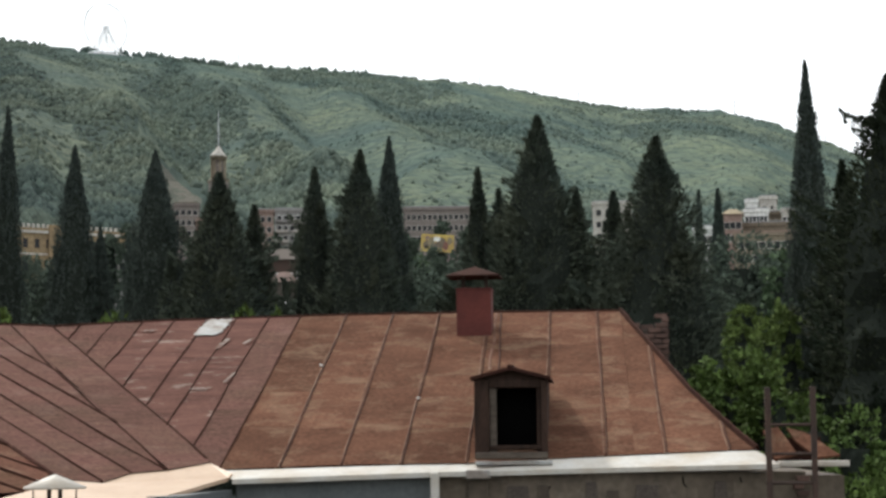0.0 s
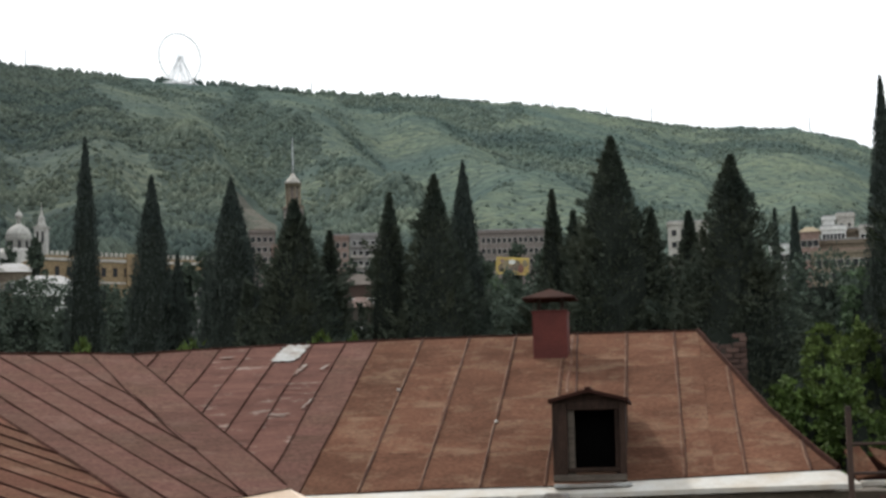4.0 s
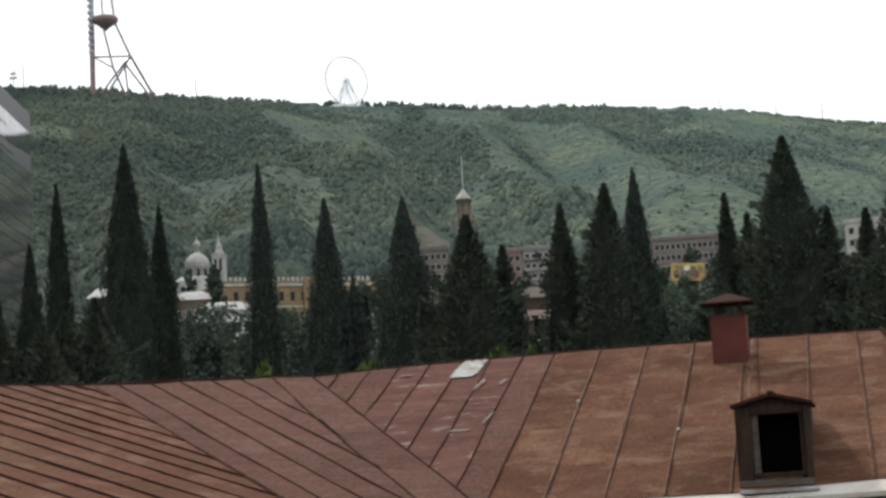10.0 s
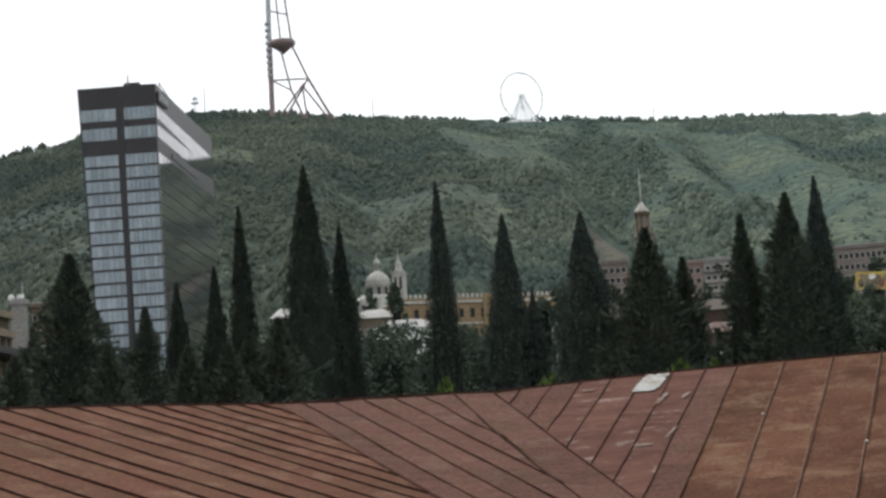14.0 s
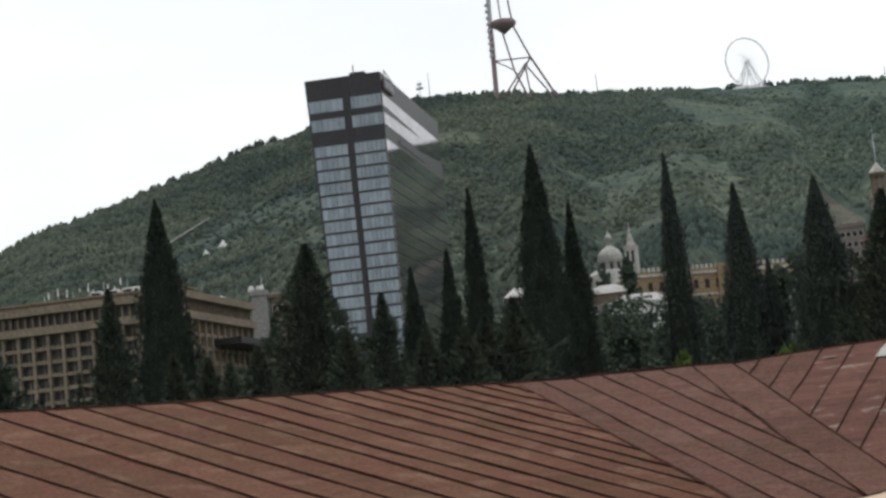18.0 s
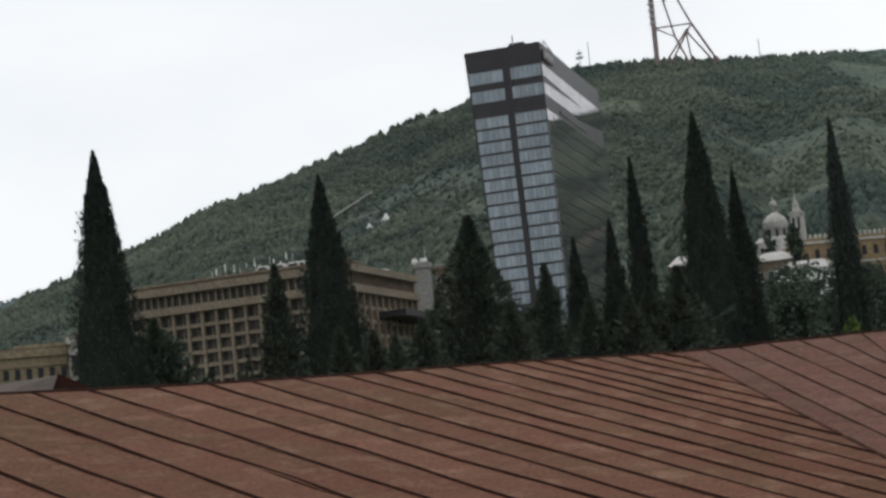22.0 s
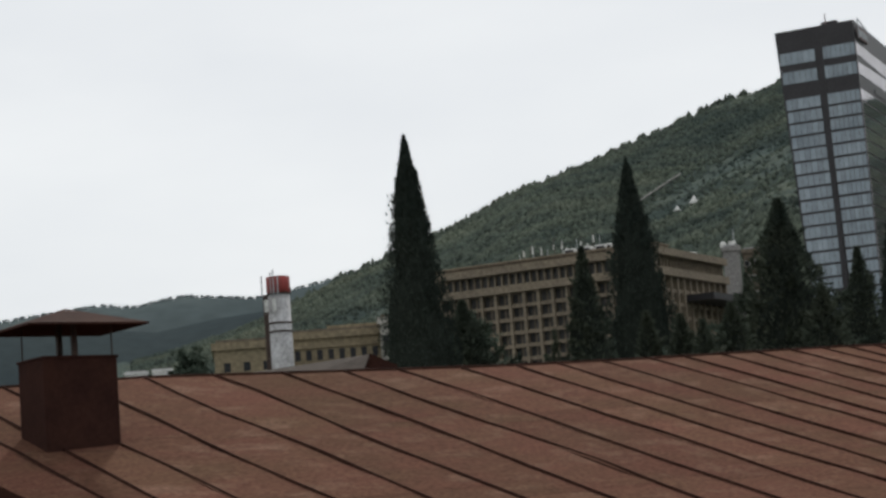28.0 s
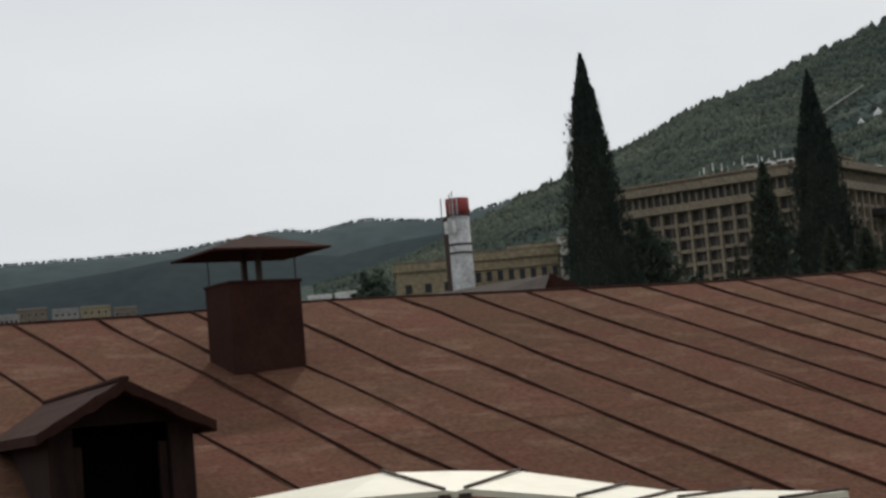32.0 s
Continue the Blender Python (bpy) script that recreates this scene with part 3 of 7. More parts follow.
az_grid = [*range(-180, -44, 8), *np.arange(-44, -16, 2), *np.arange(-16, 57, 0.2), *np.arange(57, 95, 2), *range(96, 181, 7)]
r_grid = [0.01, 10, 20, 40, 60, 80, 90, 110, 140, 180, 220, 270, 320, 380, 440, 500, 560, *np.arange(620, 2800, 30), *np.arange(2800, 4000, 80), 4100, 4400, 4800]
tv = []
for az in az_grid:
    a = radians(az)
    tv.extend((-r * math.sin(a), r * math.cos(a), terrain(az, r)) for r in r_grid)
nr = len(r_grid)
tf = [(i * nr + j, i * nr + j + 1, (i + 1) * nr + j + 1, (i + 1) * nr + j) for i in range(len(az_grid) - 1) for j in range(nr - 1)]
tf = [f[::-1] for f in tf]
ground = new("ground", mesh_of("ground", tv, tf, smooth=True))
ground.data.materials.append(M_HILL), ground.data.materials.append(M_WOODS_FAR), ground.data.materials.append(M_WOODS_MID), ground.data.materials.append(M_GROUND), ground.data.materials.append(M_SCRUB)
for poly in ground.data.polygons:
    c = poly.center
    # ridges beyond 2150 m take the haze-tinted forest colours
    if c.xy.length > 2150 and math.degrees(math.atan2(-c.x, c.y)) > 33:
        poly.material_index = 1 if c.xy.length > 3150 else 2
    elif c.xy.length < 90:
        poly.material_index = 3
    elif 450 < c.xy.length < 2800 and abs(c.x) < c.y and cover(math.degrees(math.atan2(-c.x, c.y)), c.xy.length) > 0.5:
        poly.material_index = 4
tagged(ground, "courtyard ground rising into a green grassy and wooded hillside", "hillside", kind="structure")


def scatter_woods(name, count, az_span, r_of, size, keep, material, label, slim=1.0, seed=1, grow=None):
    """Many small tree crowns standing on the hill, as one mesh."""
    rng = random.Random(seed)
    spots = []
    while len(spots) < count:
        az = rng.uniform(*az_span)
        r = r_of(az, rng)
        a = radians(az)
        x, y = -r * math.sin(a), r * math.cos(a)
        if keep(az, r, x, y, rng):
            spots.append((x, y, terrain(az, r), rng.uniform(*size) * (grow(az, r) if grow else 1.0), rng.uniform(0, math.tau)))
    s = np.array(spots)
    k = 4
    ang = np.arange(k) * math.tau / k
    gen = np.random.default_rng(seed)
    prof = ((0.85, 0.0), (0.9, 0.7))
    vs = []
    for rad, h in prof:
        jit = gen.uniform(0.7, 1.25, (len(s), k))
        px = s[:, 0, None] + s[:, 3, None] * rad * jit * np.cos(ang + s[:, 4, None])
        py = s[:, 1, None] + s[:, 3, None] * rad * jit * np.sin(ang + s[:, 4, None])
        pz = s[:, 2, None] + s[:, 3, None] * slim * h * gen.uniform(0.8, 1.2, (len(s), k)) - 0.8
        vs.append(np.stack([px, py, pz], -1))
    apex = np.stack([s[:, 0], s[:, 1], s[:, 2] + s[:, 3] * slim * gen.uniform(1.4, 1.8, len(s))], -1)[:, None, :]
    verts = np.concatenate(vs + [apex], 1)
    nv = verts.shape[1]
    tri = []
    for ring in (0,):
        for i in range(k):
            j = (i + 1) % k
            a, b = ring * k, (ring + 1) * k
            tri += [(a + i, a + j, b + j), (a + i, b + j, b + i)]
    tri += [(k + i, k + (i + 1) % k, 2 * k) for i in range(k)]
    faces = (np.arange(len(s))[:, None, None] * nv + np.array(tri)[None]).reshape(-1, 3)
    ob = new(name, mesh_of(name, verts.reshape(-1, 3), faces, smooth=True))
    ob.data.materials.append(material)
    return tagged(ob, label, "woods", kind="stuff")


def in_scree(az, r):
    """Whether that spot lies on the bare scree below the spire."""
    if not 6.5 < az < 8.8:
        return False
    k = (8.3 - math.degrees(math.atan((terrain(az, r) - EYE.z) / r))) / 1.4
    return 0 < k < 1 and 8.4 - 1.7 * k < az < 8.65 - 0.36 * k


def woods_mask(az, r, x, y, rng):
    return not in_scree(az, r) and rng.random() < max(0.09, 1.2 * cover(az, r) ** 2.0)


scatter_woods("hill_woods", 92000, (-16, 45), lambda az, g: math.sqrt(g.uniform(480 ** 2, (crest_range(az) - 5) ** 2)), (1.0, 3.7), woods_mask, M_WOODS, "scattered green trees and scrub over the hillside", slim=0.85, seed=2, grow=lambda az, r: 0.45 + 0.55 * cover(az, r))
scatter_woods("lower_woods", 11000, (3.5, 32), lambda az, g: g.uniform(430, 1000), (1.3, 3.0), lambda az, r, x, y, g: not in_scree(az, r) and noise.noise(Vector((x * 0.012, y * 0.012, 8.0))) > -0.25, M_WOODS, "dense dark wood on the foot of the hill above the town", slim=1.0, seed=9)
scatter_woods("crest_trees", 820, (2, 38.5), lambda az, g: crest_range(az) - g.uniform(0, 20), (1.4, 4.8), lambda az, r, x, y, g: noise.noise(Vector((az * 1.9, 0.3, 5.0))) > -0.15 + 0.5 * (g.random() - 0.5), M_WOODS, "small dark trees along the crest of the hill", slim=1.25, seed=4)
scatter_woods("crest_firs", 90, (33.6, 40.2), lambda az, g: crest_range(az) - g.uniform(0, 25), (1.1, 2.6), lambda az, r, x, y, g: noise.noise(Vector((az * 2.3, 0.7, 9.0))) > -0.1, M_WOODS, "slender dark firs along the falling crest", slim=2.6, seed=24)
scatter_woods("eastern_crest_trees", 240, (-9, 3), lambda az, g: crest_range(az) - g.uniform(0, 14), (1.0, 2.4), lambda az, r, x, y, g: noise.noise(Vector((az * 1.5, 0.3, 2.0))) > -0.1, M_WOODS, "low scrub and small trees along the bare eastern crest", slim=1.3, seed=14)
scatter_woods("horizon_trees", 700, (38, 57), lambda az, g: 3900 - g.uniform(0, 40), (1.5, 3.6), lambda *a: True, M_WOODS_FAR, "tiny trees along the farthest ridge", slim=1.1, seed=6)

# ---- trees ----
def sprays(gen, n, pos, out, size, up_bias, droop):
    """Small pointed leaf sprays, one triangle each."""
    axis = out * droop[0] + np.array([0, 0, 1.0]) * up_bias + gen.normal(0, 0.35, (n, 3))
    axis /= np.linalg.norm(axis, axis=1, keepdims=True)
    side = np.cross(axis, gen.normal(0, 1, (n, 3)))
    side /= np.linalg.norm(side, axis=1, keepdims=True) + 1e-9
    s = size * gen.uniform(0.6, 1.3, (n, 1))
    v = np.stack([pos - axis * s * 0.5 - side * s * droop[1], pos - axis * s * 0.4 + side * s * droop[1], pos + axis * s * 0.85], 1)
    f = np.arange(n)[:, None] * 3 + np.array([[0, 1, 2]])
    return v.reshape(-1, 3), f


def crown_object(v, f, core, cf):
    """Sprays and a dark core that paints in the crown's inner shade, as one mesh with two materials."""
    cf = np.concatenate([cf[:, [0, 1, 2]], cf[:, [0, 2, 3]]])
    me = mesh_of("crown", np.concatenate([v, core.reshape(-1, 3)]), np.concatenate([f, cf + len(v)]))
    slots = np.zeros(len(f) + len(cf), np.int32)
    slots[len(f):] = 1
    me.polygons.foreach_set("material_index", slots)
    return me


def cone_profile(kind, u):
    """Half width of a conifer crown at the depth u below its tip, as a share of half its nominal width."""
    if kind == "cypress":
        return np.minimum(u ** 0.85 * 2.55, 1.12)
    return np.minimum(np.minimum(u * 3.9, u ** 0.75 * 2.6) + 0.012, 1.5)


def branch_crown(kind, height, width, gen, count, size):
    """A conifer crown: boughs that lift at the tip, in uneven whorls round one leader and a few lesser ones, with gaps between them."""
    leaders = [(0.0, 0.0, 1.0, 1.0)]
    for _ in range(int(gen.integers(2, 5))):
        a, top = gen.uniform(0, math.tau), gen.uniform(0.66, 0.86)
        d = width / 2 * float(cone_profile(kind, 1 - top + 0.07)) * gen.uniform(0.45, 0.8)
        leaders.append((d * math.cos(a), d * math.sin(a), top, gen.uniform(0.4, 0.6)))
    p1, p2, p3 = gen.uniform(0, math.tau, 3)
    pieces, ways, shares = [], [], np.array([1.0] + [0.16] * (len(leaders) - 1))
    for (lx, ly, top, girth), portion in zip(leaders, shares / shares.sum()):
        total = int(count * portion)
        body = int(total * 0.40)
        tiers = max(6, int(height * top * (1.2 if kind == "fir" else 0.95)))
        hs, angs = [], []
        for k in range(tiers):
            u = ((k + 0.5) / tiers) ** 1.35
            for _ in range(4 + int(5 * u)):
                hs.append(u + gen.normal(0, 0.30 / tiers)), angs.append(gen.uniform(0, math.tau))
        us, angs = np.clip(np.array(hs), 0.012, 1.0), np.array(angs)
        lop = 1 + 0.16 * np.sin(2 * angs + 6 * us + p1) + 0.12 * np.sin(3 * angs - 19 * us + p2) + 0.10 * np.sin(angs + 33 * us + p3)
        length = width / 2 * girth * cone_profile(kind, us) * gen.uniform(0.55, 1.1, len(us)) * np.where(gen.random(len(us)) < 0.14, 1.2, 1.0) * lop
        share = (length + 0.10 * width * girth) ** 1.3
        pick = gen.choice(len(us), total - body, p=share / share.sum())
        t = gen.random(total - body) ** 0.6
        ln, a = length[pick], angs[pick]
        out = np.stack([np.cos(a), np.sin(a), np.zeros(len(a))], 1)
        across = np.stack([-np.sin(a), np.cos(a), np.zeros(len(a))], 1)
        wide = 0.2 * ln * (1.08 - t) + 0.035
        pos = out * (ln * t)[:, None] + across * (gen.normal(0, 0.6, len(a)) * wide)[:, None]
        lift = gen.uniform(0.22, 0.55, len(us))[pick]
        pos[:, 2] = (1 - us[pick]) * height * top + ln * (lift * t ** 2 - 0.12 * t) - np.abs(gen.normal(0, 0.07, len(a))) * (0.5 + ln)
        ub, ab = gen.random(body) ** 1.2, gen.uniform(0, math.tau, body)
        rb = width / 2 * girth * cone_profile(kind, ub) * (1 + 0.16 * np.sin(2 * ab + 6 * ub + p1) + 0.12 * np.sin(3 * ab - 19 * ub + p2)) * (0.2 + 0.45 * gen.random(body) ** 0.4)
        pos = np.concatenate([pos, np.stack([rb * np.cos(ab), rb * np.sin(ab), (1 - ub) * height * top], 1)])
        pieces.append(pos + np.array([lx, ly, 0.0]))
        ways.append(np.concatenate([out, np.stack([np.cos(ab), np.sin(ab), np.zeros(body)], 1)]))
    pos, out = np.concatenate(pieces), np.concatenate(ways)
    v, f = sprays(gen, len(pos), pos, out, size, 0.6, (0.9, 0.29))
    k, rows = 8, 18
    hh = np.linspace(0.0, 0.985, rows)
    e2 = cone_profile(kind, 1 - hh) * 0.40
    an = np.arange(k) * math.tau / k
    core = np.stack([np.outer(e2, np.cos(an)), np.outer(e2, np.sin(an)), np.repeat(hh[:, None], k, 1)], -1)
    core[..., :2] *= width / 2 * gen.uniform(0.7, 1.3, (rows, k, 1))
    core[..., 2] *= height
    cf = np.array([(i * k + j, i * k + (j + 1) % k, (i + 1) * k + (j + 1) % k, (i + 1) * k + j) for i in range(rows - 1) for j in range(k)])
    return crown_object(v, f, core, cf)


def cypress_crown(height, width, gen, count, size):
    """A columnar crown of upright plumes round a main tip and one or two lower shoulders, its outline lumpy."""
    leaders = [(0.0, 0.0, 1.0, 1.0)]
    for _ in range(int(gen.integers(1, 3))):
        a, top = gen.uniform(0, math.tau), gen.uniform(0.74, 0.93)
        d = width / 2 * float(cone_profile("cypress", 1 - top + 0.06)) * gen.uniform(0.2, 0.45)
        leaders.append((d * math.cos(a), d * math.sin(a), top, gen.uniform(0.45, 0.7)))
    pieces, ways, shares = [], [], np.array([1.0] + [0.22] * (len(leaders) - 1))
    for (lx, ly, top, girth), portion in zip(leaders, shares / shares.sum()):
        p1, p2, p3 = gen.uniform(0, math.tau, 3)
        total = int(count * portion)
        plumes = max(40, total // 42)
        u, ang = gen.random(plumes) ** 1.3, gen.uniform(0, math.tau, plumes)
        env = width / 2 * girth * cone_profile("cypress", u) * (1 + 0.07 * np.sin(3 * ang + 15 * u + p1) + 0.07 * np.sin(2 * ang - 37 * u + p2) + 0.05 * np.sin(ang + 71 * u + p3))
        rad = env * gen.uniform(0.66, 0.95, plumes)
        seat = np.stack([rad * np.cos(ang), rad * np.sin(ang), (1 - u) * height * top], 1)
        thick = (0.035 + 0.022 * width) * gen.uniform(0.6, 1.3, plumes) * np.clip(u * 6, 0.3, 1)
        m = int(total * 0.6)
        pick = gen.integers(0, plumes, m)
        along = np.clip(gen.normal(0, 1, m), -1.7, 1.7)
        pos = seat[pick] + gen.normal(0, 1, (m, 3)) * (thick[pick] * np.exp(-0.25 * along))[:, None] * np.array([0.7, 0.7, 0.4])
        pos[:, 2] += along * thick[pick] * 2.4
        way = np.stack([np.cos(ang), np.sin(ang), np.zeros(plumes)], 1)[pick]
        rest = total - m
        ub, ab = gen.random(rest) ** 1.3, gen.uniform(0, math.tau, rest)
        rb = width / 2 * girth * cone_profile("cypress", ub) * (0.5 + 0.42 * gen.random(rest) ** 0.4)
        pieces.append(np.concatenate([pos, np.stack([rb * np.cos(ab), rb * np.sin(ab), (1 - ub) * height * top], 1)]) + np.array([lx, ly, 0.0]))
        ways.append(np.concatenate([way, np.stack([np.cos(ab), np.sin(ab), np.zeros(rest)], 1)]))
    pos, out = np.concatenate(pieces), np.concatenate(ways)
    v, f = sprays(gen, len(pos), pos, out, size, 1.0, (0.3, 0.31))
    k, rows = 9, 22
    hh = np.linspace(0.02, 0.975, rows)
    e2 = cone_profile("cypress", 1 - hh) * 0.68
    an = np.arange(k) * math.tau / k
    core = np.stack([np.outer(e2, np.cos(an)), np.outer(e2, np.sin(an)), np.repeat(hh[:, None], k, 1)], -1)
    core[..., :2] *= width / 2 * gen.uniform(0.85, 1.15, (rows, k, 1))
    core[..., 2] *= height
    cf = np.array([(i * k + j, i * k + (j + 1) % k, (i + 1) * k + (j + 1) % k, (i + 1) * k + j) for i in range(rows - 1) for j in range(k)])
    return crown_object(v, f, core, cf)


def crown_mesh(kind, height, width, gen, count, size):
    """The crown of a cypress, fir, pine or broad tree, its foot at z = 0: small sprays, part of them in clumps, round a dense inside."""
    if kind in ("fir", "pine"):
        return branch_crown(kind, height, width, gen, count, size)
    if kind == "cypress":
        return cypress_crown(height, width, gen, count, size)
    lobes = 15
    a, e, q = gen.uniform(0, math.tau, lobes), gen.uniform(-0.9, 1.0, lobes), gen.uniform(0.35, 0.72, lobes)
    mid = np.stack([np.cos(a) * np.sqrt(1 - e * e) * q * width / 2, np.sin(a) * np.sqrt(1 - e * e) * q * width / 2, height * (0.5 + 0.42 * e)], 1)
    mid[0] = (0, 0, height * 0.84)
    reach = np.stack([width * gen.uniform(0.19, 0.3, lobes)] * 2 + [height * gen.uniform(0.1, 0.17, lobes)], 1)
    n = max(60, count // 26)
    lobe, way = gen.integers(0, lobes, n), gen.normal(0, 1, (n, 3))
    way /= np.linalg.norm(way, axis=1, keepdims=True)
    spot = mid[lobe] + way * reach[lobe] * gen.uniform(0.65, 1.05, (n, 1))
    cl = reach[lobe, :1] * gen.uniform(0.10, 0.26, (n, 1))
    pick = gen.integers(0, n, count)
    pos = spot[pick] + gen.normal(0, 1, (count, 3)) * cl[pick] * np.array((1, 1, 0.7))
    v, f = sprays(gen, count, pos, way[pick], size, 0.2, (0.5, 0.62))
    k, rows = 9, 22
    hh = np.linspace(0.06, 0.88, rows)
    e2 = np.sqrt(np.clip(1 - (2 * hh - 1) ** 2, 0.02, 1)) * 0.42
    an = np.arange(k) * math.tau / k
    core = np.stack([np.outer(e2, np.cos(an)), np.outer(e2, np.sin(an)), np.repeat(hh[:, None], k, 1)], -1)
    core[..., :2] *= width / 2 * gen.uniform(0.85, 1.15, (rows, k, 1))
    core[..., 2] *= height
    cf = np.array([(i * k + j, i * k + (j + 1) % k, (i + 1) * k + (j + 1) % k, (i + 1) * k + j) for i in range(rows - 1) for j in range(k)])
    return crown_object(v, f, core, cf)


def tree(name, label, at, height, width, kind, material, seed, count=6000, size=0.2, clear=0.08, group="", lean=(0, 0)):
    gen = np.random.default_rng(seed)
    top = thing(name, label, "tree", Matrix.Translation(at) @ pose(0, 0, 0, lean[0], lean[1], 0), group)
    trunk_h = height * (0.8 if kind != "broad" else 0.55)
    r0 = max(0.10, width * 0.07)
    part("trunk", tube([(0, 0, -0.3), (0.02, 0.01, height * 0.2), (0.03, -0.02, trunk_h * 0.6), (0, 0, trunk_h)], [r0 * 1.25, r0, r0 * 0.7, 0.03], 8), M_BARK, top, "brown furrowed trunk")
    for i in range(4):
        bm = bmesh.new()
        z, a = height * (0.15 + 0.13 * i), i * 2.4 + seed
        rr = width * 0.36 * (1 - i / 6)
        rise = 0.5 if kind == "cypress" else 0.12 if kind != "broad" else 0.45
        add_tube(bm, [(0, 0, z), (rr * 0.5 * math.cos(a), rr * 0.5 * math.sin(a), z + rr * rise), (rr * math.cos(a), rr * math.sin(a), z + rr * rise * 2.2)], [r0 * 0.35, r0 * 0.22, 0.01], 5)
        part("limb", bm, M_BARK, top)
    me = crown_mesh(kind, height * (1 - clear), width, gen, count, size)
    me.materials.append(material), me.materials.append(M_CROWN_SHADE)
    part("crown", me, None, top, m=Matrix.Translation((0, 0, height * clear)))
    return top


CONIFERS = [  # bearing, angle of the tip, distance, width in metres, kind
    (13.15, 9.84, 62, 1.32, "cypress"), (11.12, 8.64, 60, 1.94, "cypress"), (10.33, 6.19, 60, 1.44, "cypress"), (8.67, 8.50, 58, 2.70, "cypress"), (6.70, 7.91, 56, 4.49, "fir"),
    (5.61, 6.92, 57, 2.75, "fir"), (3.72, 8.09, 58, 3.01, "fir"), (2.30, 8.61, 57, 3.95, "fir"), (1.39, 8.96, 60, 1.89, "cypress"), (-1.40, 8.05, 60, 2.33, "pine"), (-2.05, 7.39, 62, 2.57, "fir"),
    (-3.29, 9.62, 58, 5.02, "fir"), (-4.49, 7.35, 58, 2.57, "fir"), (-5.63, 7.24, 60, 2.92, "fir"), (-6.99, 8.90, 56, 4.80, "pine"), (-8.87, 7.19, 180, 1.89, "cypress"), (-8.28, 7.17, 190, 1.26, "cypress"),
    (-11.64, 10.99, 56, 1.51, "cypress"), (-14.11, 10.47, 48, 4.40, "fir"), (-12.67, 7.97, 52, 2.30, "fir"),
    (19.38, 9.43, 64, 1.32, "cypress"), (17.29, 10.50, 60, 2.26, "cypress"), (16.27, 8.62, 62, 1.51, "cypress"), (18.32, 5.91, 52, 4.01, "fir"), (19.26, 5.42, 50, 3.65, "fir"),
    (24.65, 8.18, 56, 4.50, "pine"), (22.41, 6.45, 54, 2.57, "fir"), (21.41, 7.10, 60, 1.51, "cypress"), (20.24, 7.57, 60, 1.39, "cypress"), (18.37, 5.40, 50, 4.01, "fir"),
    (29.19, 9.83, 58, 2.51, "cypress"), (30.83, 7.25, 54, 2.75, "fir"), (29.00, 5.09, 46, 2.91, "fir"), (27.96, 4.92, 45, 2.91, "fir"), (26.37, 5.13, 46, 3.27, "fir"),
    (23.60, 5.41, 47, 3.46, "fir"), (19.9, 5.16, 48, 3.65, "fir"), (34.68, 5.89, 60, 4.19, "fir"), (21.14, 5.18, 48, 3.27, "fir"), (36.11, 11.13, 52, 2.26, "cypress"), (27.28, 4.68, 44, 2.37, "fir"),
]
TREE_NAMES = {"cypress": ("cypress", "tall slender dark green cypress behind the roof", "cypresses"), "fir": ("fir_tree", "dark green conical conifer behind the roof", "conifers"),
              "pine": ("pine_tree", "dark ragged conifer with tiered branches behind the roof", "pines")}
for i, (az, el, r, wd, kind) in enumerate(CONIFERS):
    p = polar(az, el, r)
    foot = terrain(az, r)
    name, label, group = TREE_NAMES[kind]
    hgt = p.z - foot
    # foliage copy chosen by bearing, so haze and glare sit in the colour
    tree(name, label, (p.x, p.y, foot), hgt, wd, kind, M_FIR_LESS_GLARE if az < -11.7 else M_CYPRESS_LESS_HAZE if kind == "cypress" and az > 15 else M_CYPRESS if kind == "cypress" else M_FIR, 10 + i, count=int(min(34000, 6000 + 620 * hgt * wd) * (1.3 if wd > 3.6 else 1)), size=0.3 if r > 100 else 0.08 if kind == "cypress" else 0.13 if wd > 4 else 0.115, group=group)


# ---- the long house with its bent tin roof ----
def plane(o, ex, ey):
    ex, ey = Vector(ex).normalized(), Vector(ey).normalized()
    ez = ex.cross(ey)
    return Matrix(((ex.x, ey.x, ez.x, o[0]), (ex.y, ey.y, ez.y, o[1]), (ex.z, ey.z, ez.z, o[2]), (0, 0, 0, 1)))


F_A = plane((-1.279, 24.567, 8.012), (0.9969, -0.0785, 0), (0.0743, 0.9443, 0.3206))
F_B = plane((-5.111, 24.536, 7.9), (0.8896, 0.4567, 0), (-0.4389, 0.855, 0.2762))
F_C = plane((-7.754, 23.18, 7.9), (0.481, 0.8767, 0), (-0.8374, 0.4595, 0.296))
house = thing("long_house", "long low house with a rusty standing-seam tin roof round a courtyard", "house")
rr = random.Random(5)


def sheet(parent, bl, br, tr, tl, material, rows=6, lift=0.0, dent=0.014):
    """One tin sheet between four corners on the slope, slightly buckled, with its folded edge below."""
    bm = bmesh.new()
    cols, seed = 4, rr.uniform(0, 50)
    g = []
    for j in range(rows + 1):
        v = j / rows
        row = []
        for i in range(cols + 1):
            u = i / cols
            x = (bl[0] * (1 - u) + br[0] * u) * (1 - v) + (tl[0] * (1 - u) + tr[0] * u) * v
            y = (bl[1] * (1 - u) + br[1] * u) * (1 - v) + (tl[1] * (1 - u) + tr[1] * u) * v
            z = lift + 0.002 * (1 - v) + dent * min(1, 6 * v, 6 * (1 - v)) * noise.noise(Vector((x * 1.7 + seed, y * 1.3, seed)))
            row.append(bm.verts.new((x, y, z)))
        g.append(row)
    for j in range(rows):
        for i in range(cols):
            f = bm.faces.new((g[j][i], g[j][i + 1], g[j + 1][i + 1], g[j + 1][i]))
            f.smooth = True
    return part("roof_sheet", bm, material, parent)


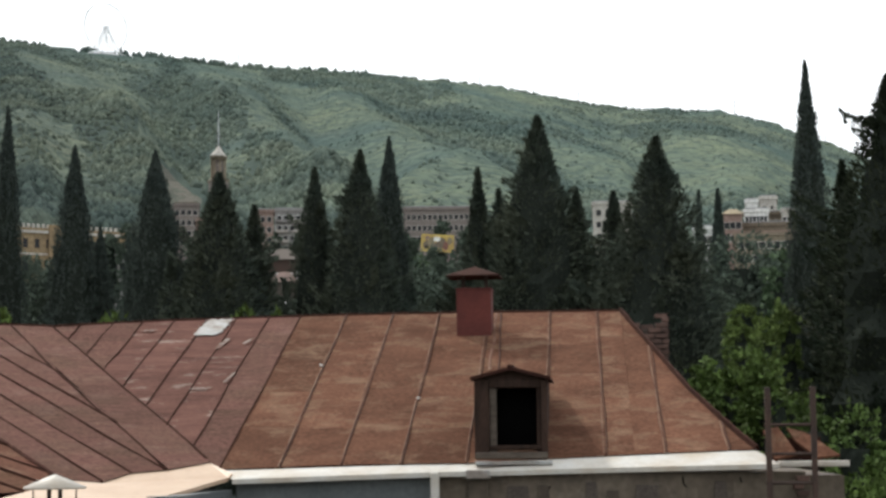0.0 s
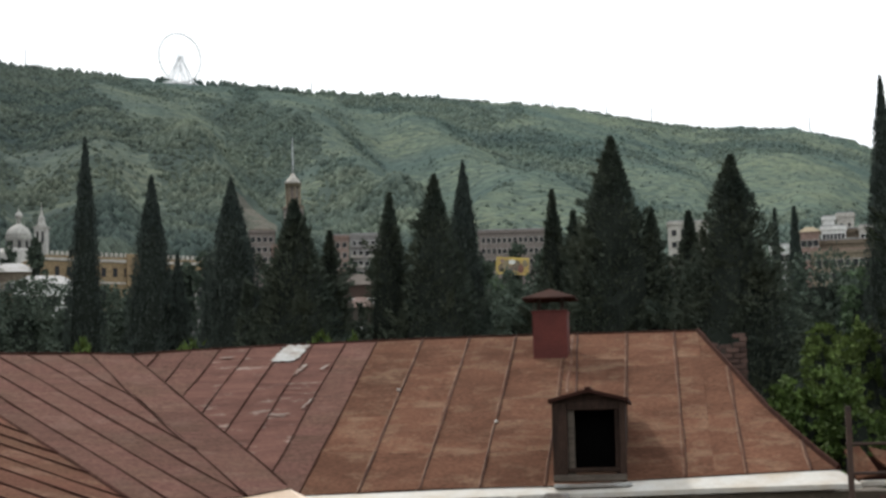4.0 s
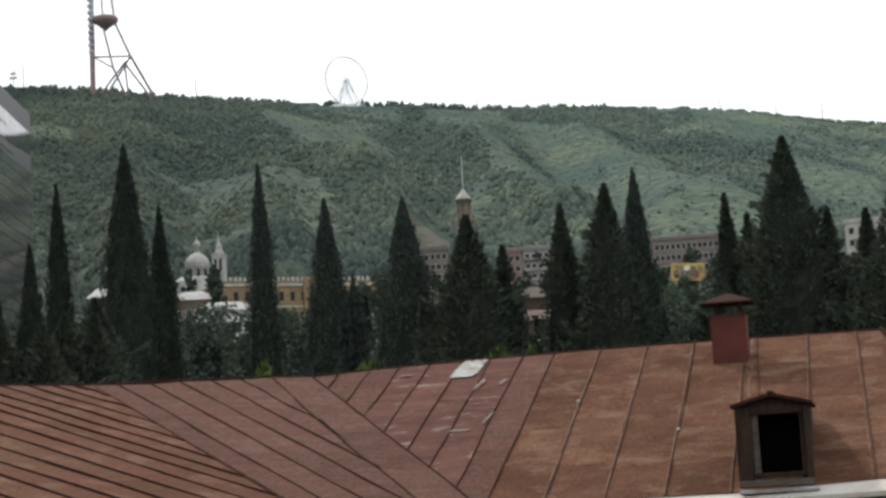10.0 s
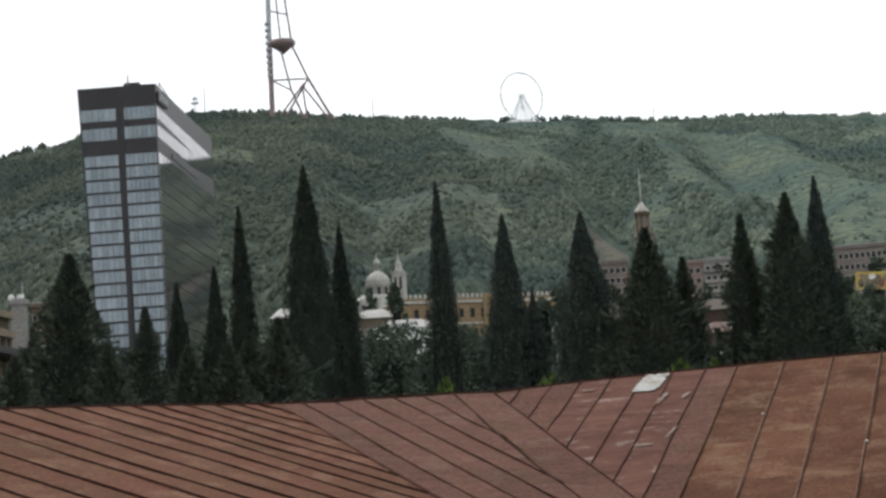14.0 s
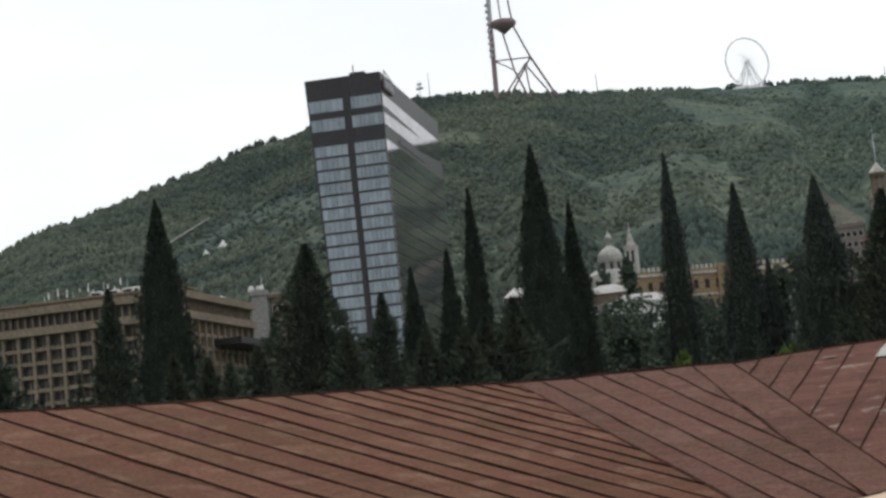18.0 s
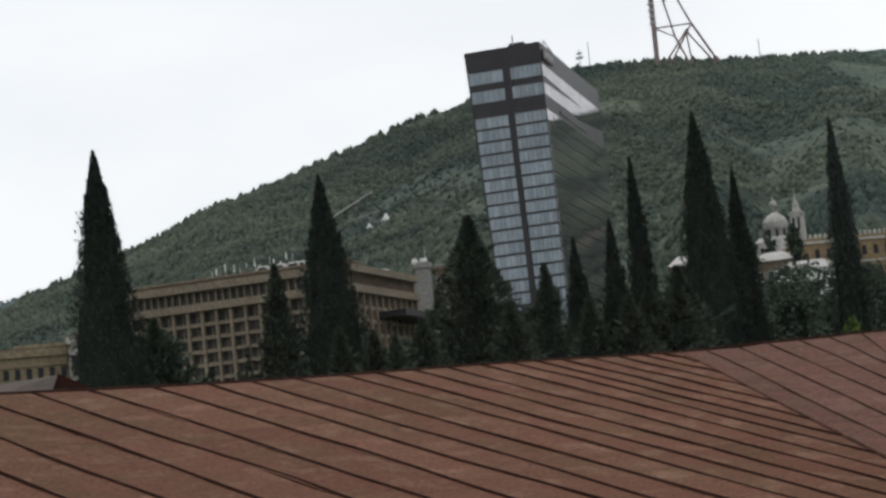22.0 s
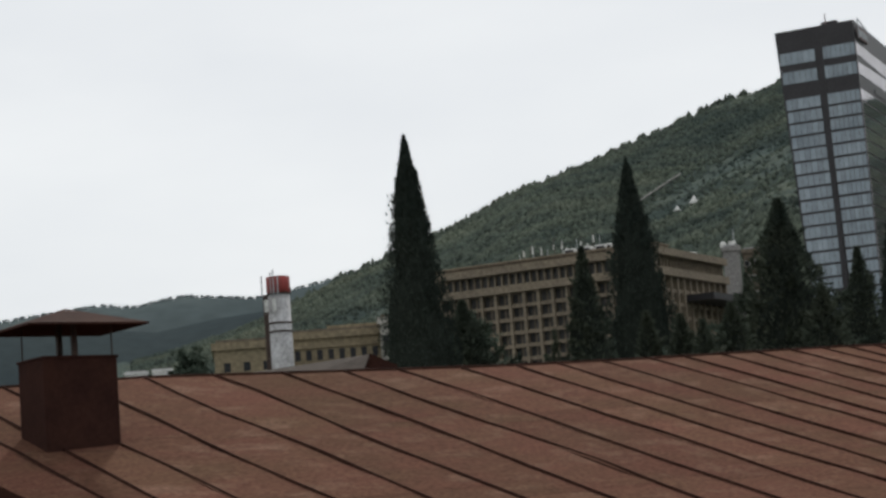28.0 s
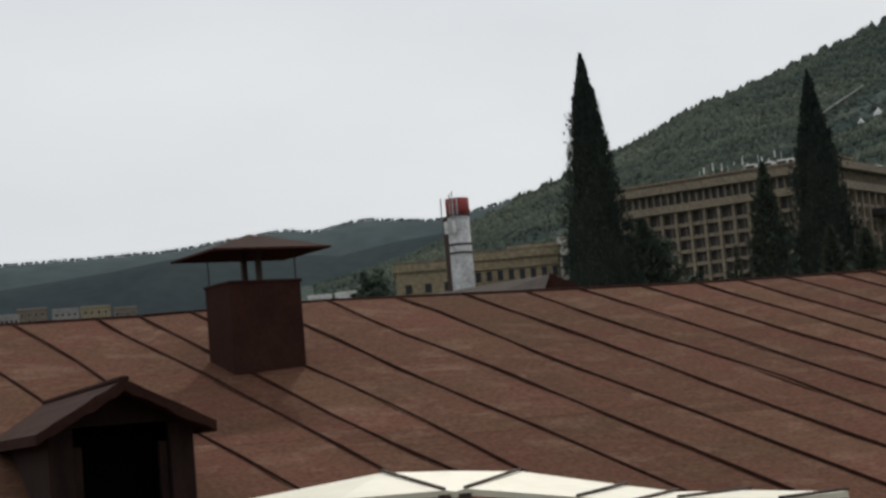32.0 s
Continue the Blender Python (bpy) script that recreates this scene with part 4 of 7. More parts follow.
def seam(parent, a, b, material, height=0.035, width=0.03, sway=0.02, lift=0.0):
    """A standing seam from a (low) to b (high): a folded rib that wanders a little."""
    n, bm = 9, bmesh.new()
    d = Vector((b[0] - a[0], b[1] - a[1], 0))
    s = Vector((d.y, -d.x, 0)).normalized()
    k, rings = rr.uniform(0, 40), []
    for i in range(n + 1):
        t = i / n
        p = Vector((a[0], a[1], lift)) + d * t + s * sway * noise.noise(Vector((k, t * 3.1, 0))) * (1 if 0 < i < n else 0)
        h = height * (1 + 0.3 * noise.noise(Vector((k, t * 6, 9))))
        rings.append([bm.verts.new(p + s * o + Vector((0, 0, z))) for o, z in ((-width * 0.8, -0.01), (-width * 0.35, h), (width * 0.35, h), (width * 0.8, -0.01))])
    for lo, hi in zip(rings, rings[1:]):
        for i in range(3):
            bm.faces.new((lo[i], lo[i + 1], hi[i + 1], hi[i]))
    bm.faces.new(rings[0]), bm.faces.new(rings[-1][::-1])
    bmesh.ops.recalc_face_normals(bm, faces=bm.faces[:])
    return part("seam", bm, material, parent)


def lerp2(a, b, t):
    return (a[0] + (b[0] - a[0]) * t, a[1] + (b[1] - a[1]) * t)


def pan(parent, bl, br, tr, tl, material, joints=(0.33, 0.66)):
    """One strip of the roof between two seams, laid from overlapping sheets."""
    low, high = max(bl[1], br[1]), min(tl[1], tr[1])
    span = high - min(bl[1], br[1])
    left, right = [bl], [br]
    for j in joints:
        y = high - span * (1 - j) + rr.uniform(-0.25, 0.25)
        if low + 0.3 < y < high - 0.3:
            left.append(lerp2(bl, tl, (y - bl[1]) / (tl[1] - bl[1])))
            right.append(lerp2(br, tr, (y - br[1]) / (tr[1] - br[1])))
    left.append(tl), right.append(tr)
    for k in range(len(left) - 1):
        sheet(parent, left[k], right[k], right[k + 1], left[k + 1], material)


def boards(frame_m, outline, name, thick=0.04):
    """The boarding under a slope, an outline on its plane with thickness."""
    bm = bmesh.new()
    up = [bm.verts.new((x, y, -0.03)) for x, y in outline]
    dn = [bm.verts.new((x, y, -0.03 - thick)) for x, y in outline]
    bm.faces.new(up), bm.faces.new(dn[::-1])
    for i in range(len(up)):
        j = (i + 1) % len(up)
        bm.faces.new((up[j], up[i], dn[i], dn[j]))
    bmesh.ops.recalc_face_normals(bm, faces=bm.faces[:])
    return part(name, bm, M_CHIM_BROWN, house, m=frame_m)


# slope A, towards the viewer
def ridge_a(x):
    return float(np.interp(x, (-3.82, -3.03, -2.27, -1.37, 0, 1.36, 2.27, 3.75), (-0.35, -0.2, -0.15, -0.06, 0, 0.03, 0.01, 0.0)))


def eave_a(x):
    return float(np.interp(x, (-0.7, 0.78, 2.06, 3.46, 4.73, 5.0), (-6.0, -5.87, -5.86, -5.67, -5.54, -5.53)))


def hip_a(x):
    return float(np.interp(x, (3.75, 4.07, 4.44, 4.73, 5.0), (0.0, -1.62, -3.48, -4.6, -5.53)))


def valley_a(x):
    return float(np.interp(x, (-3.82, -0.635), (-0.35, -5.74)))


slope_a = boards(F_A, [(-0.66, -5.95), (2.06, -5.84), (5.0, -5.5), (4.73, -4.6), (4.44, -3.48), (4.07, -1.62), (3.75, -0.02), (0, -0.02), (-2.27, -0.17), (-3.82, -0.37)], "roof_slope")
A_X = [-3.82, -3.43, -3.0, -2.6, -2.19, -1.75, -1.36, -0.92, -0.50, 0.12, 0.75, 1.37, 2.04, 2.84, 3.46, 4.08, 4.73, 5.0]
for x0, x1 in zip(A_X, A_X[1:]):
    b0 = valley_a(x0) if x0 < -0.6 else eave_a(x0)
    b1 = valley_a(x1) if x1 < -0.6 else eave_a(x1)
    t0 = ridge_a(x0) if x0 < 3.75 else hip_a(x0)
    t1 = ridge_a(x1) if x1 < 3.75 else hip_a(x1)
    m_roof = M_SCUFF if -2.7 < x0 < -0.9 and x1 < -0.8 else M_RUST_B if x1 < 0.1 else M_RUST_A
    if x0 < 3.75 < x1:
        pan(slope_a, (x0, b0), (3.75, eave_a(3.75)), (3.75, 0.0), (x0, t0), m_roof, (0.3, 0.56, 0.8))
        pan(slope_a, (3.75, eave_a(3.75)), (x1, b1), (x1, t1), (3.75, 0.0), m_roof, (0.5,))
    else:
        pan(slope_a, (x0, b0), (x1, b1), (x1, t1), (x0, t0), m_roof, (0.22, 0.48, 0.76) if x0 > -0.6 else (0.3, 0.55, 0.8))
for x in A_X[1:-1]:
    b = valley_a(x) if x < -0.6 else eave_a(x)
    t = ridge_a(x) if x < 3.75 else hip_a(x)
    seam(slope_a, (x, b), (x - 0.01, t), M_SEAM if x < 0 else M_SEAM_LIGHT, 0.018, 0.008, 0.02)
seam(slope_a, (2.24, -2.7), (2.17, 0.0), M_SEAM_LIGHT, 0.02, 0.014)
for x in A_X[9:-1]:
    # rubbed pale edge beside the fold
    seam(slope_a, (x - 0.024, eave_a(x)), (x - 0.034, ridge_a(x) if x < 3.75 else hip_a(x)), M_SEAM_EDGE, 0.008, 0.014, 0.018)
seam(slope_a, (2.13, -2.6), (2.11, -0.02), M_SEAM_EDGE, 0.008, 0.03)


def scuff(x0, y0, x1, y1, material, label, lift=0.016, ragged=0.16):
    """A thin ragged patch on the slope."""
    bm = bmesh.new()
    ring = []
    for i in range(44):
        a = i / 44 * math.tau
        c, s = math.cos(a), math.sin(a)
        k = 1 / max(abs(c), abs(s)) * (1 - ragged * abs(noise.fractal(Vector((c * 5, s * 5, x0 * 7 + y0)), 0.6, 2.0, 4)))
        ring.append(bm.verts.new(((x0 + x1) / 2 + c * k * (x1 - x0) / 2 + 0.04 * s * (1 if x0 < 0 else 0), (y0 + y1) / 2 + s * k * (y1 - y0) / 2, lift)))
    bm.faces.new(ring)
    part("bare_patch", bm, material, slope_a, label)


for x0, y0, x1, y1 in ((-1.37, -3.29, -1.1, -3.23), (-0.985, -3.1, -0.95, -2.6), (-1.35, -2.22, -1.05, -2.19), (-1.36, -1.65, -1.28, -1.1), (-1.04, -1.42, -0.985, -1.13), (-2.52, -0.74, -2.32, -0.66)):
    scuff(x0, y0, x1, y1, M_SCRAPE, "bare grey scrape", 0.024, 0.6)
for a, b in zip(((5.0, -5.53), (4.73, -4.6), (4.44, -3.48), (4.07, -1.62)), ((4.73, -4.6), (4.44, -3.48), (4.07, -1.62), (3.75, 0.0))):
    seam(slope_a, a, b, M_SEAM, 0.045, 0.035, 0.0)
for a, b in zip((-3.82, -2.27, 0.0, 1.9), (-2.27, 0.0, 1.9, 3.75)):
    seam(slope_a, (a, ridge_a(a)), (b, ridge_a(b)), M_SEAM, 0.02, 0.02, 0.01)
# bare patches and scuffs on the sheets
for x0, y0, x1, y1, mm in ((-1.77, -0.98, -1.41, -0.16, M_ZINC),):
    scuff(x0, y0, x1, y1, mm, "bare grey zinc patch where the paint is gone", 0.022, 0.22)

for x, y in ((0.08, -2.4), (1.37, -3.74)):
    part("bolt_cap", lathe([(0.022, 0.0), (0.022, 0.012), (0.012, 0.024), (0.003, 0.027)], 8), M_WHITE, slope_a, "small pale bolt cap on a seam", m=Matrix.Translation((x, y, 0.015)))

# slope B, in the inner corner
slope_b = boards(F_B, [(0.0, 0.0), (0.03, -6.3), (-0.52, -6.5), (-0.93, -6.6), (-1.26, -6.89), (-1.7, -6.6), (-2.0, -5.72), (-2.51, -2.84), (-2.97, 0.0)], "roof_slope")
B_TOP = [(-2.97, 0.0), (-2.64, -0.05), (-2.21, -0.1), (-1.82, 0.0), (-1.4, -0.02), (-0.99, -0.02), (-0.53, 0.06), (0.0, 0.0)]
B_LOW = [(-1.66, -6.75), (-1.30, -6.86), (-0.93, -6.58), (-0.55, -6.5), (-0.52, -4.75), (-0.57, -2.62), (-0.5, -0.34), (0.02, -6.27)]
for i in range(5):
    pan(slope_b, B_LOW[i], B_LOW[i + 1], B_TOP[i + 1], B_TOP[i], M_RUST_B, (0.4, 0.72))
pan(slope_b, B_LOW[5], (-0.53, -1.3), B_TOP[6], B_TOP[5], M_RUST_B, ())
pan(slope_b, (-0.52, -6.5), (0.02, -6.27), (0.0, 0.0), (-0.55, 0.06), M_RUST_B, (0.25, 0.5, 0.75))
for i in range(1, 6):
    seam(slope_b, B_LOW[i], B_TOP[i], M_SEAM, 0.018, 0.0085, 0.035)
seam(slope_b, (-0.52, -6.5), (-0.6, -2.6), M_SEAM, 0.018, 0.0085, 0.035)
seam(slope_b, (-0.6, -2.6), (-0.55, 0.06), M_SEAM, 0.018, 0.0085, 0.035)
seam(slope_b, (0.02, -6.15), (0.0, 0.0), M_SEAM, 0.018, 0.0085, 0.035)
seam(slope_b, (-1.66, -6.75), (-2.97, 0.0), M_RUST_B, 0.015, 0.02)
seam(slope_b, (-2.97, 0.0), (-0.53, 0.06), M_SEAM, 0.02, 0.02, 0.01)
seam(slope_b, (-0.53, 0.06), (0.0, 0.0), M_SEAM, 0.02, 0.02, 0.01)


# slope C, the near wing
def ridge_c(x):
    return float(np.interp(x, (-24, -14.45, -13.24, -11.27, -9.82, -7.8, -5, -2.9, -1.6, 0), (-0.4, -0.3, -0.28, -0.05, -0.12, -0.27, -0.2, -0.02, -0.05, 0)))


slope_c = boards(F_C, [(0, -0.02), (-2.62, -6.55), (-4.6, -6.55), (-8.0, -7.35), (-22, -7.35), (-22, -0.4), (-14.45, -0.32), (-11.27, -0.07), (-7.8, -0.29), (-2.9, -0.04)], "roof_slope")
C_X = [-0.02, -0.35, -0.73, -1.14, -1.61, -2.06, -2.47, -2.88, -3.37, -3.87, -4.4, -4.93, -5.4, -6.05, -6.63, -7.15, -7.82, -8.54, -9.15, -9.82, -10.55, -11.27, -12.0, -12.72, -13.24, -13.65, -14.45, -15.2, -15.9, -16.6, -17.3, -18.0, -18.7, -19.4, -20.1, -20.8, -21.5]


def low_c(x):
    """Where the seam that starts at x on the ridge ends: at the valley or at the eave."""
    skew = -0.14 + 0.0045 * x
    # valley from (0, 0) to (-2.5, -6.25)
    # seam: (x + skew * y, y); valley: (0.4 * y, y)
    y = x / (0.4 - skew)
    y = max(float(np.interp(x, (-8.5, -5.2), (-7.4, -6.6))), min(y, -0.01))
    return (x + skew * y, y)


for x0, x1 in zip(C_X[1:], C_X):
    a, b = low_c(x0), low_c(x1)
    pan(slope_c, a, b, (x1, ridge_c(x1)), (x0, ridge_c(x0)), M_RUST_C, (0.36, 0.68) if x0 < -1.5 else (0.5,))
for x in C_X[1:]:
    seam(slope_c, low_c(x), (x, ridge_c(x)), M_SEAM, 0.022, 0.0100 if x > -6 else 0.0125, 0.09)
for x0, x1 in zip(C_X[3::3], C_X[::3]):
    seam(slope_c, (x0, ridge_c(x0)), (x1, ridge_c(x1)), M_SEAM, 0.02, 0.022, 0.0)

# back slopes, end slope and walls
bm = bmesh.new()
ra, rb, rc_, rd = F_A @ Vector((3.75, 0, -0.03)), F_A @ Vector((-3.82, -0.35, -0.03)), F_C @ Vector((0, 0, -0.03)), F_C @ Vector((-22, -0.4, -0.03))
back = [ra + Vector((0.6, 5.5, -1.9)), rb + Vector((-2.0, 6.0, -1.85)), rc_ + Vector((-5.0, 4.0, -1.85)), rd + Vector((-6.0, 2.5, -1.9))]
vs = [bm.verts.new(p) for p in (ra, rb, rc_, rd, *back)]
for i in range(3):
    bm.faces.new((vs[i], vs[i + 1], vs[i + 5], vs[i + 4]))
part("back_slope", bm, M_RUST_C, house)
bm = bmesh.new()
hip = [F_A @ Vector((x, hip_a(x), -0.02)) for x in (3.75, 4.07, 4.44, 4.73, 5.0)]
far = [back[0]] + [h + Vector((0.08, 1.0, -0.42)) * d for h, d in zip(hip[1:], (4.2, 3.2, 2.2, 0.8))]
hv, fv = [bm.verts.new(p) for p in hip], [bm.verts.new(p) for p in far]
for i in range(4):
    bm.faces.new((hv[i], hv[i + 1], fv[i + 1], fv[i]))
part("end_slope", bm, M_RUST_A, house)
# the flared corner piece at the foot of the hip
bm = bmesh.new()
for pts in (((3.30, 18.62, 6.44), (3.40, 18.54, 6.15), (3.62, 18.52, 6.20), (3.58, 18.80, 6.34), (3.50, 18.90, 6.47)), ((3.60, 18.92, 6.46), (3.66, 18.80, 6.33), (3.82, 18.52, 6.165), (4.04, 18.46, 6.185), (3.80, 18.95, 6.41))):
    bm.faces.new([bm.verts.new(p) for p in pts])
solid = bmesh.ops.extrude_face_region(bm, geom=bm.faces[:])
bmesh.ops.translate(bm, verts=[v for v in solid["geom"] if isinstance(v, bmesh.types.BMVert)], vec=(0, 0.012, -0.02))
part("flared_corner", bm, M_RUST_A, house, "rusty flared corner sheet torn open")
# brown panel standing in for the dark, shaded inside between the torn flaps
part("torn_gap_panel", box((3.45, 18.95, 6.05), (3.95, 18.99, 6.36)), M_CHIM_BROWN, house)


def wall(p, q, z0, z1, thick, material, name, label=""):
    """A wall that runs from p to q on plan, its face on that line, going thick behind it."""
    m = facing(Vector((p[0], p[1], z0)), Vector((q[0], q[1], z0)))
    w = math.hypot(q[0] - p[0], q[1] - p[1])
    return part(name, box((0, 0, 0), (w, thick, z1 - z0)), material, house, label, m)


wall((-2.02, 18.72), (-0.04, 18.82), 0, 6.0, 0.35, M_GREYSHEET, "wall", "wall clad in grey-blue metal sheet")
wall((0.03, 18.80), (3.70, 18.525), 0, 6.02, 0.45, M_PLASTER, "wall", "cracked and stained brown plaster wall")
wall((-2.36, 16.9), (-2.06, 18.66), 0, 5.90, 0.3, M_GREYSHEET, "wall", "ribbed grey-blue sheet wall")
for i in range(10):
    t = i / 9
    part("rib", box((-0.02, -0.03, 0), (0.02, 0.0, 5.84)), M_GREYSHEET, house, m=facing(Vector((-2.36 + 0.30 * t, 16.9 + 1.76 * t, 0)), Vector((-2.06 + 0.30 * t, 18.66 + 1.76 * t, 0))))
for i in range(6):
    part("rib", box((-0.012, -0.02, 0), (0.012, 0.0, 5.98)), M_GREYSHEET, house, m=facing(Vector((-1.85 + 0.33 * i, 18.729 + 0.0167 * i, 0)), Vector((0, 18.82, 0))))
e0, e1 = F_C @ Vector((-7.0, -6.8, 0)), F_C @ Vector((-22, -6.8, 0))
wall((e1.x, e1.y), (e0.x, e0.y), 0, 5.75, 0.4, M_PLASTER, "wall")
wall((4.10, 29.0), (3.70, 18.60), 0, 5.98, 0.4, M_PLASTER, "wall")
# white gutter board along the eave, box gutter piece and downpipe
bm = bmesh.new()
g_out = [(-2.05, 18.58, 6.005), (-0.07, 18.70, 6.05), (1.87, 18.60, 6.08), (3.25, 18.42, 6.10), (3.42, 18.40, 6.10)]
g_in = [F_A @ Vector((x, eave_a(x) - 0.0, -0.01)) for x in (-0.5, 1.37, 3.3, 4.75, 5.0)]
lo_v, hi_v, under = [bm.verts.new(p) for p in g_out], [bm.verts.new(p) for p in g_in], [bm.verts.new((p[0], p[1], p[2] - 0.05)) for p in g_out]
for i in range(4):
    bm.faces.new((lo_v[i], lo_v[i + 1], hi_v[i + 1], hi_v[i])), bm.faces.new((under[i], under[i + 1], lo_v[i + 1], lo_v[i]))
part("gutter", bm, M_WHITE, house, "white painted sheet gutter with rust stains")
part("gutter_end", box((3.42, 18.40, 6.07), (4.12, 18.52, 6.13), bevel=0.01), M_WHITE, house)
part("downpipe", box((-0.06, 18.60, 0), (0.03, 18.70, 6.05), bevel=0.012), M_WHITE, house, "white downpipe")
part("hopper", box((0.30, 18.55, 5.98), (0.54, 18.72, 6.07), bevel=0.01), M_ZINC, house, "grey zinc gutter hopper")
part("window_frame", box((0.32, 18.70, 5.2), (0.52, 18.76, 5.97), bevel=0.01), M_PLASTER, house)
for x0, z0, n_seg in ((2.48, 5.98, 7), (1.15, 5.9, 5), (3.05, 5.97, 6)):
    pts, x, z = [], x0, z0
    for i in range(n_seg):
        pts.append((x, 18.80 - 0.0752 * (x - 0.03) - 0.004, z))
        x, z = x + rr.uniform(-0.05, 0.06), z - rr.uniform(0.05, 0.09)
    part("crack", tube(pts, [0.007 - 0.0007 * i for i in range(n_seg)], 4), M_DARK, house, "dark crack in the plaster")
for i in range(9):
    x = 0.5 + i * 0.33 + rr.uniform(-0.1, 0.1)
    y = 18.80 - 0.0752 * (x - 0.03)
    w, h = rr.uniform(0.06, 0.16), rr.uniform(0.15, 0.5)
    part("flaked_patch", box((x - w, y - 0.012, 5.96 - h - rr.uniform(0, 0.2)), (x + w, y + 0.02, 5.96 - rr.uniform(0, 0.12)), (0.7, 1), bevel=0.004), M_MORTAR if i % 2 else M_PLASTER, house)
# cream sheet apron in the inner corner
bm = bmesh.new()
ap = [*[tuple(F_B @ Vector((x, y, -0.012))) for x, y in ((-1.62, -6.74), (-1.30, -6.85), (-0.93, -6.57), (-0.52, -6.5), (0.02, -6.25))], (-2.06, 18.70, 6.06), (-2.10, 18.62, 6.02), (-2.40, 17.55, 5.93), (-2.62, 16.7, 5.87), (-4.1, 15.9, 5.84)]
top_f = bm.faces.new([bm.verts.new(p) for p in ap][::-1])
ex_f = bmesh.ops.extrude_face_region(bm, geom=[top_f])
bmesh.ops.translate(bm, verts=[v for v in ex_f["geom"] if isinstance(v, bmesh.types.BMVert)], vec=(0, 0, -0.04))
bmesh.ops.recalc_face_normals(bm, faces=bm.faces[:])
apron = part("corner_apron", bm, M_CREAM, house, "cream painted sheet apron below the valley")
# quoin bricks at the wall's end
for i in range(16):
    part("brick", box((0, 0, 0), (0.10 if i % 2 else 0.13, 0.12, 0.058), bevel=0.006), M_BRICK, house, m=Matrix.Translation((3.60 - 0.03 * (i % 2), 18.485, 6.0 - 0.075 * (i + 1))) @ pose(0, 0, 0, 0, 0, -4))


# ---- dormers ----
def dormer(m, wide, high, deep, pitch, label, wood):
    """An attic dormer with a gabled tin roof and an empty opening; x across, y into the slope, z up."""
    top = thing("dormer", label, "dormer window", m, "roof dormers")
    w2, j = wide / 2, 0.13 * wide / 0.8
    jl, jr, il, ir, top_gap = (0.145, 0.055, 0.07, 0.045, 0.085) if wide < 0.8 else (j, j, 0.06, 0.06, 0.12)
    part("side_wall", box((-w2, 0, -0.1), (-w2 + 0.05, deep, high)), wood, top)
    part("side_wall", box((w2 - 0.05, 0, -0.1), (w2, deep, high)), wood, top)
    part("post", box((-w2 - 0.01, -0.03, -0.05), (-w2 + jl, 0.05, high), bevel=0.008), wood, top)
    part("post", box((w2 - jr, -0.03, -0.05), (w2 + 0.01, 0.05, high), bevel=0.008), wood, top)
    part("inner_frame", box((-w2 + jl, 0.02, 0.0), (-w2 + jl + il, 0.09, high - top_gap), bevel=0.006), M_GREYWOOD if wide < 0.8 else wood, top)
    part("inner_frame", box((w2 - jr - ir, 0.02, 0.0), (w2 - jr, 0.09, high - top_gap), bevel=0.006), wood, top)
    if wide < 0.8:
        part("lintel", box((-w2 + jl, -0.02, high - 0.09), (w2 - jr, 0.07, high), bevel=0.008), wood, top)
    part("sill", box((-w2 - 0.01, -0.06, -0.05), (w2 + 0.01, 0.06, 0.02), bevel=0.01), M_GREYWOOD if wide < 0.8 else wood, top, "greyed wooden sill")
    part("sill_rail", box((-w2 + jl, -0.01, 0.045), (w2 - jr, 0.05, 0.09), bevel=0.008), wood, top)
    # black panel in place of the shaded attic behind the opening
    part("interior_shade_panel", box((-w2 + 0.06, 0.30, 0.0), (w2 - 0.06, 0.34, high - 0.02)), M_DARK, top)
    rise, over = wide * pitch, 0.045 if wide < 0.8 else 0.11
    bm = bmesh.new()
    v = [bm.verts.new(p) for p in ((-w2, 0.0, high), (w2, 0.0, high), (0, 0.0, high + rise))]
    bm.faces.new(v)
    ex = bmesh.ops.extrude_face_region(bm, geom=bm.faces[:])
    bmesh.ops.translate(bm, verts=[q for q in ex["geom"] if isinstance(q, bmesh.types.BMVert)], vec=(0, 0.05, 0))
    part("gable", bm, wood, top)
    for sgn in (-1, 1):
        bm = bmesh.new()
        x1, z1 = sgn * (w2 + over), high - rise * over / w2
        thick = 0.035 if wide < 0.8 else 0.075
        steps = 1 if wide < 0.8 else 9
        front_y, rows_p = -0.10 if wide < 0.8 else -0.28, []
        for i in range(steps + 1):
            k = i / steps
            x, z = x1 * k, high + rise + (z1 - high - rise) * k + 0.035
            wob = 0.0 if steps == 1 else 0.018 * noise.noise(Vector((sgn * 3.0 + k * 9, 1.5, 0)))
            rows_p.append([bm.verts.new(p) for p in ((x, front_y + wob, z - thick * (1 + 14 * wob)), (x, front_y + wob, z + wob * 0.5), (x, deep + 0.5, z), (x, deep + 0.5, z - thick))])
        for lo_p, hi_p in zip(rows_p, rows_p[1:]):
            for i in range(4):
                k = (i + 1) % 4
                bm.faces.new((lo_p[i], lo_p[k], hi_p[k], hi_p[i]))
        bm.faces.new(rows_p[0]), bm.faces.new(rows_p[-1][::-1])
        bmesh.ops.recalc_face_normals(bm, faces=bm.faces[:])
        part("roof_panel", bm, M_CHIM_BROWN, top, "dark rusty tin dormer roof")
    part("ridge_cap", box((-0.03, -0.11 if wide < 0.8 else -0.28, high + rise + 0.02), (0.03, deep + 0.5, high + rise + 0.055), bevel=0.008), M_CHIM_BROWN, top)
    return top


